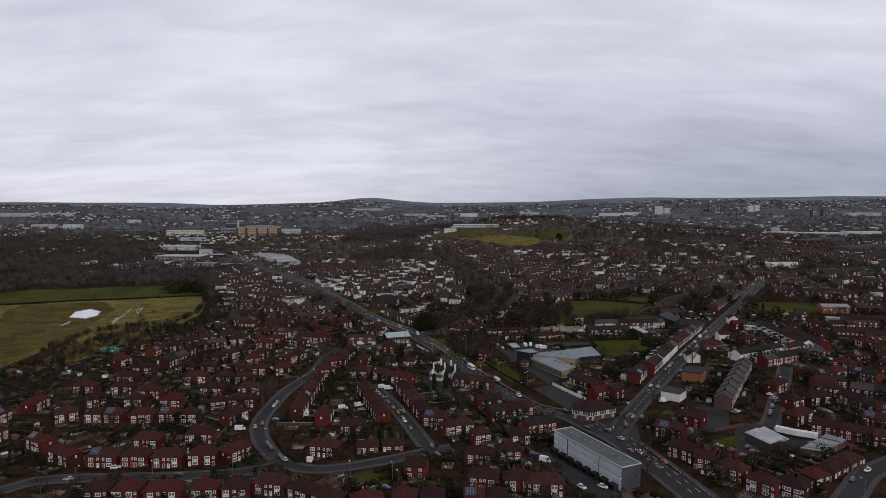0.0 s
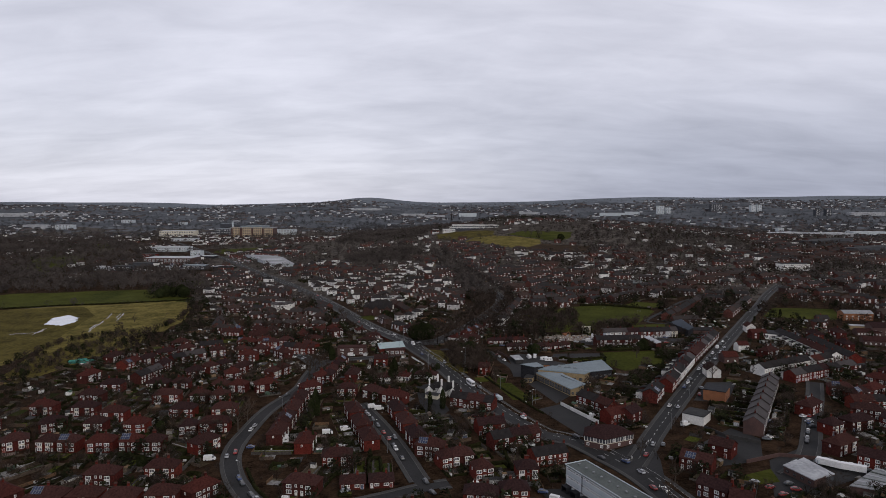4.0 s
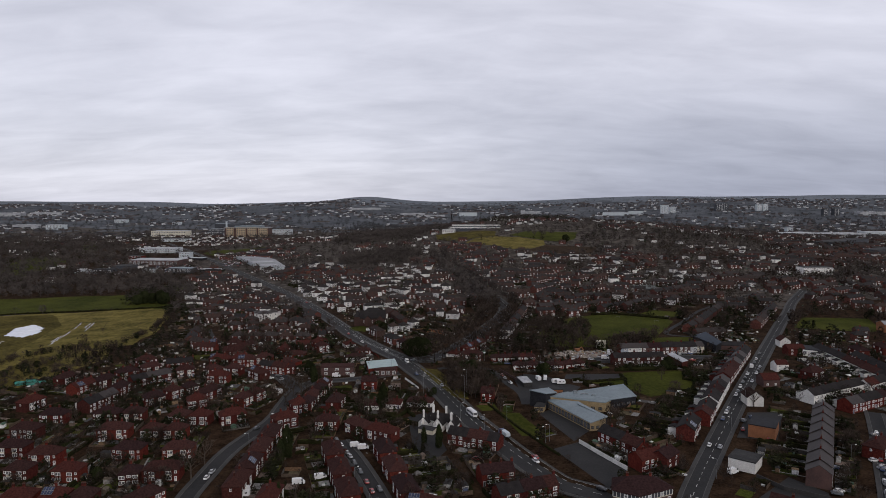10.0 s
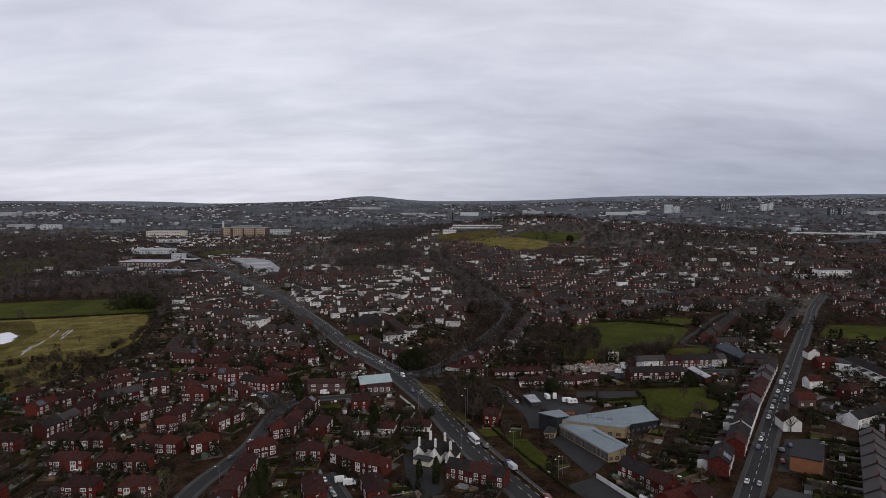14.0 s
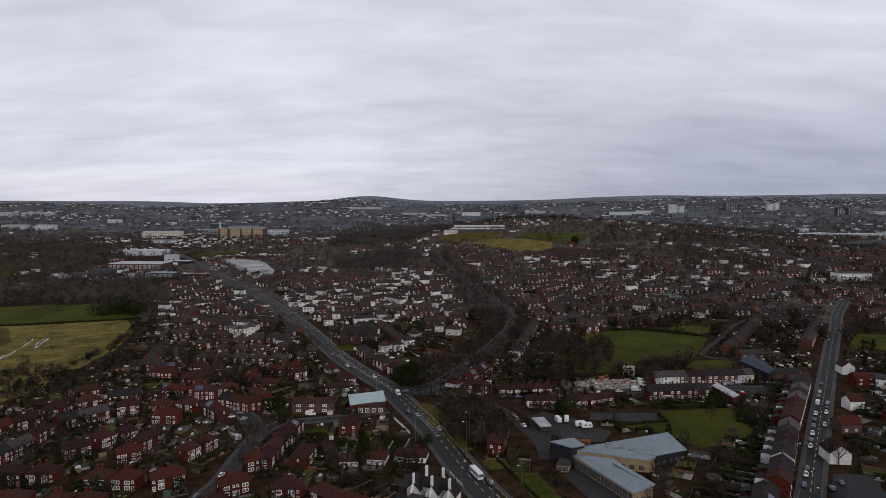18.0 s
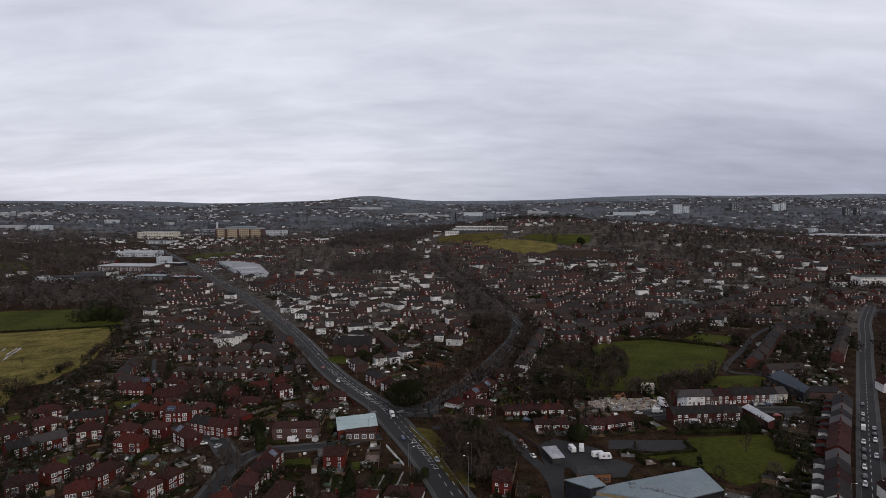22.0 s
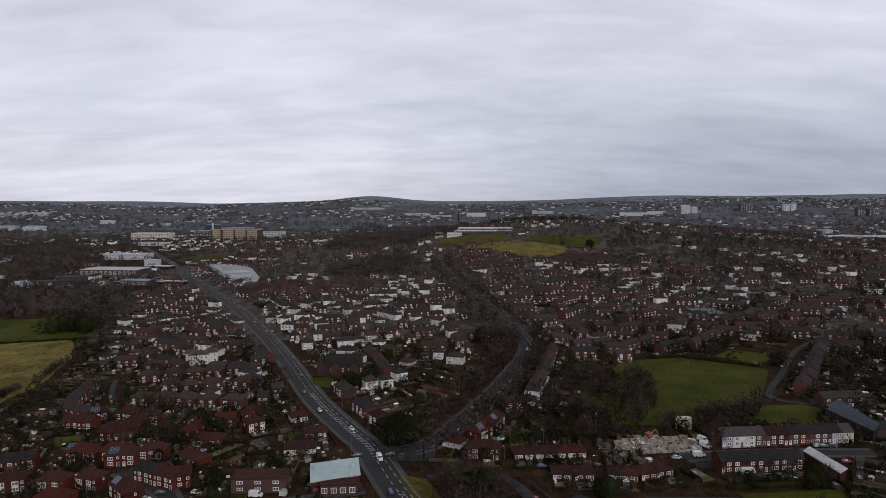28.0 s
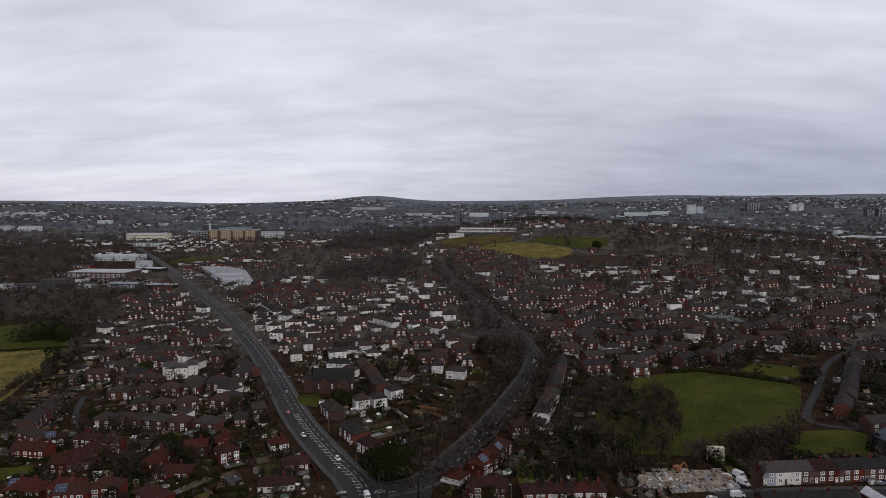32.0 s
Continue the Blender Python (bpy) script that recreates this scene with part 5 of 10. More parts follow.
homes(-154.1, 514.2, -143.1, 513.6, 1, "s")
homes(-140.6, 517.4, -131, 514.9, 1, "s")
homes(-126.9, 514.6, -109.9, 498.8, 1, "s")
homes(-163.4, 451.4, -154.4, 458.5, 1, "s")
homes(-153.7, 465.5, -150.5, 471.3, 1, "s")
homes(-147, 472.6, -143.4, 476.3, 1, "s")
homes(-137.3, 446, -128, 450.8, 1, "s")
homes(-132.4, 460.4, -127.6, 473.3, 1, "s")
homes(-107.6, 448.2, -99.5, 466.2, 2, "s")
homes(-179.5, 427.2, -166.9, 426.9, 1, "s")
homes(-164.9, 426.8, -153.5, 427.6, 1, "s")
homes(-139.5, 422.9, -116.6, 421.3, 2, "s")
homes(-110.3, 420.1, -98.6, 426.1, 1, "s")
homes(-165.2, 402.8, -149.8, 404.4, 1, "s")
homes(-144.3, 402.4, -121.2, 402, 2, "s")
homes(-60.5, 411.7, -49.2, 411.4, 1, "s")
homes(-80.7, 413.8, -70.5, 420, 1, "s")
homes(-46, 411.3, -34, 400.8, 1, "s")
homes(-34, 400.8, -20.8, 393.9, 1, "s")
homes(-77.3, 436.8, -69.4, 440.7, 1, "s")
homes(-68.4, 438.8, -64.3, 486.3, 4, "s")
homes(-45.4, 478.9, -36.4, 479.3, 1, "d")
homes(-39.3, 441.4, -31.1, 442.2, 1, "wb")
homes(-27, 443.9, -20.7, 443, 1, "wb")
homes(-76.2, 511.8, -55.1, 512.6, 1, "f")
homes(-16.4, 446.6, -2.3, 444.6, 1, "wb")
homes(-120.7, 524.3, -100.2, 515.1, 2, "t")
homes(-99.2, 517, -95, 518.7, 1, "d")
homes(-116.8, 548.2, -96.3, 535.5, 1, "b")
homes(-186.7, 584.6, -170.8, 583.5, 2, "t")
homes(-155.4, 582.4, -144.8, 579.7, 1, "s")
homes(-118.8, 582, -119.9, 567.9, 1, "s")
# homes beyond, west of the main road
homes(-198.3, 619.6, -209.9, 660.3, 3, "t")
homes(-199.8, 608.3, -181, 598, 2, "t")
homes(-178.5, 596.4, -171.6, 599.5, 1, "s")
homes(-166.1, 597.9, -156.2, 596, 1, "s")
homes(-150.7, 591.7, -141.5, 592.6, 1, "s")
homes(-172.1, 624.4, -161.7, 623.8, 1, "s")
homes(-159, 623.6, -146.2, 622.9, 1, "s")
homes(-145.6, 622.8, -132.8, 620.5, 1, "s")
homes(-131, 619.6, -120.6, 619, 1, "s")
homes(-117.3, 617.3, -105.8, 616, 1, "s")
homes(-165, 650.1, -156.7, 652.4, 1, "s")
homes(-151.4, 646.4, -142.5, 651.4, 1, "s")
homes(-138.4, 648.3, -128.9, 653.3, 1, "s")
homes(-124.2, 655.9, -111.6, 651.2, 1, "s")
homes(-189.2, 670.8, -176.9, 674, 1, "s")
homes(-177, 676.2, -165, 676.3, 1, "s")
homes(-162.9, 678.2, -150.6, 679.4, 1, "s")
homes(-150.2, 681.6, -139.8, 681.8, 1, "s")
homes(-138.2, 688.4, -124.7, 686.2, 1, "s")
homes(-113, 562.7, -97.5, 563.3, 1, "b")
homes(-108.3, 583.5, -98.7, 585.6, 1, "d")
homes(-89.9, 576.7, -82.8, 582.5, 1, "s")
homes(-159.3, 568.8, -152.4, 568.6, 1, "d")
homes(-160.7, 544.2, -151.2, 545.8, 1, "s")
homes(-145.1, 543.7, -132.4, 545.2, 1, "s")
homes(-127.8, 544.1, -117.2, 544.8, 1, "s")
homes(-98, 620.2, -92.8, 620.8, 1, "d")
homes(-93.7, 635.7, -87.5, 638.9, 1, "d")
homes(-118.4, 655.5, -106.9, 658.6, 1, "s")
homes(-71.6, 591.6, -64.3, 595.3, 1, "wb")
homes(-60.5, 569.3, -49.6, 571.7, 1, "b")
homes(-65.1, 549, -51, 551.5, 1, "wb")
homes(-95.8, 590.6, -83.5, 596.8, 1, "s")
homes(-233.2, 705.6, -225.5, 708.6, 1, "s")
homes(-227, 713.8, -212, 717.4, 2, "t")
homes(-198.8, 698.6, -188.2, 702.4, 1, "s")
homes(-153.5, 692, -141.9, 693.3, 1, "s")
homes(-139.1, 690.8, -126.8, 692.1, 1, "s")
homes(-124.1, 687.3, -116.1, 691.2, 1, "s")
homes(-138.3, 739.5, -121.6, 717.4, 2, "t")
homes(-129.1, 709.1, -118.5, 713.2, 1, "s")
homes(-295.6, 842.2, -282.3, 844.4, 1, "wb")
homes(-279.5, 835.7, -263.3, 841.4, 2, "wb")
homes(-277.8, 893.1, -263.1, 897.7, 2, "wb")
homes(-261.4, 899.8, -250.4, 907.6, 1, "wb")
homes(-250.4, 912.7, -237.1, 920.2, 2, "wb")
homes(-233.1, 891.8, -215.4, 900.5, 2, "wb")
homes(-290, 874, -273.9, 882.9, 2, "wb")
homes(-263.4, 843.5, -249.9, 851.8, 2, "wb")
homes(-243.7, 801.5, -231.6, 810.8, 2, "wb")
homes(-262.8, 776.4, -251.3, 785, 2, "wb")
homes(-232.8, 749.1, -219.8, 755, 2, "wb")
homes(-215.7, 747, -209.5, 752.2, 1, "wb")
homes(-252.1, 741.1, -243.7, 743, 1, "wb")
homes(-242.5, 840, -228.9, 841.9, 1, "s")
homes(-222.1, 830.5, -209.6, 834.5, 2, "wb")
homes(-225.2, 791.7, -213.6, 797.1, 1, "b")
homes(-255.7, 872.7, -249.1, 878.4, 1, "wb")
homes(-212.7, 897.4, -192.4, 869.9, 2, "wb")
homes(-193.9, 794.2, -173.1, 787.8, 2, "b")
homes(-181.2, 806.8, -164.9, 811.8, 2, "wb")
homes(-245.7, 784.2, -240.2, 792.1, 2, "t")
homes(-283.3, 954.7, -261.7, 958.6, 4, "t")
homes(-330.5, 981.9, -317, 991.7, 4, "t")
homes(-313.2, 994.1, -292.3, 1005.5, 5, "t")
homes(-311.1, 935.1, -299.8, 946.7, 3, "t")
homes(-272.6, 985, -264.7, 995.6, 2, "t")
homes(-328.3, 1048, -309.5, 1058.2, 4, "t")
homes(-355.4, 1035.7, -337.5, 1046.4, 4, "t")
# homes between the main road and the avenue
homes(-62, 648.3, -50.7, 627.6, 1, "s")
homes(-43.6, 611.5, -34.5, 598.2, 1, "s")
homes(-32.2, 590.1, -26.2, 582.9, 1, "s")
homes(-41.9, 647.2, -24.4, 655.7, 3, "wt")
homes(-24, 664.5, -17, 669.2, 1, "w")
homes(-75.6, 730.6, -56.5, 728.9, 1, "w")
homes(-69.8, 776.5, -36.4, 786.4, 6, "wt")
homes(-26.6, 678.2, -46.3, 737.8, 5, "t")
homes(-12.8, 721.6, 5.3, 720.3, 3, "wt")
homes(-19.8, 793.3, -4.8, 795.4, 2, "wt")
homes(-3.9, 753.2, 6.5, 752.4, 2, "wt")
homes(-103.7, 810.3, -83, 815, 4, "t")
homes(-54.5, 811.4, -39.2, 815.2, 3, "t")
homes(-90.9, 777.2, -78.4, 782.5, 2, "t")
homes(-69.2, 897.9, -42.2, 866.1, 4, "wt")
homes(-30, 862.2, -15.5, 845.7, 3, "wt")
homes(-10.2, 845.1, 1.9, 835.6, 2, "wt")
homes(-84, 855.2, -69, 859.3, 3, "wt")
homes(-135.9, 891.4, -119, 895.3, 2, "wb")
homes(-107.2, 859, -92.6, 865.2, 2, "t")
homes(-163.4, 869, -155.2, 871.9, 1, "w")
homes(8.2, 790.7, 15.5, 793.6, 1, "w")
homes(16.7, 781.6, 29.4, 783.9, 2, "t")
homes(33.4, 780.3, 48.4, 784.2, 2, "t")
homes(-12.8, 742.2, 6.6, 740.8, 2, "t")
homes(-160.2, 948.3, -195.8, 1012.2, 4, "wb")
homes(-154, 969.6, -134.2, 973.2, 3, "wb")
homes(-118.3, 938.3, -102.2, 942.8, 3, "wb")
homes(-79, 937.6, -57.3, 943.8, 4, "wb")
homes(-44.2, 923, -22.6, 926.8, 4, "t")
homes(-83.1, 1011, -58.4, 1013.7, 4, "wb")
homes(-47.3, 958, -27.4, 962.2, 3, "wb")
homes(-18.3, 952.2, 4.3, 970.1, 5, "t")
homes(-142.9, 1029.1, -118.3, 1034.7, 3, "wb")
# homes along the avenue and south of the park
homes(16.2, 541.9, 31.4, 540.5, 1, "s")
homes(22.5, 559.9, 30.1, 570.1, 1, "s")
homes(30.2, 572.4, 36.9, 585.5, 1, "s")
homes(39.4, 604.3, 48, 605.4, 1, "s")
homes(54.9, 612.5, 70.4, 664.7, 3, "wt")
homes(70.7, 666.8, 87.5, 735.9, 6, "t")
homes(39.1, 540.3, 52.9, 540.7, 3, "b")
homes(53.4, 541.2, 66.8, 541.2, 3, "b")
homes(6.1, 557.9, 13.4, 553.5, 1, "wb")
homes(130.5, 549.9, 192, 555.8, 9, "te")
homes(118.7, 522.5, 153.6, 525.9, 5, "t")
homes(74.6, 518.1, 81.6, 517, 2, "b")
homes(50.1, 519.4, 67.3, 518.5, 2, "b")
homes(85.7, 517.5, 98.9, 522, 2, "b")
homes(138.3, 732.4, 165.8, 756.3, 5, "t")
homes(161.1, 724.9, 190.9, 748.1, 5, "t")
homes(187.2, 735.2, 212.4, 765.8, 4, "t")
homes(122, 727.5, 136.7, 727, 3, "t")
homes(95.1, 715.3, 112.5, 718.5, 3, "t")
homes(100.1, 738.1, 131.3, 748.4, 5, "t")
homes(170.6, 798.7, 188.8, 801.6, 4, "t")
homes(168, 842.1, 203.7, 872, 5, "t")
homes(107.3, 806.7, 125.9, 811.2, 3, "t")
homes(130.8, 803.8, 147.8, 810.3, 3, "t")
homes(148.3, 796, 171.8, 809.4, 4, "t")
homes(184.7, 821.9, 199.4, 825.2, 3, "t")
homes(224.7, 784.9, 236.8, 779.6, 3, "t")
homes(244.6, 796.3, 267.7, 795.6, 5, "t")
homes(267.3, 778.8, 291.9, 771.7, 6, "t")
homes(273.3, 730.9, 287.8, 717.6, 5, "t")
homes(298.2, 762.2, 313.7, 755.9, 4, "t")
homes(324, 867.2, 350, 861.9, 5, "t")
homes(357.4, 900, 384.6, 894.3, 5, "t")
homes(266.2, 903.6, 289.2, 886.3, 5, "t")
homes(281.7, 927.6, 305.2, 909.2, 5, "wt")
homes(202.6, 815.6, 212.8, 819, 2, "t")
homes(318.5, 894.4, 355.5, 924.8, 3, "t")
homes(117.9, 989.4, 160.4, 992.8, 6, "t")
homes(72.1, 979.6, 121.7, 995, 7, "t")
homes(116.3, 910.6, 144.9, 946.7, 4, "t")
homes(114, 854.8, 145.1, 897.3, 4, "t")
homes(177.4, 932.2, 203.8, 957.1, 4, "t")
homes(204.4, 943.8, 228.8, 964.2, 4, "t")
homes(241.8, 929.2, 277.1, 967.8, 4, "t")
homes(242, 814.3, 302.5, 868, 8, "t")
homes(275.2, 818.7, 324, 867.2, 5, "t")
homes(270.8, 731.1, 204.4, 630, 9, "t")
homes(273.6, 640.6, 336.6, 733.3, 9, "t")
homes(206.6, 605.2, 230, 607.9, 4, "t")
homes(277.6, 735.2, 303.5, 725.9, 5, "t")
homes(24.8, 452.4, 31.9, 451, 1, "d")

build_roads()


# ---- buildings of their own kind ----
def hull(name, pts, tops, wall, roof, label, category, over=0.5, thick=0.35, strips=(), base=1.5, frames="black"):
    """A building on a footprint, with a roof slab whose corners lie at their own heights over the ground.
    strips: (edge, count, sill, height, glazing width) of windows."""
    cx, cy = sum(p[0] for p in pts) / len(pts), sum(p[1] for p in pts) / len(pts)
    z0 = ground(cx, cy)
    mark_area(pts, 1)
    mark(cx, cy, 4, 1)
    root = tagged(new(name), label, category)
    root.matrix_basis = pose(cx, cy, z0)
    n = len(pts)
    loc = [(p[0] - cx, p[1] - cy) for p in pts]
    area = sum(loc[k][0] * loc[(k + 1) % n][1] - loc[(k + 1) % n][0] * loc[k][1] for k in range(n))
    if area < 0:
        loc, tops = loc[::-1], list(tops)[::-1]
        strips = [(n - 2 - e if e < n - 1 else n - 1, *r) for e, *r in strips]
    g = Geo()
    for k in range(n):
        (ax, ay), (bx, by) = loc[k], loc[(k + 1) % n]
        g.face([(ax, ay, -base), (bx, by, -base), (bx, by, tops[(k + 1) % n] - thick), (ax, ay, tops[k] - thick)])
    g.put("wall", [wall], root)
    r = Geo()
    out = []
    for (x, y), t in zip(loc, tops):
        d = math.hypot(x, y) or 1
        out.append((x + x / d * over, y + y / d * over, t))
    r.v = [(x, y, t - thick) for x, y, t in out] + out
    r.f = [tuple(range(n, 2 * n)), tuple(range(n - 1, -1, -1))] + [(k, (k + 1) % n, n + (k + 1) % n, n + k) for k in range(n)]
    r.m = [0] * len(r.f)
    r.put("roof", [roof], root)
    for e, count, sill, high, wide in strips:
        (ax, ay), (bx, by) = loc[e], loc[(e + 1) % n]
        L = math.dist((ax, ay), (bx, by))
        turn = math.degrees(math.atan2(by - ay, bx - ax))
        for k in range(count):
            u = (k + 0.5) / count
            fix("window", window_shape(wide, high, frames), root, ax + (bx - ax) * u, ay + (by - ay) * u, sill, turn)
    return root


def block(name, x0, y0, x1, y1, depth, high, wall, roof, label, category, floors=0, cols=0, parapet=0.4, plain=False):
    """A flat-roofed building whose front stands on the line from the first place to the second."""
    L = math.dist((x0, y0), (x1, y1))
    turn = math.degrees(math.atan2(y1 - y0, x1 - x0))
    cx, cy = (x0 + x1) / 2, (y0 + y1) / 2
    root = tagged(new(name), label, category)
    root.matrix_basis = pose(cx, cy, ground(cx, cy), 0, 0, turn)
    g = Geo()
    g.box(-L / 2, L / 2, 0, depth, -2.5, high)
    g.put("wall", [wall], root)
    r = Geo()
    r.box(-L / 2 - 0.2, L / 2 + 0.2, -0.2, depth + 0.2, high, high + parapet)
    r.put("roof", [roof], root)
    if floors:
        fh = high / floors
        w = min(L / cols * 0.62, 6.0)
        for f in range(floors):
            for c in range(cols):
                fix("window", window_shape(w, fh * 0.5), root, -L / 2 + L * (c + 0.5) / cols, 0, fh * (f + 0.3))
    s, c = math.sin(radians(turn)), math.cos(radians(turn))
    for a in np.arange(-L / 2, L / 2 + 0.1, 3.5):
        for b in np.arange(0, depth + 1, 3.5):
            mark(cx + c * a - s * b, cy + s * a + c * b, 2, 1)
    return root


def office(ax, ay, bx, by, depth, high):
    """The long three-storey block at the crossroads."""
    L = math.dist((ax, ay), (bx, by))
    turn = math.degrees(math.atan2(by - ay, bx - ax))
    cx, cy = (ax + bx) / 2, (ay + by) / 2
    root = tagged(new("office_block"), "long three-storey office block with pale panels, flat mossy roof", "office building")
    root.matrix_basis = pose(cx, cy, ground(cx, cy), 0, 0, turn)
    g = Geo()
    g.box(-L / 2, L / 2, 0, depth, -2, high)
    g.put("wall", ["slate_wall"], root)
    fh = high / 3
    for f in range(3):
        p = Geo()
        p.box(-L / 2 + 0.2, L / 2 - 0.2, -0.1, 0, f * fh + 0.1, f * fh + fh * 0.56)
        p.put("panel_band", ["panel"], root, "pale blue-white cladding band")
        q = Geo()
        q.box(-L / 2 + 0.2, L / 2 - 0.2, -0.1, 0, f * fh + fh * 0.86, f * fh + fh * 0.98)
        q.put("panel_band", ["panel"], root, "pale blue-white cladding band")
        for k in range(15):
            fix("window", window_shape(L / 15 - 0.25, fh * 0.31), root, -L / 2 + L * (k + 0.5) / 15, 0, f * fh + fh * 0.555)
    r = Geo()
    r.box(-L / 2 - 0.3, L / 2 + 0.3, -0.35, depth + 0.3, high, high + 0.3)
    r.put("roof", ["flat_roof"], root, "greenish weathered flat roof")
    for a, b, c, d in ((-L / 2 - 0.3, L / 2 + 0.3, -0.35, -0.1), (-L / 2 - 0.3, L / 2 + 0.3, depth + 0.05, depth + 0.3), (-L / 2 - 0.3, -L / 2 - 0.05, -0.1, depth + 0.05), (L / 2 + 0.05, L / 2 + 0.3, -0.1, depth + 0.05)):
        e = Geo()
        e.box(a, b, c, d, high + 0.304, high + 0.62)
        e.put("parapet", ["panel"], root)
    for k in range(10):
        v = Geo()
        x = -L / 2 + L * (k + 0.5) / 10
        v.box(x - 0.35, x + 0.35, depth * 0.45, depth * 0.45 + 0.7, high + 0.304, high + 0.8)
        v.box(x - 0.45, x + 0.45, depth * 0.45 - 0.1, depth * 0.45 + 0.8, high + 0.8, high + 0.9)
        v.put("roof_vent", ["steel"], root)
    for x in (-L * 0.27, L * 0.2):
        d = Geo()
        d.box(x - 0.12, x + 0.12, -0.3, -0.06, 0, high - 0.1)
        d.put("downpipe", ["black"], root)
    for k in range(8):
        c = Geo()
        x = -L / 2 + L * (k + 0.4) / 8
        c.box(x - 1.6, x + 1.6, -2.6, -0.1, 2.2, 2.42, 0, True)
        c.box(x - 1.6, x - 1.4, -2.6, -0.1, 0, 2.2)
        c.box(x + 1.4, x + 1.6, -2.6, -0.1, 0, 2.2)
        c.put("entrance_canopy", ["black"], root, "dark canopy over a ground-floor entrance")
    for a in np.arange(-L / 2, L / 2, 3):
        for b in (0, 4, 8):
            s, co = math.sin(radians(turn)), math.cos(radians(turn))
            mark(cx + co * a - s * b, cy + s * a + co * b, 2, 1)


def gabled(name, x, y, turn, W, D, E, rise, wall, roof, label, category, wins=0, chimneys=()):
    """A plain gabled building, its middle at a place."""
    root = tagged(new(name), label, category)
    root.matrix_basis = pose(x, y, ground(x, y), 0, 0, turn)
    g = Geo()
    g.box(-W / 2, W / 2, -D / 2, D / 2, -2, E)
    for sx in (-W / 2, W / 2):
        pts = [(sx, -D / 2, E), (sx, D / 2, E), (sx, 0, E + rise - 0.1)]
        g.face(pts if sx > 0 else pts[::-1])
    g.put("wall", [wall], root)
    r = Geo()
    r.gable(-W / 2 - 0.25, W / 2 + 0.25, -D / 2 - 0.35, D / 2 + 0.35, E + 0.05, rise)
    r.put("roof", [roof], root)
    for k in range(wins):
        u = -W / 2 + W * (k + 0.5) / wins
        for z in ((0.9, 3.2) if E > 4.6 else (0.9,)):
            fix("window", window_shape(1.3, 1.2), root, u, -D / 2, z)
    for cx, cy, w, top in chimneys:
        c = Geo()
        ring = ((2.4, E - 0.4), (2.0, E + 0.8), (1.1, E + 1.9), (w, E + 3.0))
        for (h0, z0), (h1, z1) in zip(ring, ring[1:]):
            for p, q in (((-1, -1), (1, -1)), ((1, -1), (1, 1)), ((1, 1), (-1, 1)), ((-1, 1), (-1, -1))):
                d = w * 0.8
                c.face([(cx + p[0] * h0, cy + p[1] * d, z0), (cx + q[0] * h0, cy + q[1] * d, z0), (cx + q[0] * h1, cy + q[1] * d, z1), (cx + p[0] * h1, cy + p[1] * d, z1)])
        c.box(cx - w, cx + w, cy - w * 0.8, cy + w * 0.8, E + 2.9, top)
        c.box(cx - w - 0.1, cx + w + 0.1, cy - w * 0.8 - 0.1, cy + w * 0.8 + 0.1, top, top + 0.2)
        c.box(cx - w * 0.8, cx + w * 0.8, cy - w * 0.5, cy + w * 0.5, top + 0.2, top + 0.6)
        c.put("chimney", ["render"], root, "tall white chimney stack on a shaped gable")
    mark(x, y, max(W, D) / 2, 1)
    return root


def strip_gardens(x0, y0, x1, y1, depth, n):
    """Long narrow plots one behind another, parted by fences and hedges."""
    r = random.Random(3)
    fences, hedges, beds = Geo(), Geo(), Geo()
    for k in range(n):
        y = k * depth / n
        for g, h, t in ((fences, r.uniform(1.0, 1.7), 0.07), (hedges, r.uniform(0.9, 1.8), 0.45)):
            if r.random() < 0.75:
                for j in range(3):
                    if r.random() < 0.8:
                        a, b = x0 + (x1 - x0) * j / 3, x0 + (x1 - x0) * (j + r.uniform(0.6, 1)) / 3
                        yy = y0 + y + r.uniform(-0.8, 0.8)
                        g.box(a, b, yy - t, yy + t, ground(a, yy) - 0.3, ground(a, yy) + h)
        for j in range(4):
            a = x0 + (x1 - x0) * (j + r.uniform(0, 0.5)) / 4
            w, d = r.uniform(2, 7), depth / n * r.uniform(0.25, 0.42)
            yy = y0 + y + depth / n / 2
            beds.face([(p, q, ground(p, q) + 0.1) for p, q in ((a, yy - d), (a + w, yy - d), (a + w, yy + d), (a, yy + d))])
    tagged(fences.put("plot_fences", ["fence"]), "weathered board fences between long garden plots", "fence", kind="stuff")
    tagged(hedges.put("plot_hedges", ["hedge"]), "low dark hedges between long garden plots", "hedge", kind="stuff")
    tagged(beds.put("plot_beds", ["patio"]), "pale beds and paved strips in the long plots", "garden beds", kind="stuff")
    mark((x0 + x1) / 2, y0 + depth / 2, min(abs(x1 - x0), depth) / 2, 3)


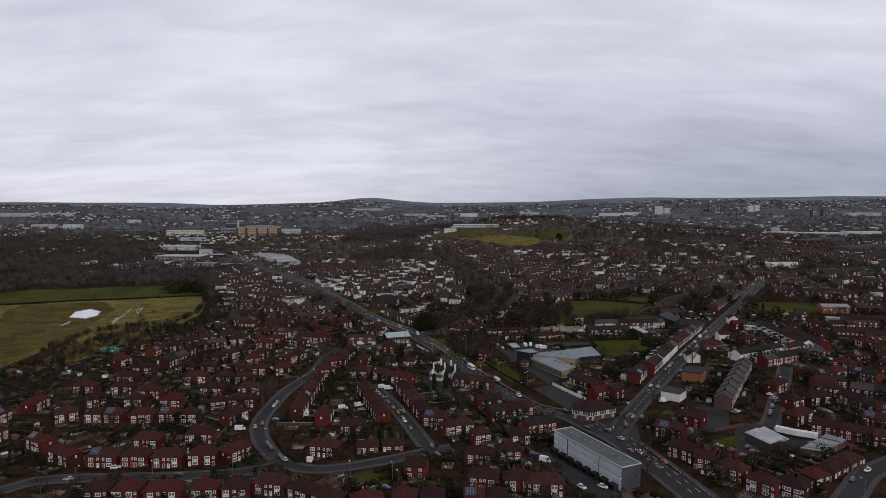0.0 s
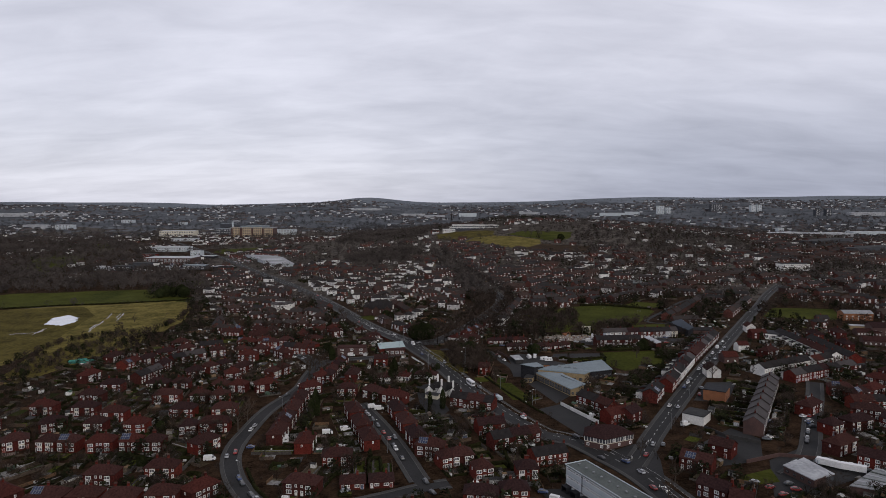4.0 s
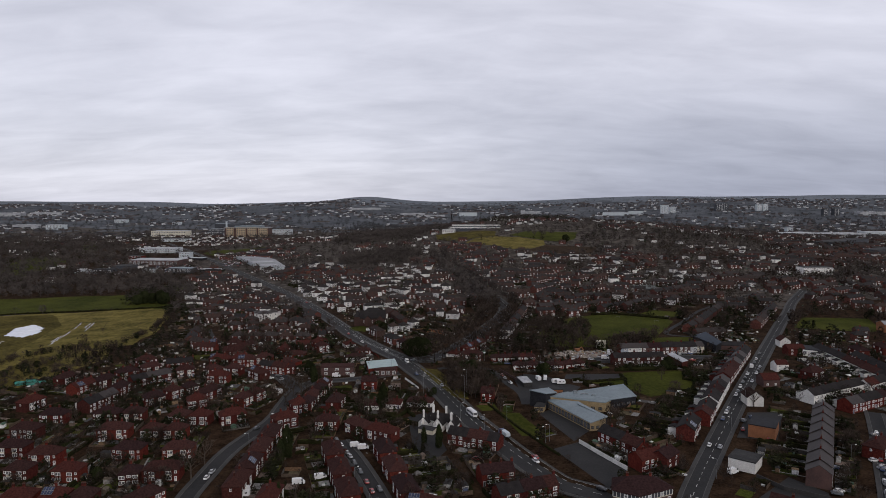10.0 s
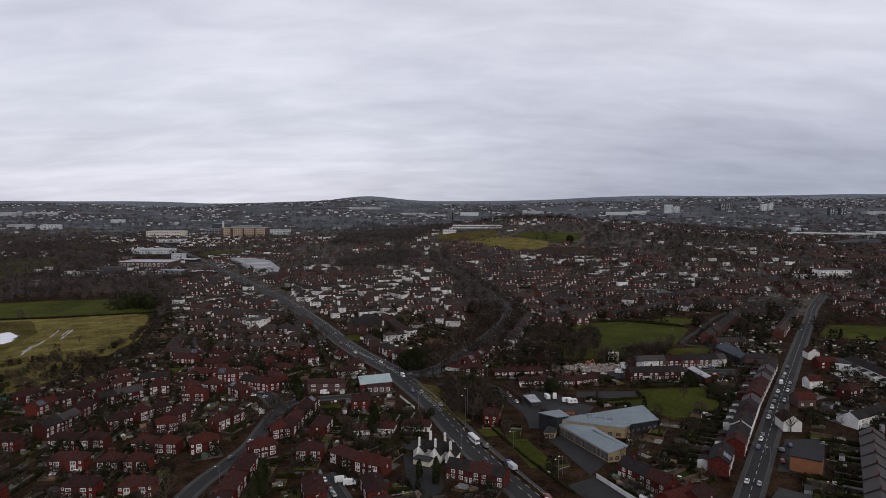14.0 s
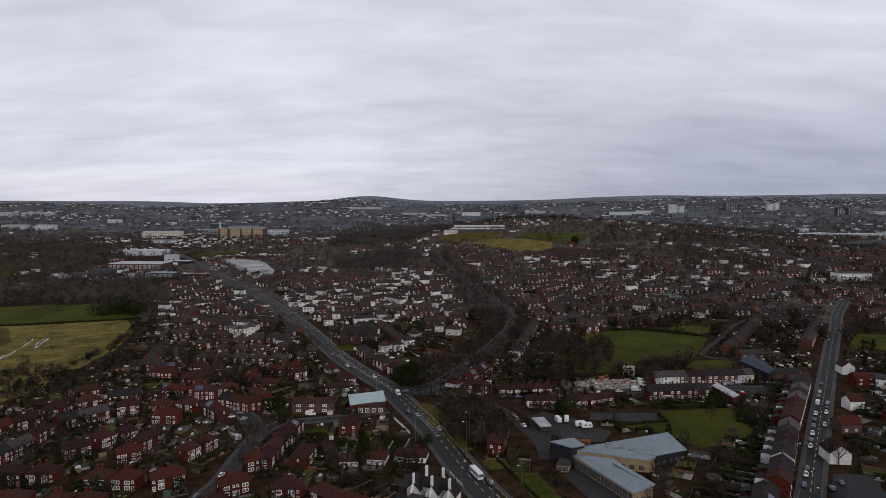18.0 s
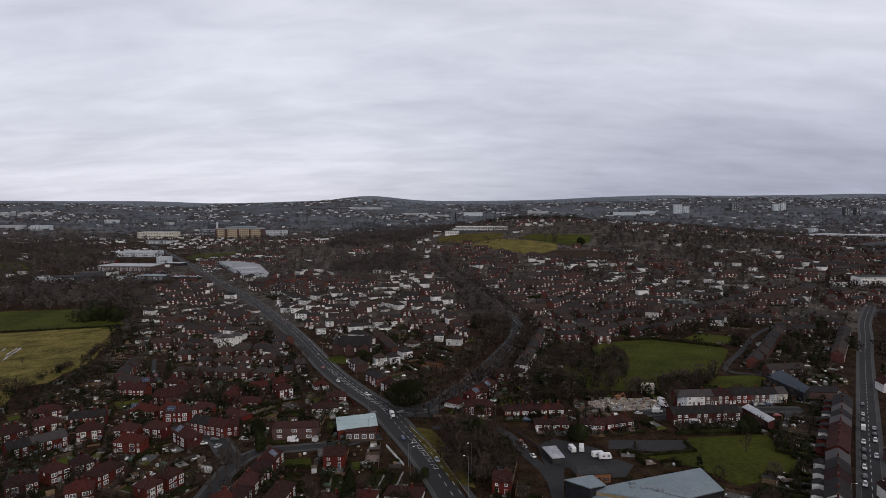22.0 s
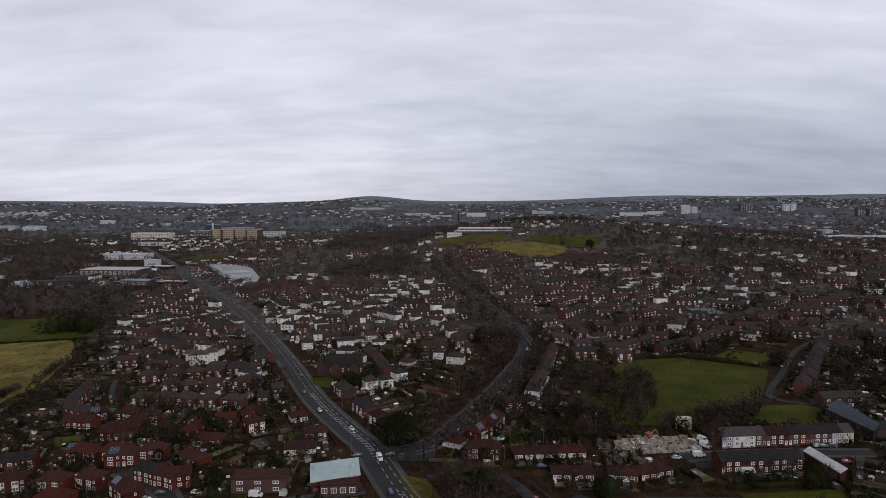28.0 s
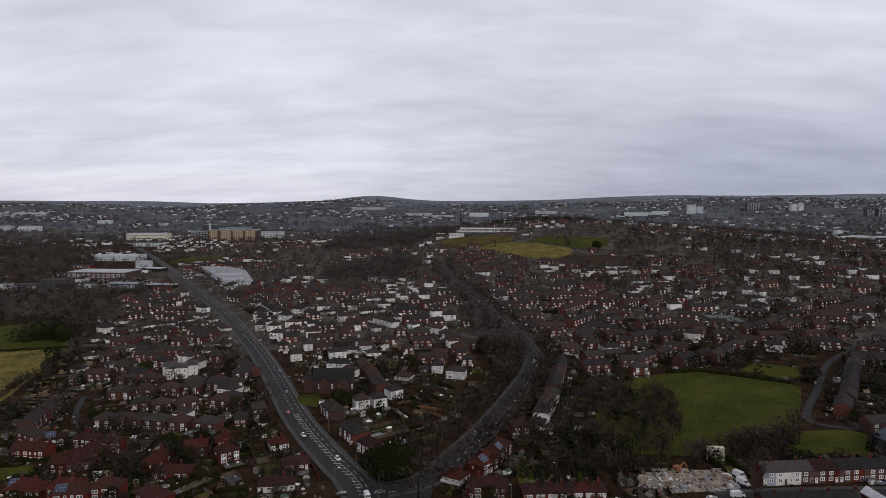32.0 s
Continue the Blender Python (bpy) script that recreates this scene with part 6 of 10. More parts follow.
def hill_school(ax, ay, bx, by, depth):
    """A long two-storey school: white bands over dark window strips."""
    L = math.dist((ax, ay), (bx, by))
    cx, cy = (ax + bx) / 2, (ay + by) / 2
    root = tagged(new("school_building"), "long white-banded two-storey school on the hill", "school")
    root.matrix_basis = pose(cx, cy, ground(cx, cy) + 1, 0, 0, math.degrees(math.atan2(by - ay, bx - ax)))
    g = Geo()
    g.box(-L / 2, L / 2, 0, depth, -4, 9.6)
    g.put("wall", ["slate_wall"], root)
    for z0, z1, d in ((2.9, 4.8, 0.5), (7.6, 9.9, 0.8)):
        b = Geo()
        b.box(-L / 2 - d, L / 2 + d, -d, depth + d, z0, z1)
        b.put("white_band", ["render"], root, "white fascia band")
    for k in range(22):
        q = Geo()
        x = -L / 2 + L * (k + 0.5) / 22
        q.box(x - 0.35, x + 0.35, -0.3, 0, 4.8, 7.6)
        q.put("mullion", ["render"], root)
    for k in range(14):
        fix("window", window_shape(3.2, 1.5), root, -L / 2 + L * (k + 0.5) / 14, 0, 0.9)
    for a in np.arange(-L / 2, L / 2 + 1, 3.5):
        for b in np.arange(0, depth, 3.5):
            mark(cx + a, cy + b, 2, 1)


def hospital(ax, ay, bx, by, depth, high):
    """The ochre hospital: four panelled fronts with brown recesses between them, a plant storey and a white flue."""
    L = bx - ax
    cx, cy = (ax + bx) / 2, (ay + by) / 2
    root = tagged(new("hospital"), "large ochre-panelled hospital block with brown recesses and a white flue", "hospital")
    root.matrix_basis = pose(cx, cy, ground(cx, cy))
    g = Geo()
    g.box(-L / 2, L / 2, 3, depth, -4, high - 2)
    g.put("wall", ["dark_brick"], root, "brown recessed wall")
    for k in range(4):
        w = L / 4 * (0.8 if k else 0.62)
        x = -L / 2 + L / 4 * (k + 0.5)
        f = Geo()
        f.box(x - w / 2, x + w / 2, 0, 6, -4, high - 1.5 * (k == 3))
        front = f.put("front", ["ochre"], root, "ochre panelled front")
        for row in range(5):
            for c in range(4):
                fix("window", window_shape(w / 4 * 0.6, 3.0, "slate_wall"), front, x - w / 2 + w * (c + 0.5) / 4, 0, 1.5 + row * high / 5)
    r = Geo()
    r.box(-L / 2 - 1, L / 2 + 1, 2, depth + 1, high - 2, high + 0.4)
    r.put("roof", ["store_roof"], root)
    t = Geo()
    t.box(-L * 0.3, L * 0.34, 14, depth - 8, high + 0.4, high + 5)
    t.put("plant_storey", ["zinc"], root, "grey metal plant storey")
    c = Geo()
    c.box(-L / 2 + 2, -L / 2 + 6, 8, 12, 0, high + 16)
    c.box(-L / 2 + 1.5, -L / 2 + 6.5, 7.5, 12.5, high + 16, high + 18)
    c.put("flue", ["panel"], root, "tall white flue")
    s = Geo()
    s.box(-L / 2 + 6, -L / 2 + 40, 20, depth, high + 0.4, high + 9)
    s.put("plant_room", ["slate_wall"], root)
    for a in np.arange(-L / 2, L / 2 + 1, 3.5):
        for b in np.arange(0, depth + 1, 3.5):
            mark(cx + a, cy + b, 2, 1)


def corner_inn(pts, E, rise):
    """The timbered inn on the road corner: dark walls with white studs under one hipped roof."""
    cx, cy = sum(p[0] for p in pts) / len(pts), sum(p[1] for p in pts) / len(pts)
    root = tagged(new("corner_inn"), "dark corner inn with white studs and a brown hipped roof", "inn")
    root.matrix_basis = pose(cx, cy, ground(cx, cy))
    loc = [(x - cx, y - cy) for x, y in pts]
    n = len(loc)
    g, r = Geo(), Geo()
    for k in range(n):
        (ax, ay), (bx, by) = loc[k], loc[(k + 1) % n]
        g.face([(ax, ay, -1.5), (bx, by, -1.5), (bx, by, 2.7), (ax, ay, 2.7)], 0)
        g.face([(ax, ay, 2.7), (bx, by, 2.7), (bx, by, E), (ax, ay, E)], 1)
    g.put("wall", ["dark_brick", "slate_wall"], root)
    out = [(x * 1.07, y * 1.07) for x, y in loc]
    ridge = [(-4.2, 1.2, E + rise), (4.6, 1.6, E + rise)]
    for k in range(n):
        a, b = out[k], out[(k + 1) % n]
        near = [min(ridge, key=lambda q: math.dist(q[:2], p)) for p in (a, b)]
        r.face([(*a, E), (*b, E), near[1], near[0]] if near[0] != near[1] else [(*a, E), (*b, E), near[0]])
        r.face([(*a, E - 0.2), (*b, E - 0.2), (*b, E), (*a, E)])
    r.put("roof", ["roof"], root)
    for k in range(3):
        (ax, ay), (bx, by) = loc[k], loc[(k + 1) % n]
        L = math.dist((ax, ay), (bx, by))
        turn = math.degrees(math.atan2(by - ay, bx - ax))
        m = max(3, round(L / 1.5))
        for i in range(m + 1):
            u = i / m
            t = Geo()
            t.box(-0.12, 0.12, -0.06, 0, 2.7, E - 0.25)
            fixed = t.put("stud", ["render"], root)
            fixed.matrix_local = pose(ax + (bx - ax) * u, ay + (by - ay) * u, 0, 0, 0, turn)
        t = Geo()
        t.box(0, L, -0.08, 0, 2.55, 2.85)
        t.put("beam", ["cream"], root).matrix_local = pose(ax, ay, 0, 0, 0, turn)
        for i in range(max(2, round(L / 3.4))):
            u = (i + 0.5) / max(2, round(L / 3.4))
            for z in (3.1,) if i % 2 else (0.7,):
                fix("window", window_shape(1.3, 1.4), root, ax + (bx - ax) * u, ay + (by - ay) * u, z, turn)
    for x in (-4.2, 4.6):
        fix("chimney", chimney_shape(), root, x, 1.4, E + rise)
    mark_area(pts, 1)
    mark(cx, cy, 6, 1)


def trailer(x, y, turn):
    """A parked white lorry trailer."""
    root = tagged(new("lorry_trailer"), "white box lorry trailer parked in the depot yard", "trailer", "depot trailers")
    root.matrix_basis = pose(x, y, ground(x, y) + 0.1, 0, 0, turn)
    g = Geo()
    g.box(-4.6, 4.6, -1.2, 1.2, 1.1, 3.6, 0, True)
    g.put("box", ["van"], root)
    g = Geo()
    g.box(-4.4, 4.4, -0.5, 0.5, 0.8, 1.1, 0, True)
    g.put("chassis", ["black"], root)
    for a in (-3.6, -2.5):
        for b in (-1.0, 1.0):
            wheel(root, a, b, 0.48)


def traffic_island(x, y, turn, length):
    """A kerbed refuge in the road with two short posts."""
    root = tagged(new("traffic_island"), "kerbed grey traffic island with short white posts", "traffic island")
    root.matrix_basis = pose(x, y, ground(x, y) + 0.12, 0, 0, turn)
    g = Geo()
    ring = [(length / 2 * math.copysign(abs(math.cos(t)) ** 0.6, math.cos(t)), 0.8 * math.sin(t)) for t in np.linspace(0, 2 * math.pi, 14, endpoint=False)]
    for k in range(14):
        a, b = ring[k], ring[(k + 1) % 14]
        g.face([(*a, -0.1), (*b, -0.1), (*b, 0.16), (*a, 0.16)], 0)
    g.face([(*a, 0.16) for a in ring], 1)
    g.put("kerb", ["kerb", "paving"], root)
    for a in (-length * 0.36, length * 0.36):
        g = Geo()
        g.box(a - 0.12, a + 0.12, -0.12, 0.12, 0.16, 1.15)
        g.put("post", ["upvc"], root)


def spire(x, y, high):
    """A distant church: square tower, tall tapering spire and a low nave."""
    root = tagged(new("church"), "distant dark stone church with a tall spire", "church")
    root.matrix_basis = pose(x, y, ground(x, y))
    g = Geo()
    g.box(-4, 4, -4, 4, -3, high * 0.42)
    g.put("tower", ["slate_wall"], root)
    g = Geo()
    ring = [(3.8 * math.cos(k * math.pi / 4 + 0.39), 3.8 * math.sin(k * math.pi / 4 + 0.39), high * 0.42) for k in range(8)]
    for k in range(8):
        g.face([ring[k], ring[(k + 1) % 8], (0, 0, high)])
    g.put("spire", ["slate_dark"], root)
    g = Geo()
    g.box(4, 30, -6, 6, -3, 10)
    g.gable(4, 30.4, -6.4, 6.4, 10, 8)
    g.put("nave", ["slate_dark"], root)


# the old pub: cream-washed ranges with tall stacks
def pub(x, y):
    gabled("pub_building", x + 4, y + 3, -20, 13, 6.5, 3.6, 3.2, "render", "slate_dark", "cream-washed old pub with tall chimney stacks", "pub", 4,
           ((-5.6, 0, 0.5, 10.2), (0.6, 1.8, 0.45, 9.4)))
    gabled("pub_gable", x + 2.2, y - 0.6, 70, 8.5, 5.0, 3.4, 3.6, "render", "slate_dark", "white gabled front range of the old pub", "pub", 0, ((-3.6, 0, 0.5, 10.0),))
    gabled("pub_gable", x + 8.6, y - 2.2, 70, 7.5, 4.6, 3.0, 3.2, "render", "slate_dark", "white gabled end of the old pub", "pub", 0, ((-3.0, 0, 0.55, 9.2),))
    gabled("pub_wing", x - 4.5, y + 5, 65, 9, 5.5, 2.8, 2.8, "render", "slate_dark", "low cream-washed side wing of the pub", "pub", 2, ((-4.0, 0, 0.4, 8.8),))
    gabled("pub_store", x - 4, y - 5, -25, 8, 5, 2.4, 0.3, "cream", "felt", "flat-roofed cream store beside the pub", "store building", 0)


def church(ax, ay, bx, by):
    cx, cy = (ax + bx) / 2, (ay + by) / 2
    turn = math.degrees(math.atan2(by - ay, bx - ax))
    L = math.dist((ax, ay), (bx, by))
    root = gabled("church", cx, cy, turn, L, 12, 6.5, 6.5, "church", "slate_dark", "sooty red brick church with a steep dark roof", "church")
    for k in range(6):
        x = -L / 2 + L * (k + 0.5) / 6
        b = Geo()
        b.box(x - 0.35, x + 0.35, -7.0, -6.0, -1, 5.6)
        b.put("buttress", ["church"], root)
        fix("window", window_shape(0.9, 2.6), root, x + L / 12, -6.0, 2.2)
    for x in (-L * 0.18, L * 0.3):
        t = Geo()
        t.box(x - 3, x + 3, -8.2, -6, -1, 6)
        t.face([(x - 3, -8.2, 6), (x + 3, -8.2, 6), (x, -8.2, 9.4)])
        t.put("transept", ["church"], root)
        r = Geo()
        r.v = [(x - 3.3, -8.4, 5.9), (x, -8.4, 9.5), (x + 3.3, -8.4, 5.9), (x - 3.3, -3, 5.9), (x, -1.0, 9.5), (x + 3.3, -3, 5.9)]
        r.f, r.m = [(0, 3, 4, 1), (1, 4, 5, 2)], [0, 0]
        r.put("transept_roof", ["slate_dark"], root)
    w = Geo()
    w.box(-L / 2 - 5, -L / 2, -6.5, 6.5, -1, 8)
    w.put("west_end", ["church"], root)
    wr = Geo()
    wr.hip(-L / 2 - 5.4, -L / 2 + 0.2, -6.9, 6.9, 8.1, 4.5, 2.4)
    wr.put("west_roof", ["slate_dark"], root)


def villa(ax, ay, bx, by):
    L = math.dist((ax, ay), (bx, by))
    turn = math.degrees(math.atan2(by - ay, bx - ax))
    cx, cy = (ax + bx) / 2, (ay + by) / 2
    root = tagged(new("villa"), "large white rendered villa with low hipped roofs", "house")
    root.matrix_basis = pose(cx, cy, ground(cx, cy), 0, 0, turn)
    for x0, x1, y0, y1, E in ((-L / 2 + 3, L / 2 - 6, 0, 12, 7.2), (-L / 2, -L / 2 + 7, 8, 18, 6.8), (L / 2 - 8, L / 2, 6, 17, 7.0)):
        g = Geo()
        g.box(x0, x1, y0, y1, -2, E)
        g.put("wall", ["render"], root)
        r = Geo()
        r.hip(x0 - 0.5, x1 + 0.5, y0 - 0.5, y1 + 0.5, E + 0.05, 2.2, min(x1 - x0, y1 - y0) / 2)
        r.put("roof", ["roof_grey"], root)
        n = max(2, round((x1 - x0) / 3.4))
        for k in range(n):
            for z in (0.9, 4.1):
                fix("window", window_shape(1.2, 1.9), root, x0 + (x1 - x0) * (k + 0.5) / n, y0, z)
    mark(cx, cy + 7, 13, 1)


def container(x, y, turn):
    root = tagged(new("site_cabin"), "two stacked cream site cabins beside the building plot", "cabin")
    root.matrix_basis = pose(x, y, ground(x, y), 0, 0, turn)
    for k in range(2):
        g = Geo()
        g.box(-3.6, 3.6, -1.4, 1.4, k * 2.8 + 0.1, k * 2.8 + 2.8, 0, True)
        c = g.put("cabin", ["cream"], root)
        for x0 in (-1.8, 1.4):
            fix("window", window_shape(1.1, 0.9), c, x0, -1.4, k * 2.8 + 1.2)
    s = Geo()
    for k in range(10):
        s.box(0.2 + k * 0.28, 0.5 + k * 0.28, -2.4, -1.45, k * 0.28, k * 0.28 + 0.1)
    s.put("stair", ["steel"], root, "outside steel stair")


def rooflight(x, y, z):
    """A small raised rooflight on the school."""
    root = tagged(new("rooflight"), "small dark rooflight on the school roof", "rooflight", "school rooflights")
    root.matrix_basis = pose(x, y, ground(x, y), 0, 0, 12)
    g = Geo()
    g.box(-1.1, 1.1, -0.5, 0.5, z - 1.2, z + 0.85, 0, True)
    g.put("upstand", ["zinc"], root)
    g = Geo()
    g.box(-0.95, 0.95, -0.4, 0.4, z + 0.86, z + 0.9, 0, True)
    g.put("pane", ["glass"], root)


BOLLARDS = []


def bollard(x, y):
    """A short white post at the roadside."""
    m = pose(x, y, ground(x, y) + 0.1)
    if BOLLARDS:
        copy_thing(BOLLARDS[0], m)
        return
    root = tagged(new("bollard"), "short white painted post beside the road", "bollard", "white roadside posts")
    g = Geo()
    g.box(-0.13, 0.13, -0.13, 0.13, -0.3, 1.0)
    g.put("post", ["upvc"], root)
    g = Geo()
    g.box(-0.15, 0.15, -0.15, 0.15, 0.75, 0.86)
    g.put("band", ["black"], root)
    root.matrix_basis = m
    BOLLARDS.append(root)


def goal(x, y, turn):
    """A small football goal on the park."""
    root = tagged(new("football_goal"), "white metal football goal on the park grass", "goal", "football goals")
    root.matrix_basis = pose(x, y, ground(x, y) + 0.08, 0, 0, turn)
    for nm, b in (("post", (-1.9, -1.82, -0.04, 0.04, -0.2, 1.8)), ("post", (1.82, 1.9, -0.04, 0.04, -0.2, 1.8)), ("crossbar", (-1.9, 1.9, -0.04, 0.04, 1.8, 1.88))):
        g = Geo()
        g.box(*b, 0, True)
        g.put(nm, ["steel"], root)


def plot(pts):
    """The building plot with low new walls."""
    drape("building_plot", pts, "rubble", 0.12, "bare building plot with rubble and low walls", "building site")
    r = random.Random(3)
    cx, cy = sum(p[0] for p in pts) / len(pts), sum(p[1] for p in pts) / len(pts)
    root = tagged(new("foundation_walls"), "low pale block walls rising on a building plot", "foundations")
    root.matrix_basis = pose(cx, cy, ground(cx, cy))
    for i in range(7):
        for j in range(3):
            x, y = -24 + i * 8, -9 + j * 7
            if not inside(cx + x + 3, cy + y + 2, pts):
                continue
            for a, b, c, d in ((0, 6.5, 0, 0.3), (0, 0.3, 0.3, 5), (6.2, 6.5, 0.3, 5), (0.3, 6.2, 4.7, 5)):
                g = Geo()
                g.box(x + a, x + b, y + c, y + d, 0, r.uniform(0.4, 1.5))
                g.put("low_wall", ["rubble"], root)
    for k in range(26):
        a = r.uniform(0, len(pts))
        i = int(a)
        (x0, y0), (x1, y1) = pts[i], pts[(i + 1) % len(pts)]
        u = a - i
        x, y = x0 + (x1 - x0) * u, y0 + (y1 - y0) * u
        x, y = x + (cx - x) * 0.08, y + (cy - y) * 0.08
        g = Geo()
        w = r.uniform(0.6, 1.3)
        g.box(-w, w, -0.5, 0.5, 0, r.uniform(0.5, 1.1))
        ob = g.put("pallet_stack", [r.choice(["timber", "rubble", "pale_roof", "orange"])])
        ob.matrix_basis = pose(x, y, ground(x, y) + 0.12, 0, 0, r.uniform(0, 180))
        tagged(ob, "stack of building materials on a pallet", "pallet", "stacks on the building plot")
    bits = {k: Geo() for k in ("rubble", "timber", "orange", "render", "pale_blue", "dark_brick")}
    for k in range(420):
        x, y = cx + r.uniform(-32, 32), cy + r.uniform(-18, 18)
        if not inside(x, y, pts):
            continue
        g = Geo()
        w, d = r.uniform(0.15, 1.3), r.uniform(0.12, 0.6)
        g.box(-w, w, -d, d, 0, r.uniform(0.15, 0.9))
        bits[r.choice(("rubble", "rubble", "timber", "orange", "render", "render", "pale_blue", "dark_brick"))].moved(g, pose(x, y, ground(x, y) + 0.12, 0, 0, r.choice((8, 98)) + r.uniform(-12, 12)))
    for k, g in bits.items():
        tagged(g.put("site_debris", [k]), "scattered blocks, boards and sheeting on the plot", "debris", kind="stuff")
    ex = tagged(new("excavator"), "orange tracked excavator on the building plot", "excavator")
    ex.matrix_basis = pose(cx + 2, cy + 9, ground(cx, cy) + 0.15, 0, 0, 30)
    for nm, bx, mt in (("track", (-1.6, 1.6, -1.3, -0.7, 0, 0.8), "tyre"), ("track", (-1.6, 1.6, 0.7, 1.3, 0, 0.8), "tyre"), ("cab", (-1.5, 1.3, -1.2, 1.2, 0.85, 2.6), "orange")):
        g = Geo()
        g.box(*bx)
        g.put(nm, [mt], ex)
    g = Geo()
    g.v = [(1.2, -0.2, 2.2), (1.2, 0.2, 2.2), (1.2, 0.2, 1.6), (1.2, -0.2, 1.6), (4.2, -0.2, 3.6), (4.2, 0.2, 3.6), (4.0, 0.2, 3.1), (4.0, -0.2, 3.1), (6.0, -0.2, 0.9), (6.0, 0.2, 0.9), (5.6, 0.2, 0.9), (5.6, -0.2, 0.9)]
    g.f = [(0, 1, 5, 4), (1, 2, 6, 5), (2, 3, 7, 6), (3, 0, 4, 7), (4, 5, 9, 8), (5, 6, 10, 9), (6, 7, 11, 10), (7, 4, 8, 11), (8, 9, 10, 11)]
    g.m = [0] * 9
    g.put("boom", ["orange"], ex)

def boundary(name, pts, w, h, key, label, category):
    """A wall or close fence along a line, one panel to each length."""
    root = tagged(new(name), label, category)
    root.matrix_basis = pose(*pts[0], ground(*pts[0]))
    for k in range(len(pts) - 1):
        (x0, y0), (x1, y1) = pts[k], pts[k + 1]
        L = math.dist((x0, y0), (x1, y1))
        turn = math.degrees(math.atan2(y1 - y0, x1 - x0))
        n = max(1, round(L / 3))
        for i in range(n):
            x, y = x0 + (x1 - x0) * i / n, y0 + (y1 - y0) * i / n
            g = Geo()
            g.box(0.02, L / n - 0.02, -w / 2, w / 2, -0.3, h)
            ob = g.put("panel", [key], root)
            ob.matrix_local = pose(x - pts[0][0], y - pts[0][1], ground(x, y) - ground(*pts[0]), 0, 0, turn)


office(50.8, 289.2, 70.4, 247.8, 9.6, 9.6)
hull("school_wing", [(58.9, 441.4), (75.5, 404.3), (83.4, 405.9), (75.1, 429.3)], [4.6, 4.2, 6.4, 6.6], "timber", "zinc", "modern school wing, pale timber walls, sloping grey metal roof", "school", 0.5, strips=[(0, 15, 0.5, 2.9, 2.3), (1, 3, 0.8, 1.5, 1.6)])
hull("school_hall", [(59.4, 439.9), (88.9, 430.8), (92.4, 431.4), (72.2, 442.7)], [6.2, 5.4, 6.8, 7.6], "timber", "zinc", "central school range under a long grey metal roof", "school", 0.5, strips=[(0, 8, 1.0, 1.6, 2.0)])
hull("school_gym", [(72.7, 445), (93.4, 434.4), (109, 442), (105.1, 453.8)], [6.2, 5.6, 5.0, 8.2], "black", "zinc", "dark-clad school sports hall with a broad grey roof", "school", 0.5, strips=[(1, 5, 1.0, 1.6, 2.2)])
hull("school_tower", [(51.6, 444.1), (59.2, 437.7), (65.3, 440.9), (62.1, 447.7)], [8.6, 8.6, 8.2, 8.8], "black", "zinc", "black-clad corner of the school with a flat grey roof", "school", 0.5, strips=[])
hull("school_entrance", [(52.3, 432.9), (57.3, 432.6), (59.4, 438.5), (55, 440)], [3.2, 3.2, 3.2, 3.2], "timber", "felt", "low timber-clad school entrance", "school", 0.5, strips=[(0, 2, 0.6, 1.6, 2.0)])
hull("school_clerestory", [(73.9, 425.5), (83.2, 406), (84.6, 407.8), (75.4, 427.6)], [6.6, 6.2, 6.2, 6.6], "black", "zinc", "dark raised clerestory strip along the school roof", "school", 0.5, strips=[])
rooflight(75.5, 440.2, 6.9)
rooflight(79.1, 439.2, 6.7)
rooflight(81.2, 439.1, 6.7)
rooflight(84.8, 438.2, 6.5)
rooflight(76.1, 443.3, 7.1)
hull("nursery", [(60.3, 466.6), (59.5, 458.5), (72.4, 459.9), (73.5, 467.3)], [4.0, 4.0, 4.0, 4.0], "orange", "felt", "small orange brick block with a flat roof beside the school", "school block", 0.5, strips=[(1, 4, 0.8, 1.3, 1.8)])
hull("storage_unit", [(49.8, 489.8), (52.2, 477.8), (57.4, 479.1), (55.8, 491.1)], [3.0, 3.0, 3.0, 3.0], "felt", "pale_roof", "pale grey steel storage unit in the yard", "container", 0.5, strips=[])
hull("shop", [(-47.7, 526.2), (-44.3, 510.2), (-26.5, 517.3), (-29.4, 532.2)], [5.6, 5.0, 5.0, 5.8], "brick", "teal", "single-storey brick shop with a pale teal sheet roof", "shop", 0.5, strips=[(1, 5, 0.6, 2.0, 2.6)])
block("corner_shop", -40.5, 507.9, -26.4, 509.0, 6, 4.4, "dark_brick", "roof", "dark brick shop front with dormers below the teal roof", "shop", 1, 4)
corner_inn([(67.6, 331.6), (75.9, 326.4), (90.6, 333.4), (87.5, 342.5), (70.5, 342)], 5.2, 3.4)
traffic_island(84.2, 315.2, 55, 5.5)
traffic_island(88.6, 286.0, 104, 7)
traffic_island(97.2, 333.2, 58, 5)
pub(0.2, 412.7)
church(-72.5, 688.2, -49.1, 688.8)
villa(-177.5, 715.1, -157.1, 722.2)
gabled("chapel", -151.0, 575.0, 35, 13, 7.5, 4.2, 4.8, "dark_brick", "roof", "small old brick chapel with a steep gable", "chapel", 2)
strip_gardens(-248.4, 640.6, -216.0, 640.6, 51.2, 15)
goal(167.7, 696.8, 20)
goal(196.1, 672.6, 20)
gabled("house", 171.7, 440.4, 84, 10, 8.5, 4.6, 3.4, "render", "roof", "white gabled house end beside the high street", "house", 2)
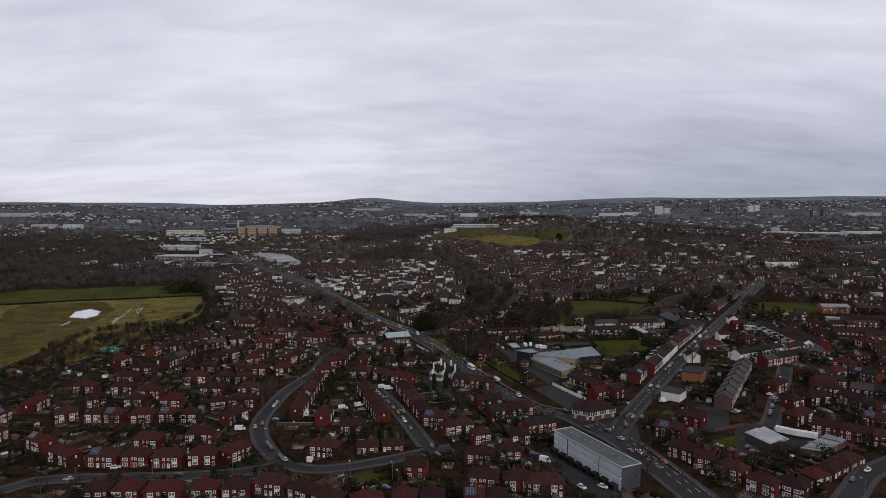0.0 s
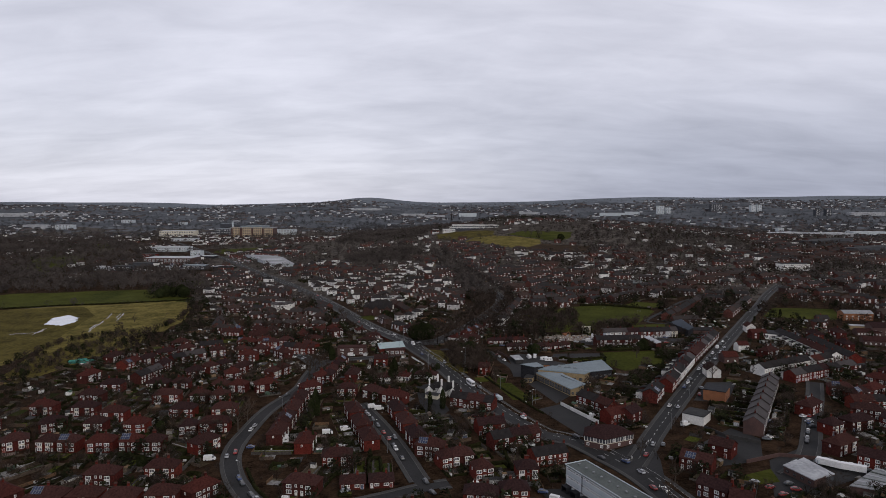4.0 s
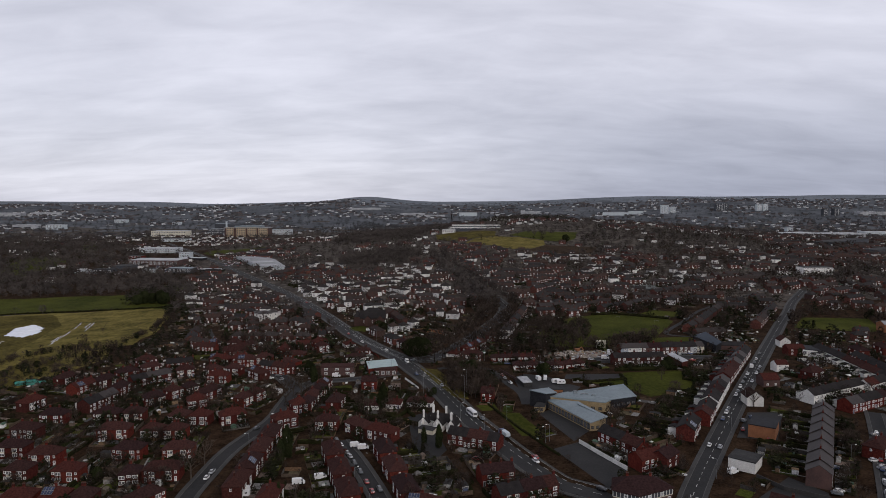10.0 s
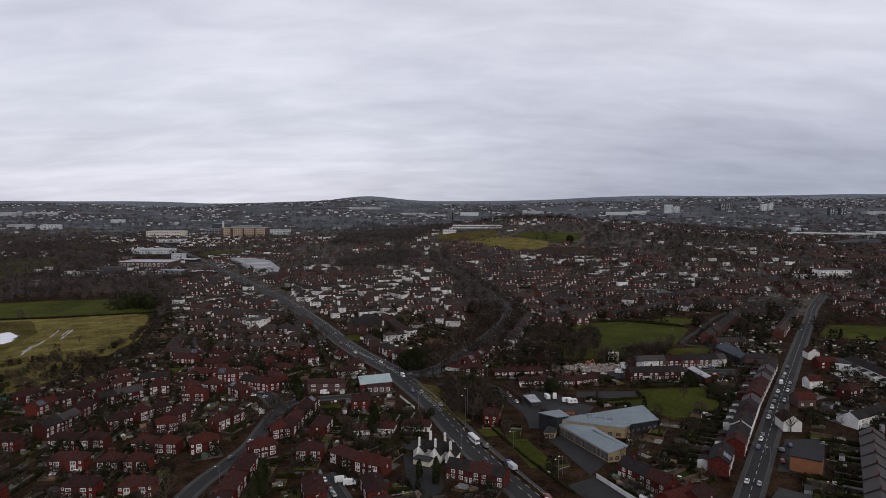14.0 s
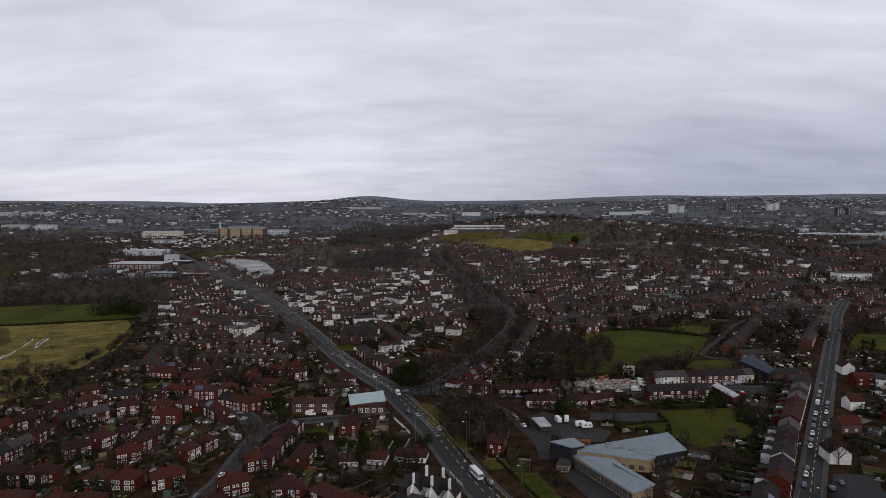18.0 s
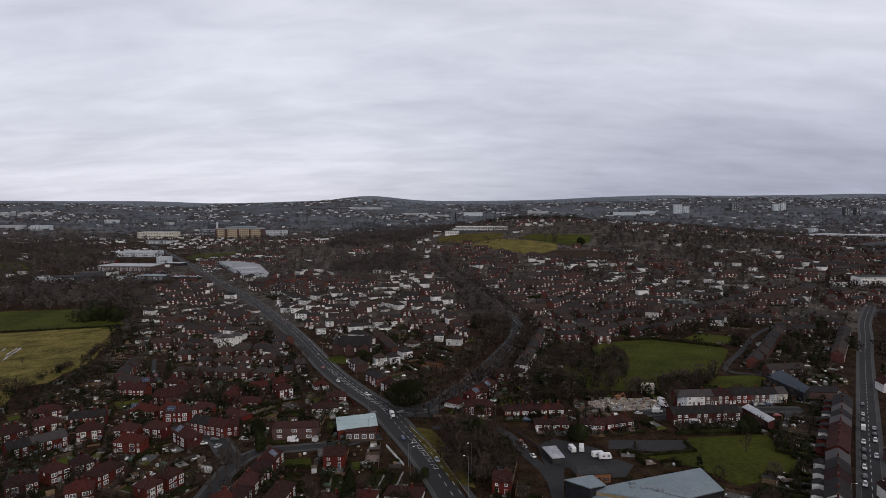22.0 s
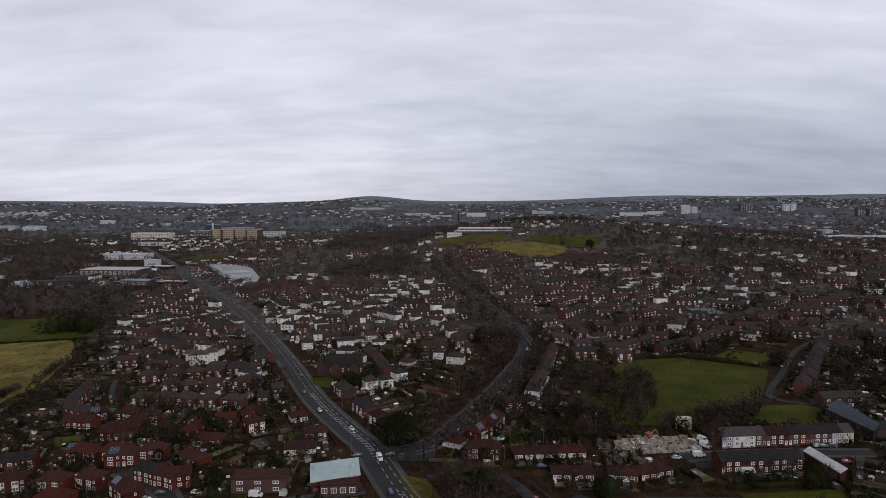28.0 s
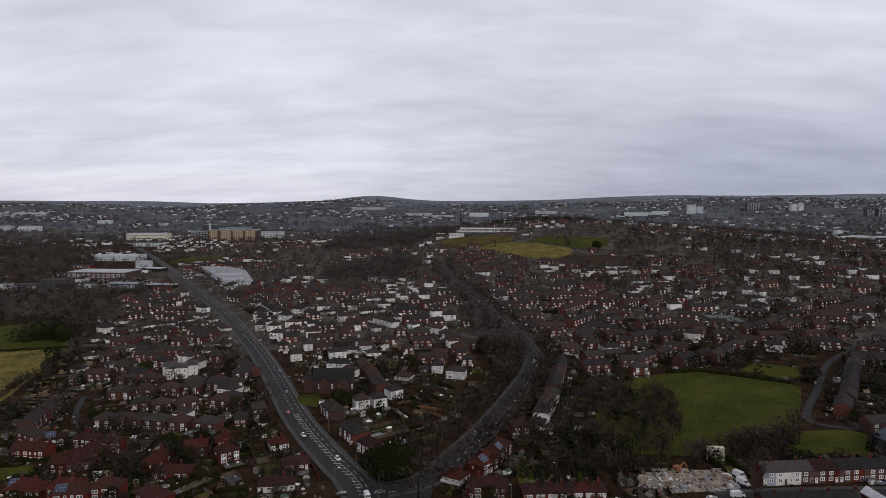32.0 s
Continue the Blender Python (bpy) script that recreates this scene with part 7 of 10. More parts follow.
gabled("house", 197.4, 474.7, 5, 10, 8, 4.2, 3.2, "dark_brick", "roof", "brown brick gabled hall beside the high street", "house", 2)
gabled("house", 221.2, 507.3, 5, 8, 7, 4.8, 2.4, "render", "roof", "small white house behind the high street", "house", 2)
gabled("house", 260.7, 578.5, 84, 9, 7.5, 4.8, 3, "render", "roof", "white gabled house beside the high street", "house", 2)
gabled("house", 254.5, 552.1, 0, 12, 8, 4.8, 2.8, "brick", "roof", "red brick house behind the high street", "house", 2)
block("hall", 256.8, 549.5, 277.9, 535.7, 15, 4.6, "render", "black", "white-walled hall under a black flat roof", "hall", 1, 4)
bollard(8.3, 433.6)
bollard(8.9, 432.1)
bollard(9.5, 430.6)
bollard(10.1, 429.2)
bollard(10.7, 427.7)
bollard(11.2, 426.3)
bollard(11.8, 424.9)
bollard(12.4, 423.5)
bollard(12.9, 422.1)
container(122.5, 576, -8)
plot([(87.1, 561.4), (98.3, 564.3), (121.6, 562.6), (121.4, 548.1), (91.7, 544.1), (81.3, 546.3)])
hull("workshop", [(158.2, 534.5), (160.4, 513), (165.6, 517.4), (163.4, 539.5)], [4.6, 4.6, 4.6, 4.6], "brick", "pale_roof", "red brick workshop with a white sheet roof", "workshop", 0.5, strips=[(0, 5, 1.0, 1.2, 1.6)])
hull("chapel_hall", [(196.4, 588.1), (200.3, 555), (207, 561.7), (210.1, 597.6)], [6.0, 6.0, 7.0, 7.0], "black", "zinc_dark", "large hall with a dark grey metal roof", "hall", 0.5, strips=[(0, 6, 1.0, 1.5, 2.0)])
hull("hall_annexe", [(204.1, 561.8), (221.1, 559.9), (227.1, 568.9), (211.1, 568.8)], [4.5, 4.5, 5.5, 5.5], "dark_brick", "slate_dark", "low brick annexe beside the grey-roofed hall", "hall", 0.5, strips=[])
block("garage_block", 147.4, 393.4, 157.1, 387.1, 14, 5.9, "orange", "black", "orange brick garage block with a black flat roof", "garage", 0, 0)
block("workshop", 123.4, 360.1, 131.6, 353.3, 11, 4.6, "render", "felt", "white-walled workshop with a dark flat roof", "workshop", 0, 0)
hull("depot_shed", [(143.1, 299.3), (147.6, 285.3), (154.5, 288.9), (150.8, 303.8)], [3.4, 3.4, 3.9, 3.9], "dark_brick", "pale_roof", "low depot shed with dark walls, pale corrugated roof", "shed", 0.4, strips=[(0, 4, 1.0, 1.1, 1.5)])
hull("depot_shed", [(150.8, 303.8), (154.5, 288.9), (159.1, 291.3), (156.0, 307.3)], [3.0, 3.0, 3.2, 3.2], "slate_wall", "pale_roof", "lower pale-roofed bay of the depot shed", "shed", 0.4, strips=[])
hull("depot_shed", [(158.4, 279.8), (166.2, 276.2), (184.6, 289.3), (179.4, 296.0)], [3.4, 3.4, 3.4, 3.4], "dark_brick", "store_roof", "low depot with weathered pale roofing", "shed", 0.4, strips=[])
for k_ in range(6):
    u_ = (k_ + 0.5) / 6
    boundary("roof_rib", [(158.4 + 21.0 * u_, 279.8 + 16.2 * u_), (166.2 + 18.4 * u_, 276.2 + 13.1 * u_)], 0.9, 3.62, "pale_roof" if k_ % 2 else "flat_roof", "pale raised rib on the depot roof", "roofing")
boundary("wall", [(132.5, 309.5), (150.0, 316.0), (168.0, 310.0)], 0.25, 1.7, "dark_brick", "dark brick wall behind the depot yard", "wall")
for x_, y_, t_, w_, d_, e_, r_, words_ in ((372, 566, -12, 34, 15, 7.0, 3.4, "two-storey red brick school range with a low tiled roof"), (340, 531, -20, 26, 13, 3.6, 2.6, "low red brick school range with a brown roof"), (362, 512, -18, 40, 14, 4.2, 3.0, "long low school range with a brown roof"), (352, 566, -12, 18, 10, 3.4, 2.2, "low school wing with a brown roof")):
    gabled("school_building", x_, y_, t_, w_, d_, e_, r_, "dark_brick", "roof", words_, "school", 8)
gabled("hall", 384, 632, -4, 26, 12, 6.5, 2.4, "orange", "store_roof", "orange brick hall with a pale grey sheet roof", "hall", 5)
block("terrace_stand", 352, 588, 378, 580, 7, 3.2, "timber", "pale_roof", "long pale roofed shelter beside the school yard", "shelter", 0, 0)
hull("superstore", [(-299.5, 1167.2), (-254.2, 1159.4), (-309, 1297.1), (-350.7, 1346.6), (-399.6, 1356.7)], [4.5, 4.5, 4.5, 4.5, 4.5], "panel", "store_roof", "long low superstore with a pale grey roof", "store", 0.5, strips=[])
for k_ in range(5):
    gabled("store_bay", -296 - k_ * 10.5, 1190 + k_ * 28, 18, 36, 24, 4.6, 1.8, "panel", "pale_roof" if k_ in (0, 2) else "store_roof", "pale sheeted bay of the superstore roof", "store", 0)
block("far_building", -648.2, 1483.1, -570.1, 1481.8, 40, 9.6, "panel", "pale_roof", "long white factory range", "building", 2, 14)
block("far_building", -551.8, 1236.9, -463.2, 1232.1, 45, 10.6, "dark_brick", "pale_roof", "factory with a pale sheet roof", "building", 1, 12)
block("far_building", -498.6, 1327.7, -452.5, 1321.7, 20, 5.0, "black", "pale_roof", "low dark works building with pale roof", "building", 0, 0)
block("far_building", -519.3, 1376.4, -497.0, 1374.2, 15, 10.6, "panel", "pale_roof", "white windowed works tower beside the road", "building", 3, 4)
block("far_building", -544.9, 1164.9, -513.5, 1164.8, 25, 9.1, "slate_wall", "felt", "grey vaulted steel works shed", "building", 0, 0)
block("far_building", -486.5, 1148.9, -467.4, 1147.7, 14, 6.9, "panel", "felt", "pale flat-roofed works block", "building", 1, 3)
block("far_building", -394.5, 1152.5, -358.9, 1144.9, 16, 4.2, "black", "pale_roof", "low dark works shed with white edge", "building", 0, 0)
block("far_building", -444.8, 1145.6, -403.8, 1139.9, 18, 7.6, "slate_wall", "zinc", "grey steel works shed beside the road", "building", 1, 5)
block("far_building", -557.3, 1130.3, -527.4, 1130.9, 18, 8.0, "slate_wall", "felt", "grey steel works shed with flat roof", "building", 1, 4)
block("far_building", -592.9, 1138.2, -572.3, 1139.3, 18, 4.5, "panel", "pale_roof", "low white works shed", "building", 0, 0)
block("far_building", -597.8, 1331.3, -571.8, 1331.3, 16, 8.4, "brick", "felt", "two-storey red brick works office", "building", 2, 5)
block("far_building", -879.6, 2058.9, -774.7, 2059.1, 45, 17.3, "cream", "pale_roof", "pale cream hospital range", "building", 2, 14)
block("far_building", -752.6, 1837.7, -681.4, 1838.0, 25, 9.0, "panel", "felt", "white two-storey clinic range", "building", 2, 8)
block("far_building", -712.4, 2079.2, -661.6, 2078.7, 40, 21.9, "slate_wall", "zinc", "grey three-storey hospital side wing", "building", 3, 6)
hospital(-657.2, 2058.5, -524.0, 2056.7, 45, 28.0)
block("far_building", -830.6, 2470.4, -782.5, 2465.2, 25, 14.3, "slate_wall", "zinc", "grey hospital plant block", "building", 0, 0)
block("far_building", -548.3, 2137.7, -474.9, 2137.3, 30, 16.9, "panel", "zinc", "pale three-storey hospital side wing", "building", 3, 8)
block("far_building", 493.0, 967.5, 532.8, 968.9, 20, 9.5, "render", "felt", "white three-storey block on the slope", "building", 3, 12)
block("far_building", 459.7, 961.5, 473.1, 961.5, 14, 5.6, "render", "roof", "white house on the slope", "building", 2, 4)
block("far_building", 238.6, 865.0, 263.3, 863.9, 30, 1.6, "slate_wall", "flat_roof", "long low glasshouse-like grey roofs", "building", 0, 0)
hill_school(26, 1596, 136, 1590, 16)
block("school_hall", 3, 1588, 33, 1588, 14, 8, "render", "pale_roof", "low white hall at the end of the hill school", "school", 1, 6)
block("school_building", 130, 1810, 168, 1806, 14, 7, "render", "pale_roof", "low pale building among the hilltop trees", "building", 1, 8)
spire(38, 2560, 58)
block("distant_building", 1010.0, 3086.2, 1042.7, 3079.5, 30, 39.6, "panel", "pale_roof", "pale tower block in the distant town", "building", 10, 3)
block("distant_building", 1060.7, 3109.0, 1083.5, 3104.5, 40, 28.6, "panel", "pale_roof", "pale tower block in the distant town", "building", 7, 3)
block("distant_building", 1299.0, 3169.4, 1352.2, 3164.9, 30, 35.8, "slate_wall", "felt", "grey tower block in the distant town", "building", 9, 5)
block("distant_building", 1488.2, 3161.1, 1513.1, 3161.5, 20, 30.5, "panel", "pale_roof", "pale tower block in the distant town", "building", 9, 2)
block("distant_building", 1518.7, 3161.6, 1541.0, 3162.2, 20, 33.6, "panel", "pale_roof", "pale tower block in the distant town", "building", 9, 2)
block("distant_building", 1678.0, 2946.9, 1699.2, 2948.1, 20, 29.6, "slate_wall", "felt", "grey tower block in the distant town", "building", 9, 2)
block("distant_building", 1725.8, 2949.7, 1752.4, 2951.2, 20, 29.8, "slate_wall", "felt", "grey tower block in the distant town", "building", 9, 2)
block("distant_building", 862.5, 3086.8, 925.1, 3071.8, 40, 14.0, "panel", "pale_roof", "pale warehouse in the distant town", "building", 0, 0)
block("distant_building", 733.0, 3050.6, 845.2, 3024.5, 50, 13.7, "panel", "pale_roof", "pale warehouse in the distant town", "building", 0, 0)
block("distant_building", 884.0, 1789.2, 1013.5, 1854.6, 40, 8.7, "pale_roof", "pale_roof", "pale depot in the distant town", "building", 0, 0)
block("distant_building", 1094.6, 1972.0, 1241.1, 1986.0, 60, 9.8, "pale_roof", "pale_roof", "pale depot in the distant town", "building", 0, 0)
block("distant_building", 815.8, 1445.7, 974.7, 1569.5, 40, 8.7, "slate_wall", "felt", "grey depot in the distant town", "building", 0, 0)
block("distant_building", 1293.0, 2069.5, 1402.9, 2071.8, 40, 12.8, "panel", "pale_roof", "white depot in the distant town", "building", 0, 0)
block("distant_building", 1136.6, 2223.6, 1155.9, 2223.5, 20, 15.2, "panel", "pale_roof", "white block in the distant town", "building", 4, 2)
block("distant_building", 1842.7, 2955.9, 2001.1, 2961.7, 40, 15.2, "pale_roof", "pale_roof", "pale warehouse in the distant town", "building", 0, 0)
block("distant_building", 806.2, 1288.4, 941.4, 1373.8, 30, 7.9, "slate_wall", "felt", "grey depot in the distant town", "building", 0, 0)
block("distant_building", -2099.0, 3074.3, -1946.7, 3087.4, 60, 16.2, "pale_roof", "pale_roof", "pale warehouse in the distant town", "building", 0, 0)
block("distant_building", -1940.0, 3164.6, -1818.6, 3193.3, 40, 12.9, "pale_roof", "pale_roof", "pale warehouse in the distant town", "building", 0, 0)
block("distant_building", -1548.2, 2435.3, -1462.0, 2433.2, 30, 15.1, "pale_roof", "pale_roof", "pale warehouse in the distant town", "building", 0, 0)
block("distant_building", -1407.5, 2401.5, -1347.2, 2398.7, 30, 17.0, "panel", "pale_roof", "white block in the distant town", "building", 4, 5)
block("distant_building", -1330.7, 2731.4, -1281.9, 2728.8, 25, 13.2, "panel", "pale_roof", "white block in the distant town", "building", 3, 4)
block("distant_building", -184.3, 3064.7, -78.2, 3088.9, 40, 10.7, "pale_roof", "pale_roof", "pale warehouse in the distant town", "building", 0, 0)
block("distant_building", -75.6, 2985.6, 15.5, 2997.3, 40, 10.4, "pale_roof", "pale_roof", "pale warehouse in the distant town", "building", 0, 0)
block("distant_building", 82.7, 3071.1, 163.2, 3075.8, 40, 16.1, "panel", "pale_roof", "pale warehouse in the distant town", "building", 0, 0)
block("distant_building", -453.4, 3275.4, -307.7, 3397.4, 60, 8.6, "pale_roof", "pale_roof", "pale warehouse in the distant town", "building", 0, 0)
block("distant_building", 379.4, 3206.1, 475.9, 3198.0, 40, 11.3, "pale_roof", "pale_roof", "pale warehouse in the distant town", "building", 0, 0)
block("distant_building", 278.5, 2881.9, 353.6, 2880.4, 30, 7.6, "pale_roof", "pale_roof", "pale warehouse in the distant town", "building", 0, 0)
block("distant_building", -1050.7, 2626.0, -1020.5, 2625.0, 20, 9.9, "panel", "pale_roof", "white block in the distant town", "building", 2, 4)
boundary("fence", [(67.1, 390), (74.5, 373.4), (81, 359.6)], 0.12, 2.0, "render", "white close-boarded fence beside the car park", "fence")
boundary("fence", [(-9.6, 643.7), (1.7, 638.7), (5.6, 632.4)], 0.1, 1.8, "orange", "new orange-brown wooden garden fence", "fence")
boundary("fence", [(-8.5, 651), (6, 643.8)], 0.1, 1.8, "orange", "new orange-brown wooden garden fence", "fence")
boundary("wall", [(130.6, 350.1), (136.1, 338.8), (148.6, 329.6)], 0.25, 1.8, "paving", "grey block wall round the garage yard", "wall")
boundary("wall", [(107.7, 263.1), (112.4, 258.6)], 0.25, 1.6, "render", "white rendered boundary wall beside the road", "wall")
boundary("wall", [(-56.8, 589.1), (-45.9, 567.7), (-42.8, 559.4)], 0.25, 1.2, "brick", "low red brick wall beside the main road", "wall")
boundary("wall", [(-23.6, 556.3), (-16, 552.5), (-10.6, 554.3)], 0.25, 1.0, "paving", "low stone wall under the evergreens", "wall")
boundary("fence", [(-32.3, 415.8), (-26.2, 421.7), (-23.1, 425.8)], 0.1, 1.6, "fence", "weathered wooden garden fence", "fence")
boundary("wall", [(41.3, 516.8), (49.1, 494.8), (52, 483.7)], 0.2, 1.5, "dark_brick", "dark brick wall along the lane", "wall")
boundary("wall", [(-20.5, 501.2), (-11, 479.5)], 0.2, 1.2, "render", "pale low wall beside the main road", "wall")


# ---- trees ----
def rod(v, f, a, b, ra, rb, sides=3):
    """A tapering stick between two points."""
    d = (b - a).normalized()
    u = d.orthogonal().normalized()
    w = d.cross(u)
    n = len(v)
    for p, r in ((a, ra), (b, rb)):
        for k in range(sides):
            t = 2 * math.pi * k / sides
            v.append(tuple(p + u * (math.cos(t) * r) + w * (math.sin(t) * r)))
    for k in range(sides):
        f.append((n + k, n + (k + 1) % sides, n + sides + (k + 1) % sides, n + sides + k))


def bare_tree(seed, high, spread, slivers=7):
    """Trunk and limbs, then branches and fine twigs, as two sets of vertices and faces."""
    r = random.Random(seed)
    tv, tf, cv, cf = [], [], [], []
    top = Vector((r.uniform(-0.4, 0.4), r.uniform(-0.4, 0.4), high * 0.55))
    base = Vector((0, 0, -0.4))
    fork = base.lerp(top, 0.5)
    rad = high * 0.02 + 0.06
    rod(tv, tf, base, fork, rad * 1.3, rad, 6)
    rod(tv, tf, fork, top, rad, rad * 0.55, 5)
    ends = []
    for k in range(8):
        t = k * 2.4 + r.uniform(-0.4, 0.4)
        start = fork.lerp(top, k / 8)
        tilt = 0.95 - 0.07 * k + r.uniform(-0.15, 0.15)
        d = Vector((math.cos(t) * math.sin(tilt), math.sin(t) * math.sin(tilt), math.cos(tilt)))
        end = start + d * high * r.uniform(0.3, 0.42) * (spread if k < 6 else 1)
        rod(tv, tf, start, end, rad * 0.5, rad * 0.2, 4)
        for j in range(4):
            s2 = start.lerp(end, 0.35 + 0.2 * j)
            d2 = (d + Vector((r.uniform(-0.8, 0.8), r.uniform(-0.8, 0.8), r.uniform(-0.1, 0.7)))).normalized()
            e2 = s2 + d2 * high * r.uniform(0.13, 0.22)
            rod(cv, cf, s2, e2, rad * 0.2, rad * 0.08)
            for i in range(3):
                s3 = s2.lerp(e2, 0.4 + 0.28 * i)
                d3 = (d2 + Vector((r.uniform(-0.9, 0.9), r.uniform(-0.9, 0.9), r.uniform(-0.2, 0.7)))).normalized()
                e3 = s3 + d3 * high * r.uniform(0.07, 0.13)
                rod(cv, cf, s3, e3, rad * 0.08, rad * 0.03)
                for q in range(slivers):
                    s4 = s3.lerp(e3, r.random())
                    d4 = (d3 + Vector((r.uniform(-1, 1), r.uniform(-1, 1), r.uniform(-0.4, 0.9)))).normalized()
                    e4 = s4 + d4 * high * r.uniform(0.05, 0.10)
                    o = d4.orthogonal().normalized() * (0.012 + high * 0.0035)
                    n = len(cv)
                    cv.extend((tuple(s4 - o), tuple(s4 + o), tuple(e4)))
                    cf.append((n, n + 1, n + 2))
    return tv, tf, cv, cf


def leafy(seed, high, wide, shape, count):
    """An evergreen crown of many small leaf sprays; shape: 'column', 'cone' or 'round'."""
    r = random.Random(seed)
    v, f = [], []
    for _ in range(count):
        u = r.random() ** 0.8
        t = r.uniform(0, 2 * math.pi)
        if shape == "column":
            rr = wide * (0.75 + 0.25 * math.sin(u * 3.0)) * (1 - u ** 5)
        elif shape == "cone":
            rr = wide * (1 - u) + 0.15
        else:
            rr = wide * math.sqrt(max(1 - (2 * u - 1) ** 2, 0.02))
        rr *= 1 + 0.22 * math.sin(3 * t + seed) * math.sin(7 * u + seed)
        rr *= r.uniform(0.72, 1.05)
        p = Vector((math.cos(t) * rr, math.sin(t) * rr, 0.3 + u * high))
        out = Vector((math.cos(t), math.sin(t), r.uniform(-0.2, 0.9))).normalized()
        s = (0.018 * high + 0.16) * r.uniform(0.7, 1.4)
        a = out.orthogonal().normalized()
        b = out.cross(a)
        c, d = math.cos(t * 5), math.sin(t * 5)
        a, b = (a * c + b * d) * s, (b * c - a * d) * s
        n = len(v)
        v.extend((tuple(p - a - b * 0.4), tuple(p + a - b * 0.3), tuple(p + b + out * s * 0.5)))
        f.append((n, n + 1, n + 2))
        v.extend((tuple(p - a * 0.7 + b * 0.6), tuple(p + out * s * 0.7 - b * 0.3), tuple(p + a * 0.8 + b * 0.2)))
        f.append((n + 3, n + 4, n + 5))
    return v, f


TREES = {}


def tree(kind, x, y, high, r):
    """Plant one tree: bare, column, cone, round, bush or scrub."""
    v = r.randrange(4 if kind == "bare" else 3)
    key = (kind, v)
    s = high / {"bare": 10.0, "column": 10.0, "cone": 10.0, "round": 10.0, "bush": 3.0, "scrub": 4.0}[kind]
    m = pose(x, y, ground(x, y) - 0.1, 0, 0, r.uniform(0, 360)) @ Matrix.Diagonal((s * r.uniform(0.85, 1.15), s * r.uniform(0.85, 1.15), s, 1))
    if key not in TREES:
        if kind == "bare":
            tv, tf, cv, cf = bare_tree(11 + v, 10.0, 1.0 + 0.12 * v)
            root = tagged(new("tree"), "bare winter tree with a fine brown twiggy crown", "tree", "garden and street trees")
            mesh_ob("trunk", tv, tf, "bark", root)
            mesh_ob("crown", cv, cf, "twig", root)
        elif kind == "scrub":
            cv, cf = [], []
            tv, tf = [], []
            for k in range(5):
                a, b, c, d = bare_tree(40 + v * 7 + k, 4.0, 1.1, 2)
                o = np.array((math.cos(k * 1.3) * 1.2, math.sin(k * 1.3) * 1.2, -0.6))
                n, q = len(tv), len(cv)
                tv += [tuple(np.array(p) + o) for p in a]
                tf += [tuple(n + i for i in g) for g in b]
                cv += [tuple(np.array(p) + o) for p in c]
                cf += [tuple(q + i for i in g) for g in d]
                if k == 1:
                    break
            root = tagged(new("shrub"), "bare brown winter thicket", "shrub", "thickets")
            mesh_ob("stem", tv, tf, "bark", root)
            mesh_ob("twig_crown", cv, cf, "twig", root)
        else:
            spec = {"column": (10, 1.5, 900), "cone": (10, 2.3, 900), "round": (9.6, 4.4, 1900), "bush": (2.4, 1.5, 260)}[kind]
            vv, ff = leafy(3 + v, spec[0], spec[1], kind if kind != "bush" else "round", spec[2])
            if kind == "bush":
                root = tagged(new("shrub"), "rounded dark evergreen garden shrub", "shrub", "garden shrubs")
                mesh_ob("foliage", vv, ff, "ever", root)
            else:
                words = {"column": "tall narrow dark green cypress", "cone": "dark green conifer with a pointed crown", "round": "broad dark evergreen tree with dense foliage"}
                root = tagged(new("tree"), words[kind], "tree", "garden and street trees")
                tv, tf = [], []
                rod(tv, tf, Vector((0, 0, -0.4)), Vector((0, 0, 6.0)), 0.28, 0.12, 6)
                mesh_ob("trunk", tv, tf, "bark", root)
                mesh_ob("crown", vv, ff, "ever", root)
        root.matrix_basis = m
        TREES[key] = root
    else:
        o = copy_thing(TREES[key], Matrix())
        o.matrix_basis = m
    TREES["count"] = TREES.get("count", 0) + 1


class Wood:
    """Many trees joined: small copies of a few crowns."""

    def __init__(self):
        self.v, self.f, self.n = [], [], 0

    def add(self, proto, x, y, z, s, sz, t):
        pv, pf = proto
        c, d = math.cos(t), math.sin(t)
        a = np.empty_like(pv)
        a[:, 0] = x + s * (pv[:, 0] * c - pv[:, 1] * d)
        a[:, 1] = y + s * (pv[:, 0] * d + pv[:, 1] * c)
        a[:, 2] = z + sz * pv[:, 2]
        self.v.append(a)
        self.f.append(pf + self.n)
        self.n += len(pv)

    def put(self, name, mat_key, label, category):
        if not self.v:
            return
        v, f = np.concatenate(self.v), np.concatenate(self.f)
        me = bpy.data.meshes.new(name)
        me.vertices.add(len(v))
        me.vertices.foreach_set("co", v.astype(np.float32).ravel())
        me.loops.add(f.size)
        me.loops.foreach_set("vertex_index", f.astype(np.int32).ravel())
        me.polygons.add(len(f))
        me.polygons.foreach_set("loop_start", np.arange(0, f.size, 3, dtype=np.int32))
        me.update(calc_edges=True)
        me.materials.append(MAT[mat_key])
        tagged(new(name, me), label, category, kind="stuff")


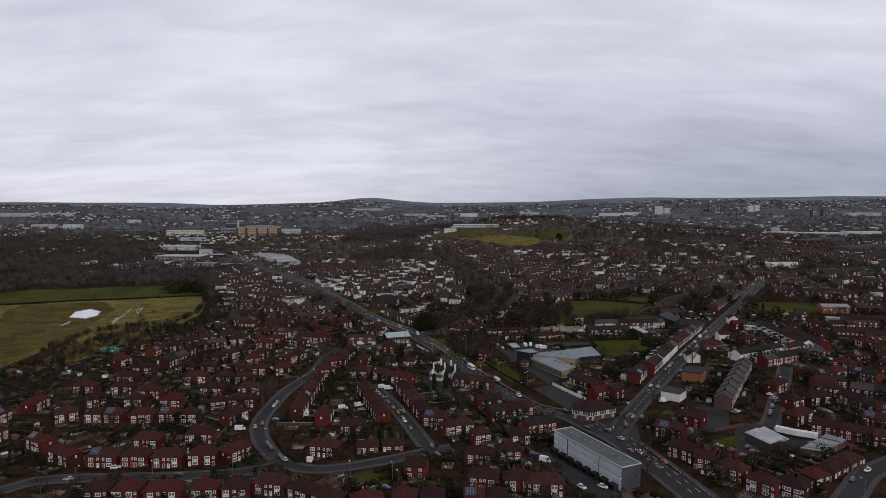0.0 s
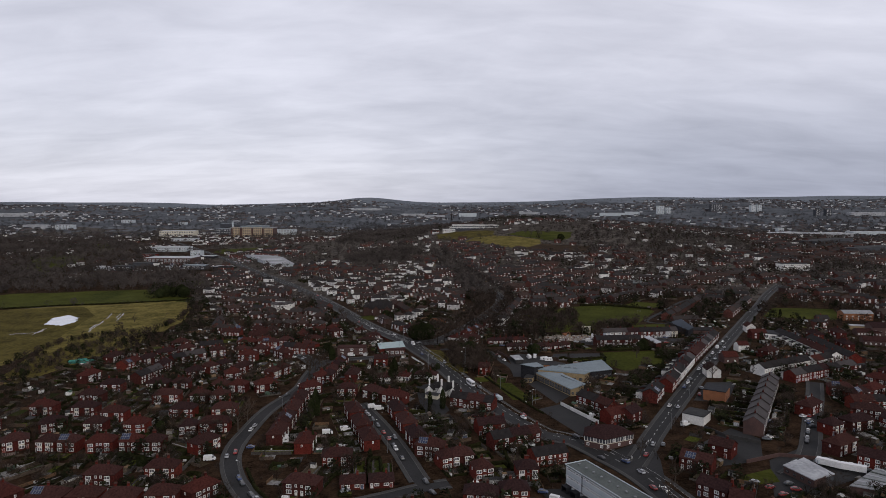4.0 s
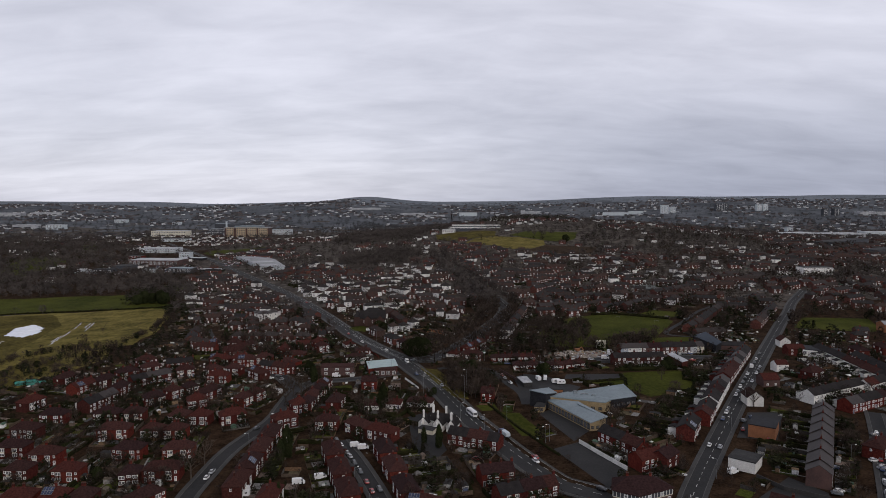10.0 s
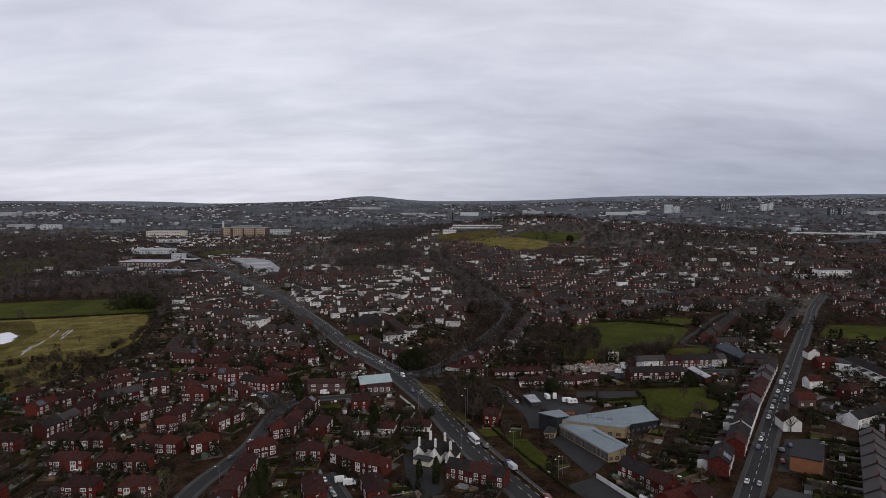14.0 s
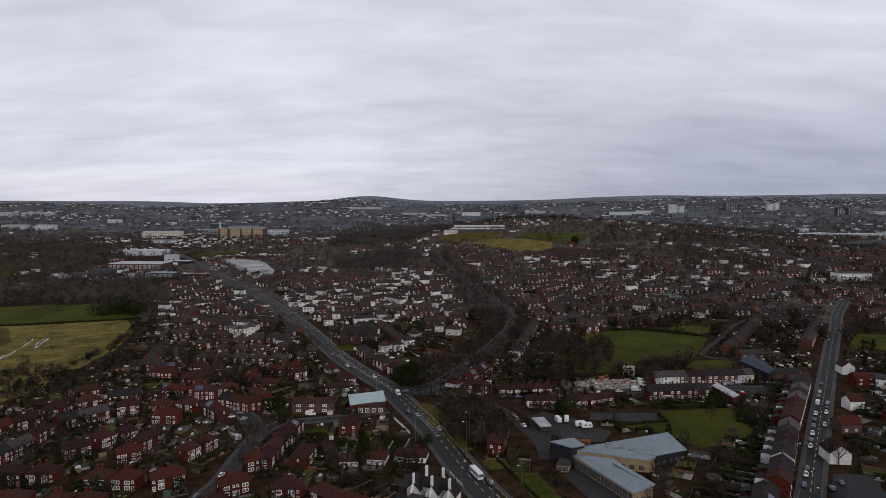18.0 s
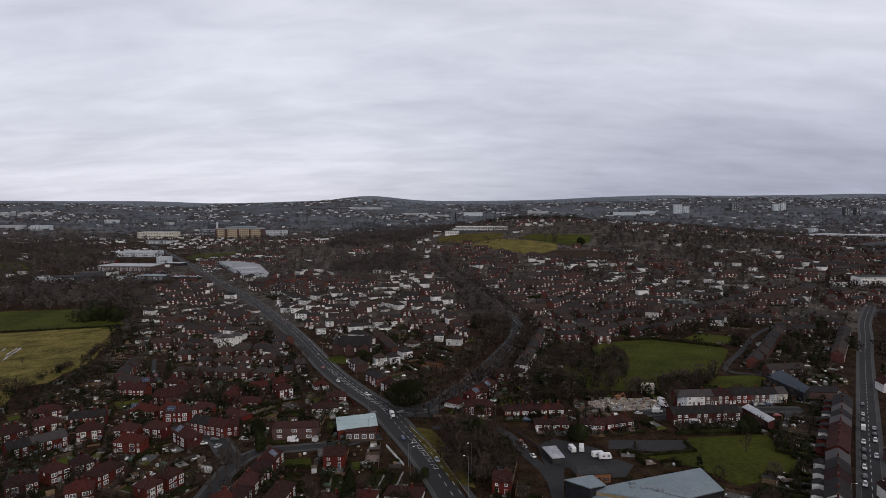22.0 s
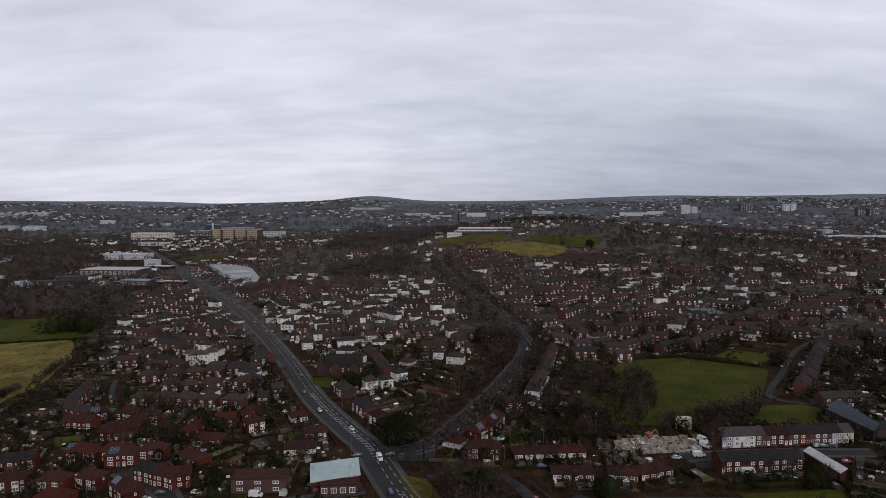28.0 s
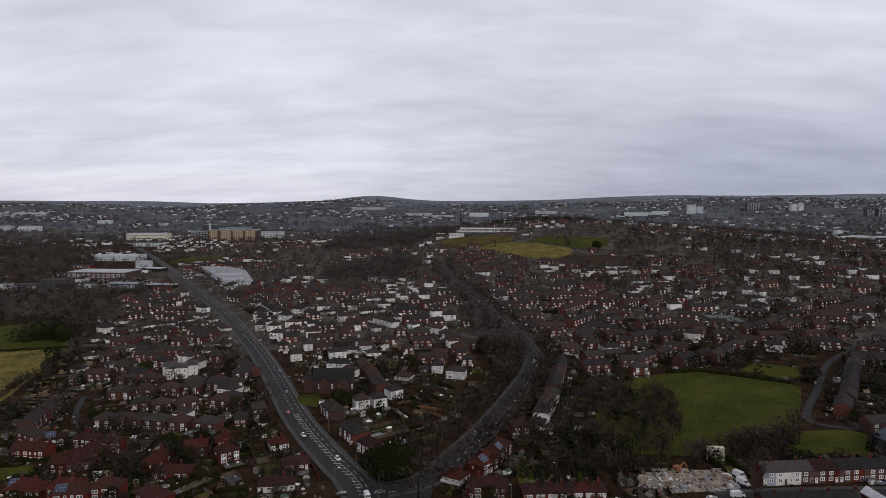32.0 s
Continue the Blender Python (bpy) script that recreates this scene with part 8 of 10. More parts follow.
def twiggy(seed, count, size):
    """A light crown of slivers and a stem, 1 high, for the joined woods."""
    r = random.Random(seed)
    v, f = [(-0.03, 0, 0), (0.03, 0, 0), (0, 0, 0.6), (0, -0.03, 0), (0, 0.03, 0), (0, 0, 0.6)], [(0, 1, 2), (3, 4, 5)]
    for _ in range(count):
        u, t = r.random(), r.uniform(0, 6.283)
        rr = 0.42 * math.sqrt(max(1 - (2 * u - 1) ** 2, 0)) * r.uniform(0.3, 1.0)
        p = Vector((math.cos(t) * rr, math.sin(t) * rr, 0.26 + 0.66 * u))
        d = Vector((math.cos(t), math.sin(t), r.uniform(0.3, 2.2))).normalized() * r.uniform(0.12, 0.24)
        o = d.orthogonal().normalized() * size
        n = len(v)
        v += [tuple(p - o), tuple(p + o), tuple(p + d)]
        f.append((n, n + 1, n + 2))
    return np.array(v), np.array(f)


def clumpy(seed, count, shape):
    v, f = leafy(seed, 0.95, 0.36 if shape == "round" else 0.2, shape, 1)
    r = random.Random(seed)
    v, f = [], []
    for _ in range(count):
        u, t = r.random(), r.uniform(0, 6.283)
        rr = (0.4 * math.sqrt(max(1 - (2 * u - 1) ** 2, 0)) if shape == "round" else 0.22 * (1 - u) + 0.02) * r.uniform(0.7, 1.05)
        p = Vector((math.cos(t) * rr, math.sin(t) * rr, 0.04 + 0.9 * u))
        a = Vector((-math.sin(t), math.cos(t), r.uniform(-0.5, 0.5))).normalized() * r.uniform(0.05, 0.11) * (1 if count > 100 else 1.5)
        b = Vector((r.uniform(-1, 1), r.uniform(-1, 1), r.uniform(-0.6, 1))).normalized() * r.uniform(0.06, 0.13) * (1 if count > 100 else 1.5)
        n = len(v)
        v += [tuple(p - a), tuple(p + a), tuple(p + b)]
        f.append((n, n + 1, n + 2))
    return np.array(v), np.array(f)


TWIGGY = [twiggy(k, 150, 0.0145) for k in range(5)]
TWIGGY_MID = [twiggy(50 + k, 60, 0.032) for k in range(5)]
TWIGGY_LOW = [twiggy(20 + k, 26, 0.078) for k in range(5)]
CLUMPY_MID = [clumpy(60 + k, 46, "round") for k in range(4)]
CLUMPY = [clumpy(k, 84, "round" if k < 4 else "cone") for k in range(5)]
CLUMPY_LOW = [clumpy(30 + k, 22, "round" if k < 2 else "cone") for k in range(3)]
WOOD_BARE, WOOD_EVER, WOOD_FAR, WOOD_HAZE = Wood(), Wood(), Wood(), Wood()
rw = random.Random(77)
NEAR_TREES = [0]


def plant(x, y, high, ever=0.15, near=560):
    """A tree or thicket at a place, as a thing of its own when near, else joined with the far ones."""
    e = rw.random() < ever
    if y < near and NEAR_TREES[0] < 240:
        NEAR_TREES[0] += 1
        kind = rw.choice(["bush", "bush", "round", "bush"]) if e else ("scrub" if high < 4.5 else "bare")
        if kind in ("cone", "round") and high < 3.5:
            kind = "bush"
        if kind == "bush":
            high = min(high, 3.5)
        tree(kind, x, y, high, rw)
        return
    far = y > 800
    # farther woods take twig colours paled, then greyed, to stand for haze
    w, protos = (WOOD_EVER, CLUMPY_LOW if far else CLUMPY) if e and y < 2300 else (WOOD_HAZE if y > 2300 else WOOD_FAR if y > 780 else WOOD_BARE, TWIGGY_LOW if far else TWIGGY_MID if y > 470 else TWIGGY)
    s = high * rw.uniform(0.85, 1.25)
    w.add(rw.choice(protos), x, y, ground(x, y) - 0.1, s, high, rw.uniform(0, 6.28))


def wood(pts, per, lo, hi, ever=0.1, clear=False):
    """Trees scattered over an area, one for each so many square metres."""
    xs, ys = [p[0] for p in pts], [p[1] for p in pts]
    n = int((max(xs) - min(xs)) * (max(ys) - min(ys)) / per)
    for _ in range(n):
        x, y = rw.uniform(min(xs), max(xs)), rw.uniform(min(ys), max(ys))
        if inside(x, y, pts) and (not clear or free(x, y, 1)):
            i, j = int((x - CX) / CELL), int((y - CY) / CELL)
            if 0 <= i < taken.shape[0] and 0 <= j < taken.shape[1] and taken[i, j] in (1, 2):
                continue
            plant(x, y, rw.uniform(lo, hi), ever)
            mark(x, y, 1, 4)


def hedge(pts, w, h, label="clipped dark green hedge"):
    """A hedge along a line, with an uneven top."""
    g = Geo()
    r = random.Random(int(pts[0][0] * 7))
    ring = []
    for k in range(len(pts) - 1):
        (x0, y0), (x1, y1) = pts[k], pts[k + 1]
        L = math.dist((x0, y0), (x1, y1))
        n = max(2, int(L / 1.2))
        ux, uy = -(y1 - y0) / L, (x1 - x0) / L
        for i in range(n + (k == len(pts) - 2)):
            x, y = x0 + (x1 - x0) * i / n, y0 + (y1 - y0) * i / n
            z = ground(x, y)
            a = w / 2 * r.uniform(0.75, 1.2)
            b = w / 2 * r.uniform(0.75, 1.2)
            t = h * r.uniform(0.75, 1.15)
            ring.append(len(g.v))
            for o, q in ((-a, -0.2), (-a * 1.1, t * 0.6), (-a * 0.5, t), (b * 0.5, t * r.uniform(0.9, 1.1)), (b * 1.1, t * 0.6), (b, -0.2)):
                g.v.append((x + ux * o, y + uy * o, z + q))
    for a, b in zip(ring, ring[1:]):
        for c in range(5):
            g.f.append((a + c, b + c, b + c + 1, a + c + 1))
            g.m.append(0)
    for e in (ring[0], ring[-1]):
        g.f.append(tuple(e + c for c in range(6)))
        g.m.append(0)
    tagged(g.put("hedge", ["hedge"]), label, "hedge", "hedges")


def track(pts, w, key):
    """A worn track over the grass."""
    v, f = [], []
    r = random.Random(int(pts[0][0] * 3 + pts[0][1]))
    line = []
    for (x0, y0), (x1, y1) in zip(pts, pts[1:]):
        n = max(2, int(math.dist((x0, y0), (x1, y1)) / 4))
        line += [(x0 + (x1 - x0) * i / n + r.uniform(-0.7, 0.7), y0 + (y1 - y0) * i / n + r.uniform(-0.7, 0.7)) for i in range(n)]
    line.append(pts[-1])
    for k, (x, y) in enumerate(line):
        a, b = side(line, k)
        h = w * r.uniform(0.4, 1.2) * (0.1 if k in (0, len(line) - 1) else 1)
        for o in (-h, h):
            v.append((x + a * o, y + b * o, ground(x + a * o, y + b * o) + 0.16))
    f = [(2 * k, 2 * k + 1, 2 * k + 3, 2 * k + 2)[::-1] for k in range(len(line) - 1)]
    tagged(mesh_ob("track", v, f, key), "worn wheel track across the rough grass", "track", kind="structure")


def sheeting(x, y, turn):
    """Teal sheets over stacked stores at the field's edge."""
    root = tagged(new("covered_stack"), "stacked stores under faded teal sheeting at the field edge", "stack")
    root.matrix_basis = pose(x, y, ground(x, y), 0, 0, turn)
    for k, (a, b, w, d, h) in enumerate(((-5, 0, 3.2, 2.2, 2.2), (0.5, 1.0, 2.8, 2.4, 2.8), (6, -0.5, 3.0, 2.0, 2.0), (2.5, -3.5, 3.6, 1.6, 1.4))):
        g = Geo()
        g.box(a - w, a + w, b - d, b + d, -0.3, h * 0.7)
        g.gable(a - w - 0.2, a + w + 0.2, b - d - 0.2, b + d + 0.2, h * 0.7, h * 0.3, thick=0.3)
        g.put("sheet", ["container_green"], root)


# ---- vehicles ----
def loft(rings):
    """A closed skin through rings of four points."""
    g = Geo()
    for ring in rings:
        g.v += [tuple(p) for p in ring]
    n = len(rings[0])
    for k in range(len(rings) - 1):
        for i in range(n):
            g.f.append((k * n + i, k * n + (i + 1) % n, (k + 1) * n + (i + 1) % n, (k + 1) * n + i))
            g.m.append(0)
    g.f += [tuple(range(n - 1, -1, -1)), tuple(range((len(rings) - 1) * n, len(rings) * n))]
    g.m += [0, 0]
    return g


def slice_at(x, w, z0, z1, tuck=0.9):
    return [(x, -w, z0), (x, -w * 1.0, (z0 + z1) / 2), (x, -w * tuck, z1), (x, w * tuck, z1), (x, w, (z0 + z1) / 2), (x, w, z0)]


def wheel(root, x, y, r=0.32):
    g = Geo()
    n = 10
    for s in (-0.1, 0.1):
        for k in range(n):
            t = 2 * math.pi * k / n
            g.v.append((math.cos(t) * r, s, math.sin(t) * r))
    for k in range(n):
        g.f.append((k, (k + 1) % n, n + (k + 1) % n, n + k))
    g.f += [tuple(range(n)), tuple(range(2 * n - 1, n - 1, -1))]
    g.m = [0] * len(g.f)
    ob = g.put("wheel", ["tyre"], root)
    ob.matrix_local = pose(x, y, r)


VEHICLES = {}
VWORDS = {"car": ("car", "parked or waiting hatchback car on the road", "car"), "van": ("van", "white panel van beside the houses", "van"),
          "truck": ("truck", "tipper lorry with a pale tank on the main road", "lorry"), "bus": ("minibus", "white single-deck bus on the main road", "bus"),
          "caravan": ("caravan", "white touring caravan parked in a yard", "caravan")}


def build_vehicle(kind):
    nm, label, cat = VWORDS[kind]
    root = tagged(new(nm), label, cat, "vehicles")
    if kind == "car":
        g = loft([slice_at(-2.1, 0.72, 0.35, 0.75), slice_at(-2.0, 0.84, 0.28, 0.95), slice_at(-0.9, 0.88, 0.25, 0.98), slice_at(0.9, 0.88, 0.25, 0.95), slice_at(1.8, 0.84, 0.28, 0.8), slice_at(2.1, 0.7, 0.35, 0.65)])
        g.box(-1.35, 0.1, -0.56, 0.56, 1.43, 1.485)
        g.put("body", ["car"], root)
        loft([slice_at(-1.85, 0.74, 0.93, 1.0), slice_at(-1.45, 0.72, 0.93, 1.42, 0.8), slice_at(0.2, 0.72, 0.93, 1.46, 0.8), slice_at(1.15, 0.74, 0.92, 0.97)]).put("glasshouse", ["glass"], root, "dark car glass")
        for x in (-1.3, 1.3):
            for y in (-0.82, 0.82):
                wheel(root, x, y)
    elif kind in ("van", "bus"):
        L, H = (5.2, 2.3) if kind == "van" else (9.2, 2.9)
        w = 0.98 if kind == "van" else 1.2
        loft([slice_at(-L / 2, w * 0.95, 0.35, H), slice_at(-L / 2 + 0.3, w, 0.3, H + 0.08), slice_at(L / 2 - 1.6, w, 0.3, H + 0.06), slice_at(L / 2 - 0.9, w, 0.3, H * 0.62), slice_at(L / 2, w * 0.9, 0.35, H * 0.45)] if kind == "van" else
             [slice_at(-L / 2, w * 0.95, 0.35, H), slice_at(-L / 2 + 0.3, w, 0.3, H + 0.1), slice_at(L / 2 - 0.3, w, 0.3, H + 0.1), slice_at(L / 2, w * 0.95, 0.35, H - 0.1)]).put("body", ["van"], root)
        if kind == "bus":
            for s in (-1, 1):
                for k in range(6):
                    g = Geo()
                    g.box(-L / 2 + 0.7 + k * 1.35, -L / 2 + 1.85 + k * 1.35, s * w * 1.0 - 0.02, s * w * 1.0 + 0.02, 1.35, 2.35, 0, True)
                    g.put("window", ["glass"], root)
            g = Geo()
            g.box(L / 2 - 0.04, L / 2 + 0.05, -1.0, 1.0, 1.3, 2.5, 0, True)
            g.put("windscreen", ["glass"], root)
        else:
            g = Geo()
            g.box(L / 2 - 1.5, L / 2 - 0.75, -w * 0.99, w * 0.99, H * 0.63, H * 0.88, 0, True)
            g.put("windscreen", ["glass"], root)
        for x in (-L / 2 + 1.0, L / 2 - 1.0):
            for y in (-w * 0.92, w * 0.92):
                wheel(root, x, y, 0.36 if kind == "van" else 0.45)
    elif kind == "truck":
        loft([slice_at(1.9, 1.15, 0.7, 2.8), slice_at(2.2, 1.2, 0.6, 2.9), slice_at(3.6, 1.2, 0.6, 2.6), slice_at(3.8, 1.15, 0.7, 1.6)]).put("cab", ["car"], root)
        loft([slice_at(-3.8, 1.2, 1.0, 2.5), slice_at(-3.4, 1.22, 0.95, 2.75), slice_at(1.4, 1.22, 0.95, 2.75), slice_at(1.7, 1.2, 1.0, 2.5)]).put("tipper_body", ["panel"], root)
        g = Geo()
        g.box(-3.7, 3.6, -0.5, 0.5, 0.6, 0.95, 0, True)
        g.put("chassis", ["black"], root)
        for x in (-2.9, -1.8, 2.8):
            for y in (-1.0, 1.0):
                wheel(root, x, y, 0.5)
    else:
        loft([slice_at(-2.7, 1.0, 0.6, 2.2), slice_at(-2.4, 1.1, 0.45, 2.6), slice_at(2.2, 1.1, 0.45, 2.6), slice_at(2.6, 1.0, 0.7, 1.6)]).put("body", ["van"], root)
        for y in (-1.1, 1.1):
            for x in (-1.4, 0.8):
                g = Geo()
                g.box(x, x + 1.0, y - 0.02, y + 0.02, 1.4, 2.0, 0, True)
                g.put("window", ["glass"], root)
            wheel(root, 0, y * 0.85, 0.33)
        g = Geo()
        g.box(2.4, 3.7, -0.06, 0.06, 0.45, 0.55, 0, True)
        g.put("drawbar", ["steel"], root)
    return root


def vehicle(kind, x, y, turn=None):
    """A vehicle at a place; without a turn it follows the nearest road."""
    r = random.Random(int(x * 31 + y * 17))
    if turn is None:
        best = None
        for name, width, line in ROADS:
            for k, (a, b) in enumerate(line):
                d = (a - x) ** 2 + (b - y) ** 2
                if best is None or d < best[0]:
                    best = (d, line, k)
        _, line, k = best
        a, b = line[max(k - 1, 0)], line[min(k + 1, len(line) - 1)]
        turn = math.degrees(math.atan2(b[1] - a[1], b[0] - a[0])) + (180 if r.random() < 0.5 else 0) + r.uniform(-2, 2)
        # keep within the carriageway
        nx_, ny_ = side(line, k)
        off = (x - line[k][0]) * nx_ + (y - line[k][1]) * ny_
        width = next(w for _, w, l in ROADS if l is line)
        most = width / 2 - 1.15
        if abs(off) > most or width < 7:
            shift = math.copysign(most, off) - off
            x, y = x + nx_ * shift, y + ny_ * shift
    m = pose(x, y, ground(x, y) + 0.28, 0, 0, turn)
    if kind in VEHICLES:
        copy_thing(VEHICLES[kind], m)
    else:
        VEHICLES[kind] = build_vehicle(kind)
        VEHICLES[kind].matrix_basis = m


LAMPS = {}


def lamp_post(x, y, h):
    """A street lamp whose arm reaches over the nearest road."""
    best = min((((a - x) ** 2 + (b - y) ** 2, a, b) for _, _, line in ROADS for a, b in line))
    turn = math.degrees(math.atan2(best[2] - y, best[1] - x))
    m = pose(x, y, ground(x, y), 0, 0, turn)
    if h in LAMPS:
        copy_thing(LAMPS[h], m)
        return
    root = tagged(new("street_lamp"), "tall grey steel street lamp with a short arm", "street lamp", "street lamps")
    v, f = [], []
    rod(v, f, Vector((0, 0, -0.3)), Vector((0, 0, 1.2)), 0.14, 0.13, 8)
    rod(v, f, Vector((0, 0, 1.2)), Vector((0, 0, h)), 0.09, 0.06, 8)
    mesh_ob("pole", v, f, "steel", root)
    v, f = [], []
    rod(v, f, Vector((0, 0, h)), Vector((1.4, 0, h + 0.25)), 0.05, 0.04, 6)
    mesh_ob("arm", v, f, "steel", root)
    g = Geo()
    g.box(1.3, 2.0, -0.16, 0.16, h + 0.16, h + 0.32, 0, True)
    g.put("lantern", ["upvc"], root)
    root.matrix_basis = m
    LAMPS[h] = root


trailer(164.5, 303.6, -42)
trailer(171.6, 298.6, -30)
# single trees
tree("round", -18.9, 562.9, 13, rw)
tree("round", -14.5, 560.6, 14.5, rw)
tree("round", -10.5, 562.1, 13.5, rw)
tree("round", -21.6, 566.3, 11, rw)
tree("round", -52.5, 659.2, 9, rw)
tree("round", -48.0, 655.0, 8, rw)
tree("cone", -46.9, 894.1, 9, rw)
tree("bare", 85.3, 623.1, 11, rw)
tree("bare", 85.4, 603.9, 9, rw)
tree("bare", 115.5, 573.5, 8, rw)
tree("bare", 126.5, 550.0, 11, rw)
tree("bare", 133.6, 559.1, 12, rw)
tree("round", -199.0, 732.2, 8, rw)
tree("round", -197.7, 739.0, 7, rw)
tree("bush", -166.1, 717.8, 4, rw)
tree("column", -179.0, 636.6, 10, rw)
tree("bare", -194.9, 666.1, 10, rw)
tree("bare", -98.1, 674.3, 10, rw)
tree("bare", -91.8, 661.6, 9, rw)
tree("round", -121.2, 598.5, 7, rw)
tree("cone", -9.3, 649.2, 6, rw)
tree("column", -66.7, 380.6, 14.5, rw)
tree("column", -68.1, 374.2, 11, rw)
tree("column", 1.8, 388.4, 11, rw)
tree("column", -5.3, 393.8, 8, rw)
tree("column", -29.1, 445.6, 14, rw)
tree("column", -30.9, 443.7, 10, rw)
tree("cone", -59.8, 337.9, 8, rw)
tree("bare", -105.9, 460.0, 13, rw)
tree("bare", -80.6, 474.2, 12, rw)
tree("bare", -84.7, 472.2, 10, rw)
tree("bare", 170.0, 434.8, 10, rw)
tree("bare", -8.5, 331.4, 9, rw)
tree("bare", -7.9, 343.6, 8, rw)
tree("bare", 7.7, 386.1, 6, rw)
tree("bare", -84.4, 485.6, 12, rw)
tree("bare", -87.6, 470.1, 13, rw)
tree("bare", -85.9, 457.3, 11, rw)
tree("bare", -36.4, 430.7, 12, rw)
tree("bare", -40.7, 439.6, 10, rw)
tree("bare", 169.2, 438.9, 10, rw)
tree("round", -84.1, 516.1, 9, rw)
tree("bush", -80.3, 508.2, 3, rw)
tree("bare", 90.7, 409.1, 9, rw)
tree("bare", 88.7, 416.6, 8, rw)
tree("bare", 34.7, 436.1, 8, rw)
tree("bare", 31.2, 451.9, 8, rw)
tree("round", -1.6, 467.6, 4.5, rw)
tree("bare", -9.3, 447.5, 8, rw)
tree("bush", -3.7, 463.4, 3.5, rw)
tree("bare", 138.3, 487.1, 9, rw)
tree("bare", -158.9, 248.1, 9, rw)
tree("bare", -102.0, 359.3, 13, rw)
tree("bare", -101.5, 373.3, 12, rw)
tree("bare", -76.5, 267.6, 9, rw)
tree("bare", 90.0, 319.2, 8, rw)
tree("bare", 77.1, 255.3, 9, rw)
tree("bare", 86.1, 265.8, 8, rw)
tree("bare", 96.0, 293.3, 9, rw)
tree("bare", 88.6, 279.4, 8, rw)
tree("bush", 14.4, 349.8, 3, rw)
tree("bare", -125.4, 316.4, 7, rw)
tree("bare", -169.9, 320.5, 6, rw)
tree("bare", -157.3, 318.1, 6, rw)
tree("round", -131.1, 316.4, 5, rw)
tree("bare", 127.7, 281.8, 6, rw)
tree("bare", 142.3, 266.2, 6, rw)
tree("bush", -90.5, 294.2, 3, rw)
tree("round", 69.3, 503.9, 8, rw)
tree("round", 66.2, 505.3, 7, rw)
tree("bare", 125.6, 546.0, 12, rw)
tree("bare", 120.9, 534.3, 10, rw)
tree("column", -78.4, 497.2, 10, rw)
tree("column", -76.8, 498.3, 9, rw)
tree("bare", 27.5, 501.7, 11, rw)
tree("bare", -76.6, 471.1, 9, rw)
# woods and thickets
wood([(6.1, 518.6), (10.1, 531), (26.3, 531.7), (31.6, 514), (36.1, 484.4), (32.1, 466.5), (9.7, 467.4)], 28, 6, 11, 0.08)
wood([(43.3, 556.6), (57.7, 591.1), (75.9, 611.7), (79.6, 604.1), (89.8, 583.5), (81.9, 563.2), (57.7, 556.1)], 26, 5, 10, 0.08)
wood([(86.7, 664), (108.1, 673.6), (132.1, 667.5), (124.7, 634.4), (100.6, 622.5), (82, 627.3)], 26, 5, 9, 0.02)
wood([(132.2, 579.1), (148.9, 605.7), (164.1, 601.9), (156, 578.7), (139.3, 561.6), (131.3, 556.5)], 24, 6, 11, 0.05)
wood([(164.9, 598.3), (181, 620.7), (211.8, 671.4), (239.4, 718.1), (252.4, 731.2), (222.5, 682.2), (189, 628.9), (162.2, 588.2)], 40, 6, 11, 0.1)
wood([(71.1, 675.2), (96.9, 696.6), (104.6, 679.2), (85.7, 644.7), (67.8, 627.9)], 36, 5, 9, 0.1)
wood([(96.4, 412.7), (116.1, 443.8), (138.6, 461.1), (139.5, 447.4), (118.7, 423.1), (95, 399.5)], 24, 2.5, 4.5, 0.05)
wood([(118, 521.3), (139.1, 519.1), (165.6, 525.5), (162.5, 505.4), (160.5, 477.2), (156.9, 467.5), (149, 463.1), (151.7, 477.4), (155.3, 508), (132.3, 509.3), (113.4, 508.7)], 26, 4, 8, 0.5)
wood([(-267.3, 383.6), (-285.3, 444.7), (-306.6, 526.5), (-300.8, 573.8), (-283.3, 590.3), (-246.7, 616.3), (-236, 671.7), (-215.5, 617.5), (-233.4, 546.1), (-252.8, 521.2), (-264, 486), (-260.3, 435.7), (-253.1, 377.6)], 26, 2.5, 5.5, 0.2)
wood([(-275.6, 395.7), (-270.9, 421.8), (-248.7, 442.6), (-245.4, 466.7), (-232.5, 449.4), (-229, 394.3), (-239.3, 361.4), (-242.2, 346.7)], 32, 3, 6, 0.15)
wood([(-619.5, 797.2), (-883.3, 1141), (-659.9, 1101.1), (-508.3, 1175.1), (-356.9, 1020.3), (-296.8, 869.1), (-398.7, 938.8), (-574.3, 903.4)], 70, 7, 12, 0.05)
wood([(-883.3, 1141), (-1437.1, 1861.7), (-1265.6, 2002.6), (-1109.3, 2140.1), (-678.3, 1539.8), (-516.9, 1220), (-579.7, 1133.2), (-695.3, 1096.1)], 150, 7, 12, 0.08)
wood([(-366.1, 835), (-396.2, 932.8), (-379.4, 952.6), (-330.5, 914.1), (-304, 831.7), (-342.8, 859.8)], 70, 8, 13, 0.8)
wood([(-304.8, 810.1), (-314, 840.8), (-313, 873.1), (-284.4, 826.4), (-257, 738.8), (-250.5, 698.8), (-262, 699.9), (-277.6, 756)], 60, 3, 7, 0.25)
wood([(-374.7, 630.7), (-348, 676.6), (-325.6, 582)], 2000, 3, 5, 0.1)
wood([(-164.7, 1216.3), (-122.7, 1302.5), (-37.8, 1212), (-30.5, 1143.6), (-67.8, 1100.4), (-131.8, 1097.6), (-170.3, 1182.9)], 110, 6, 10, 0.05)
wood([(14, 998), (39.9, 992), (73.1, 717.2), (62.9, 589.4), (43.9, 578.1), (39.8, 684.9), (23, 847.3)], 90, 8, 14, 0.05)
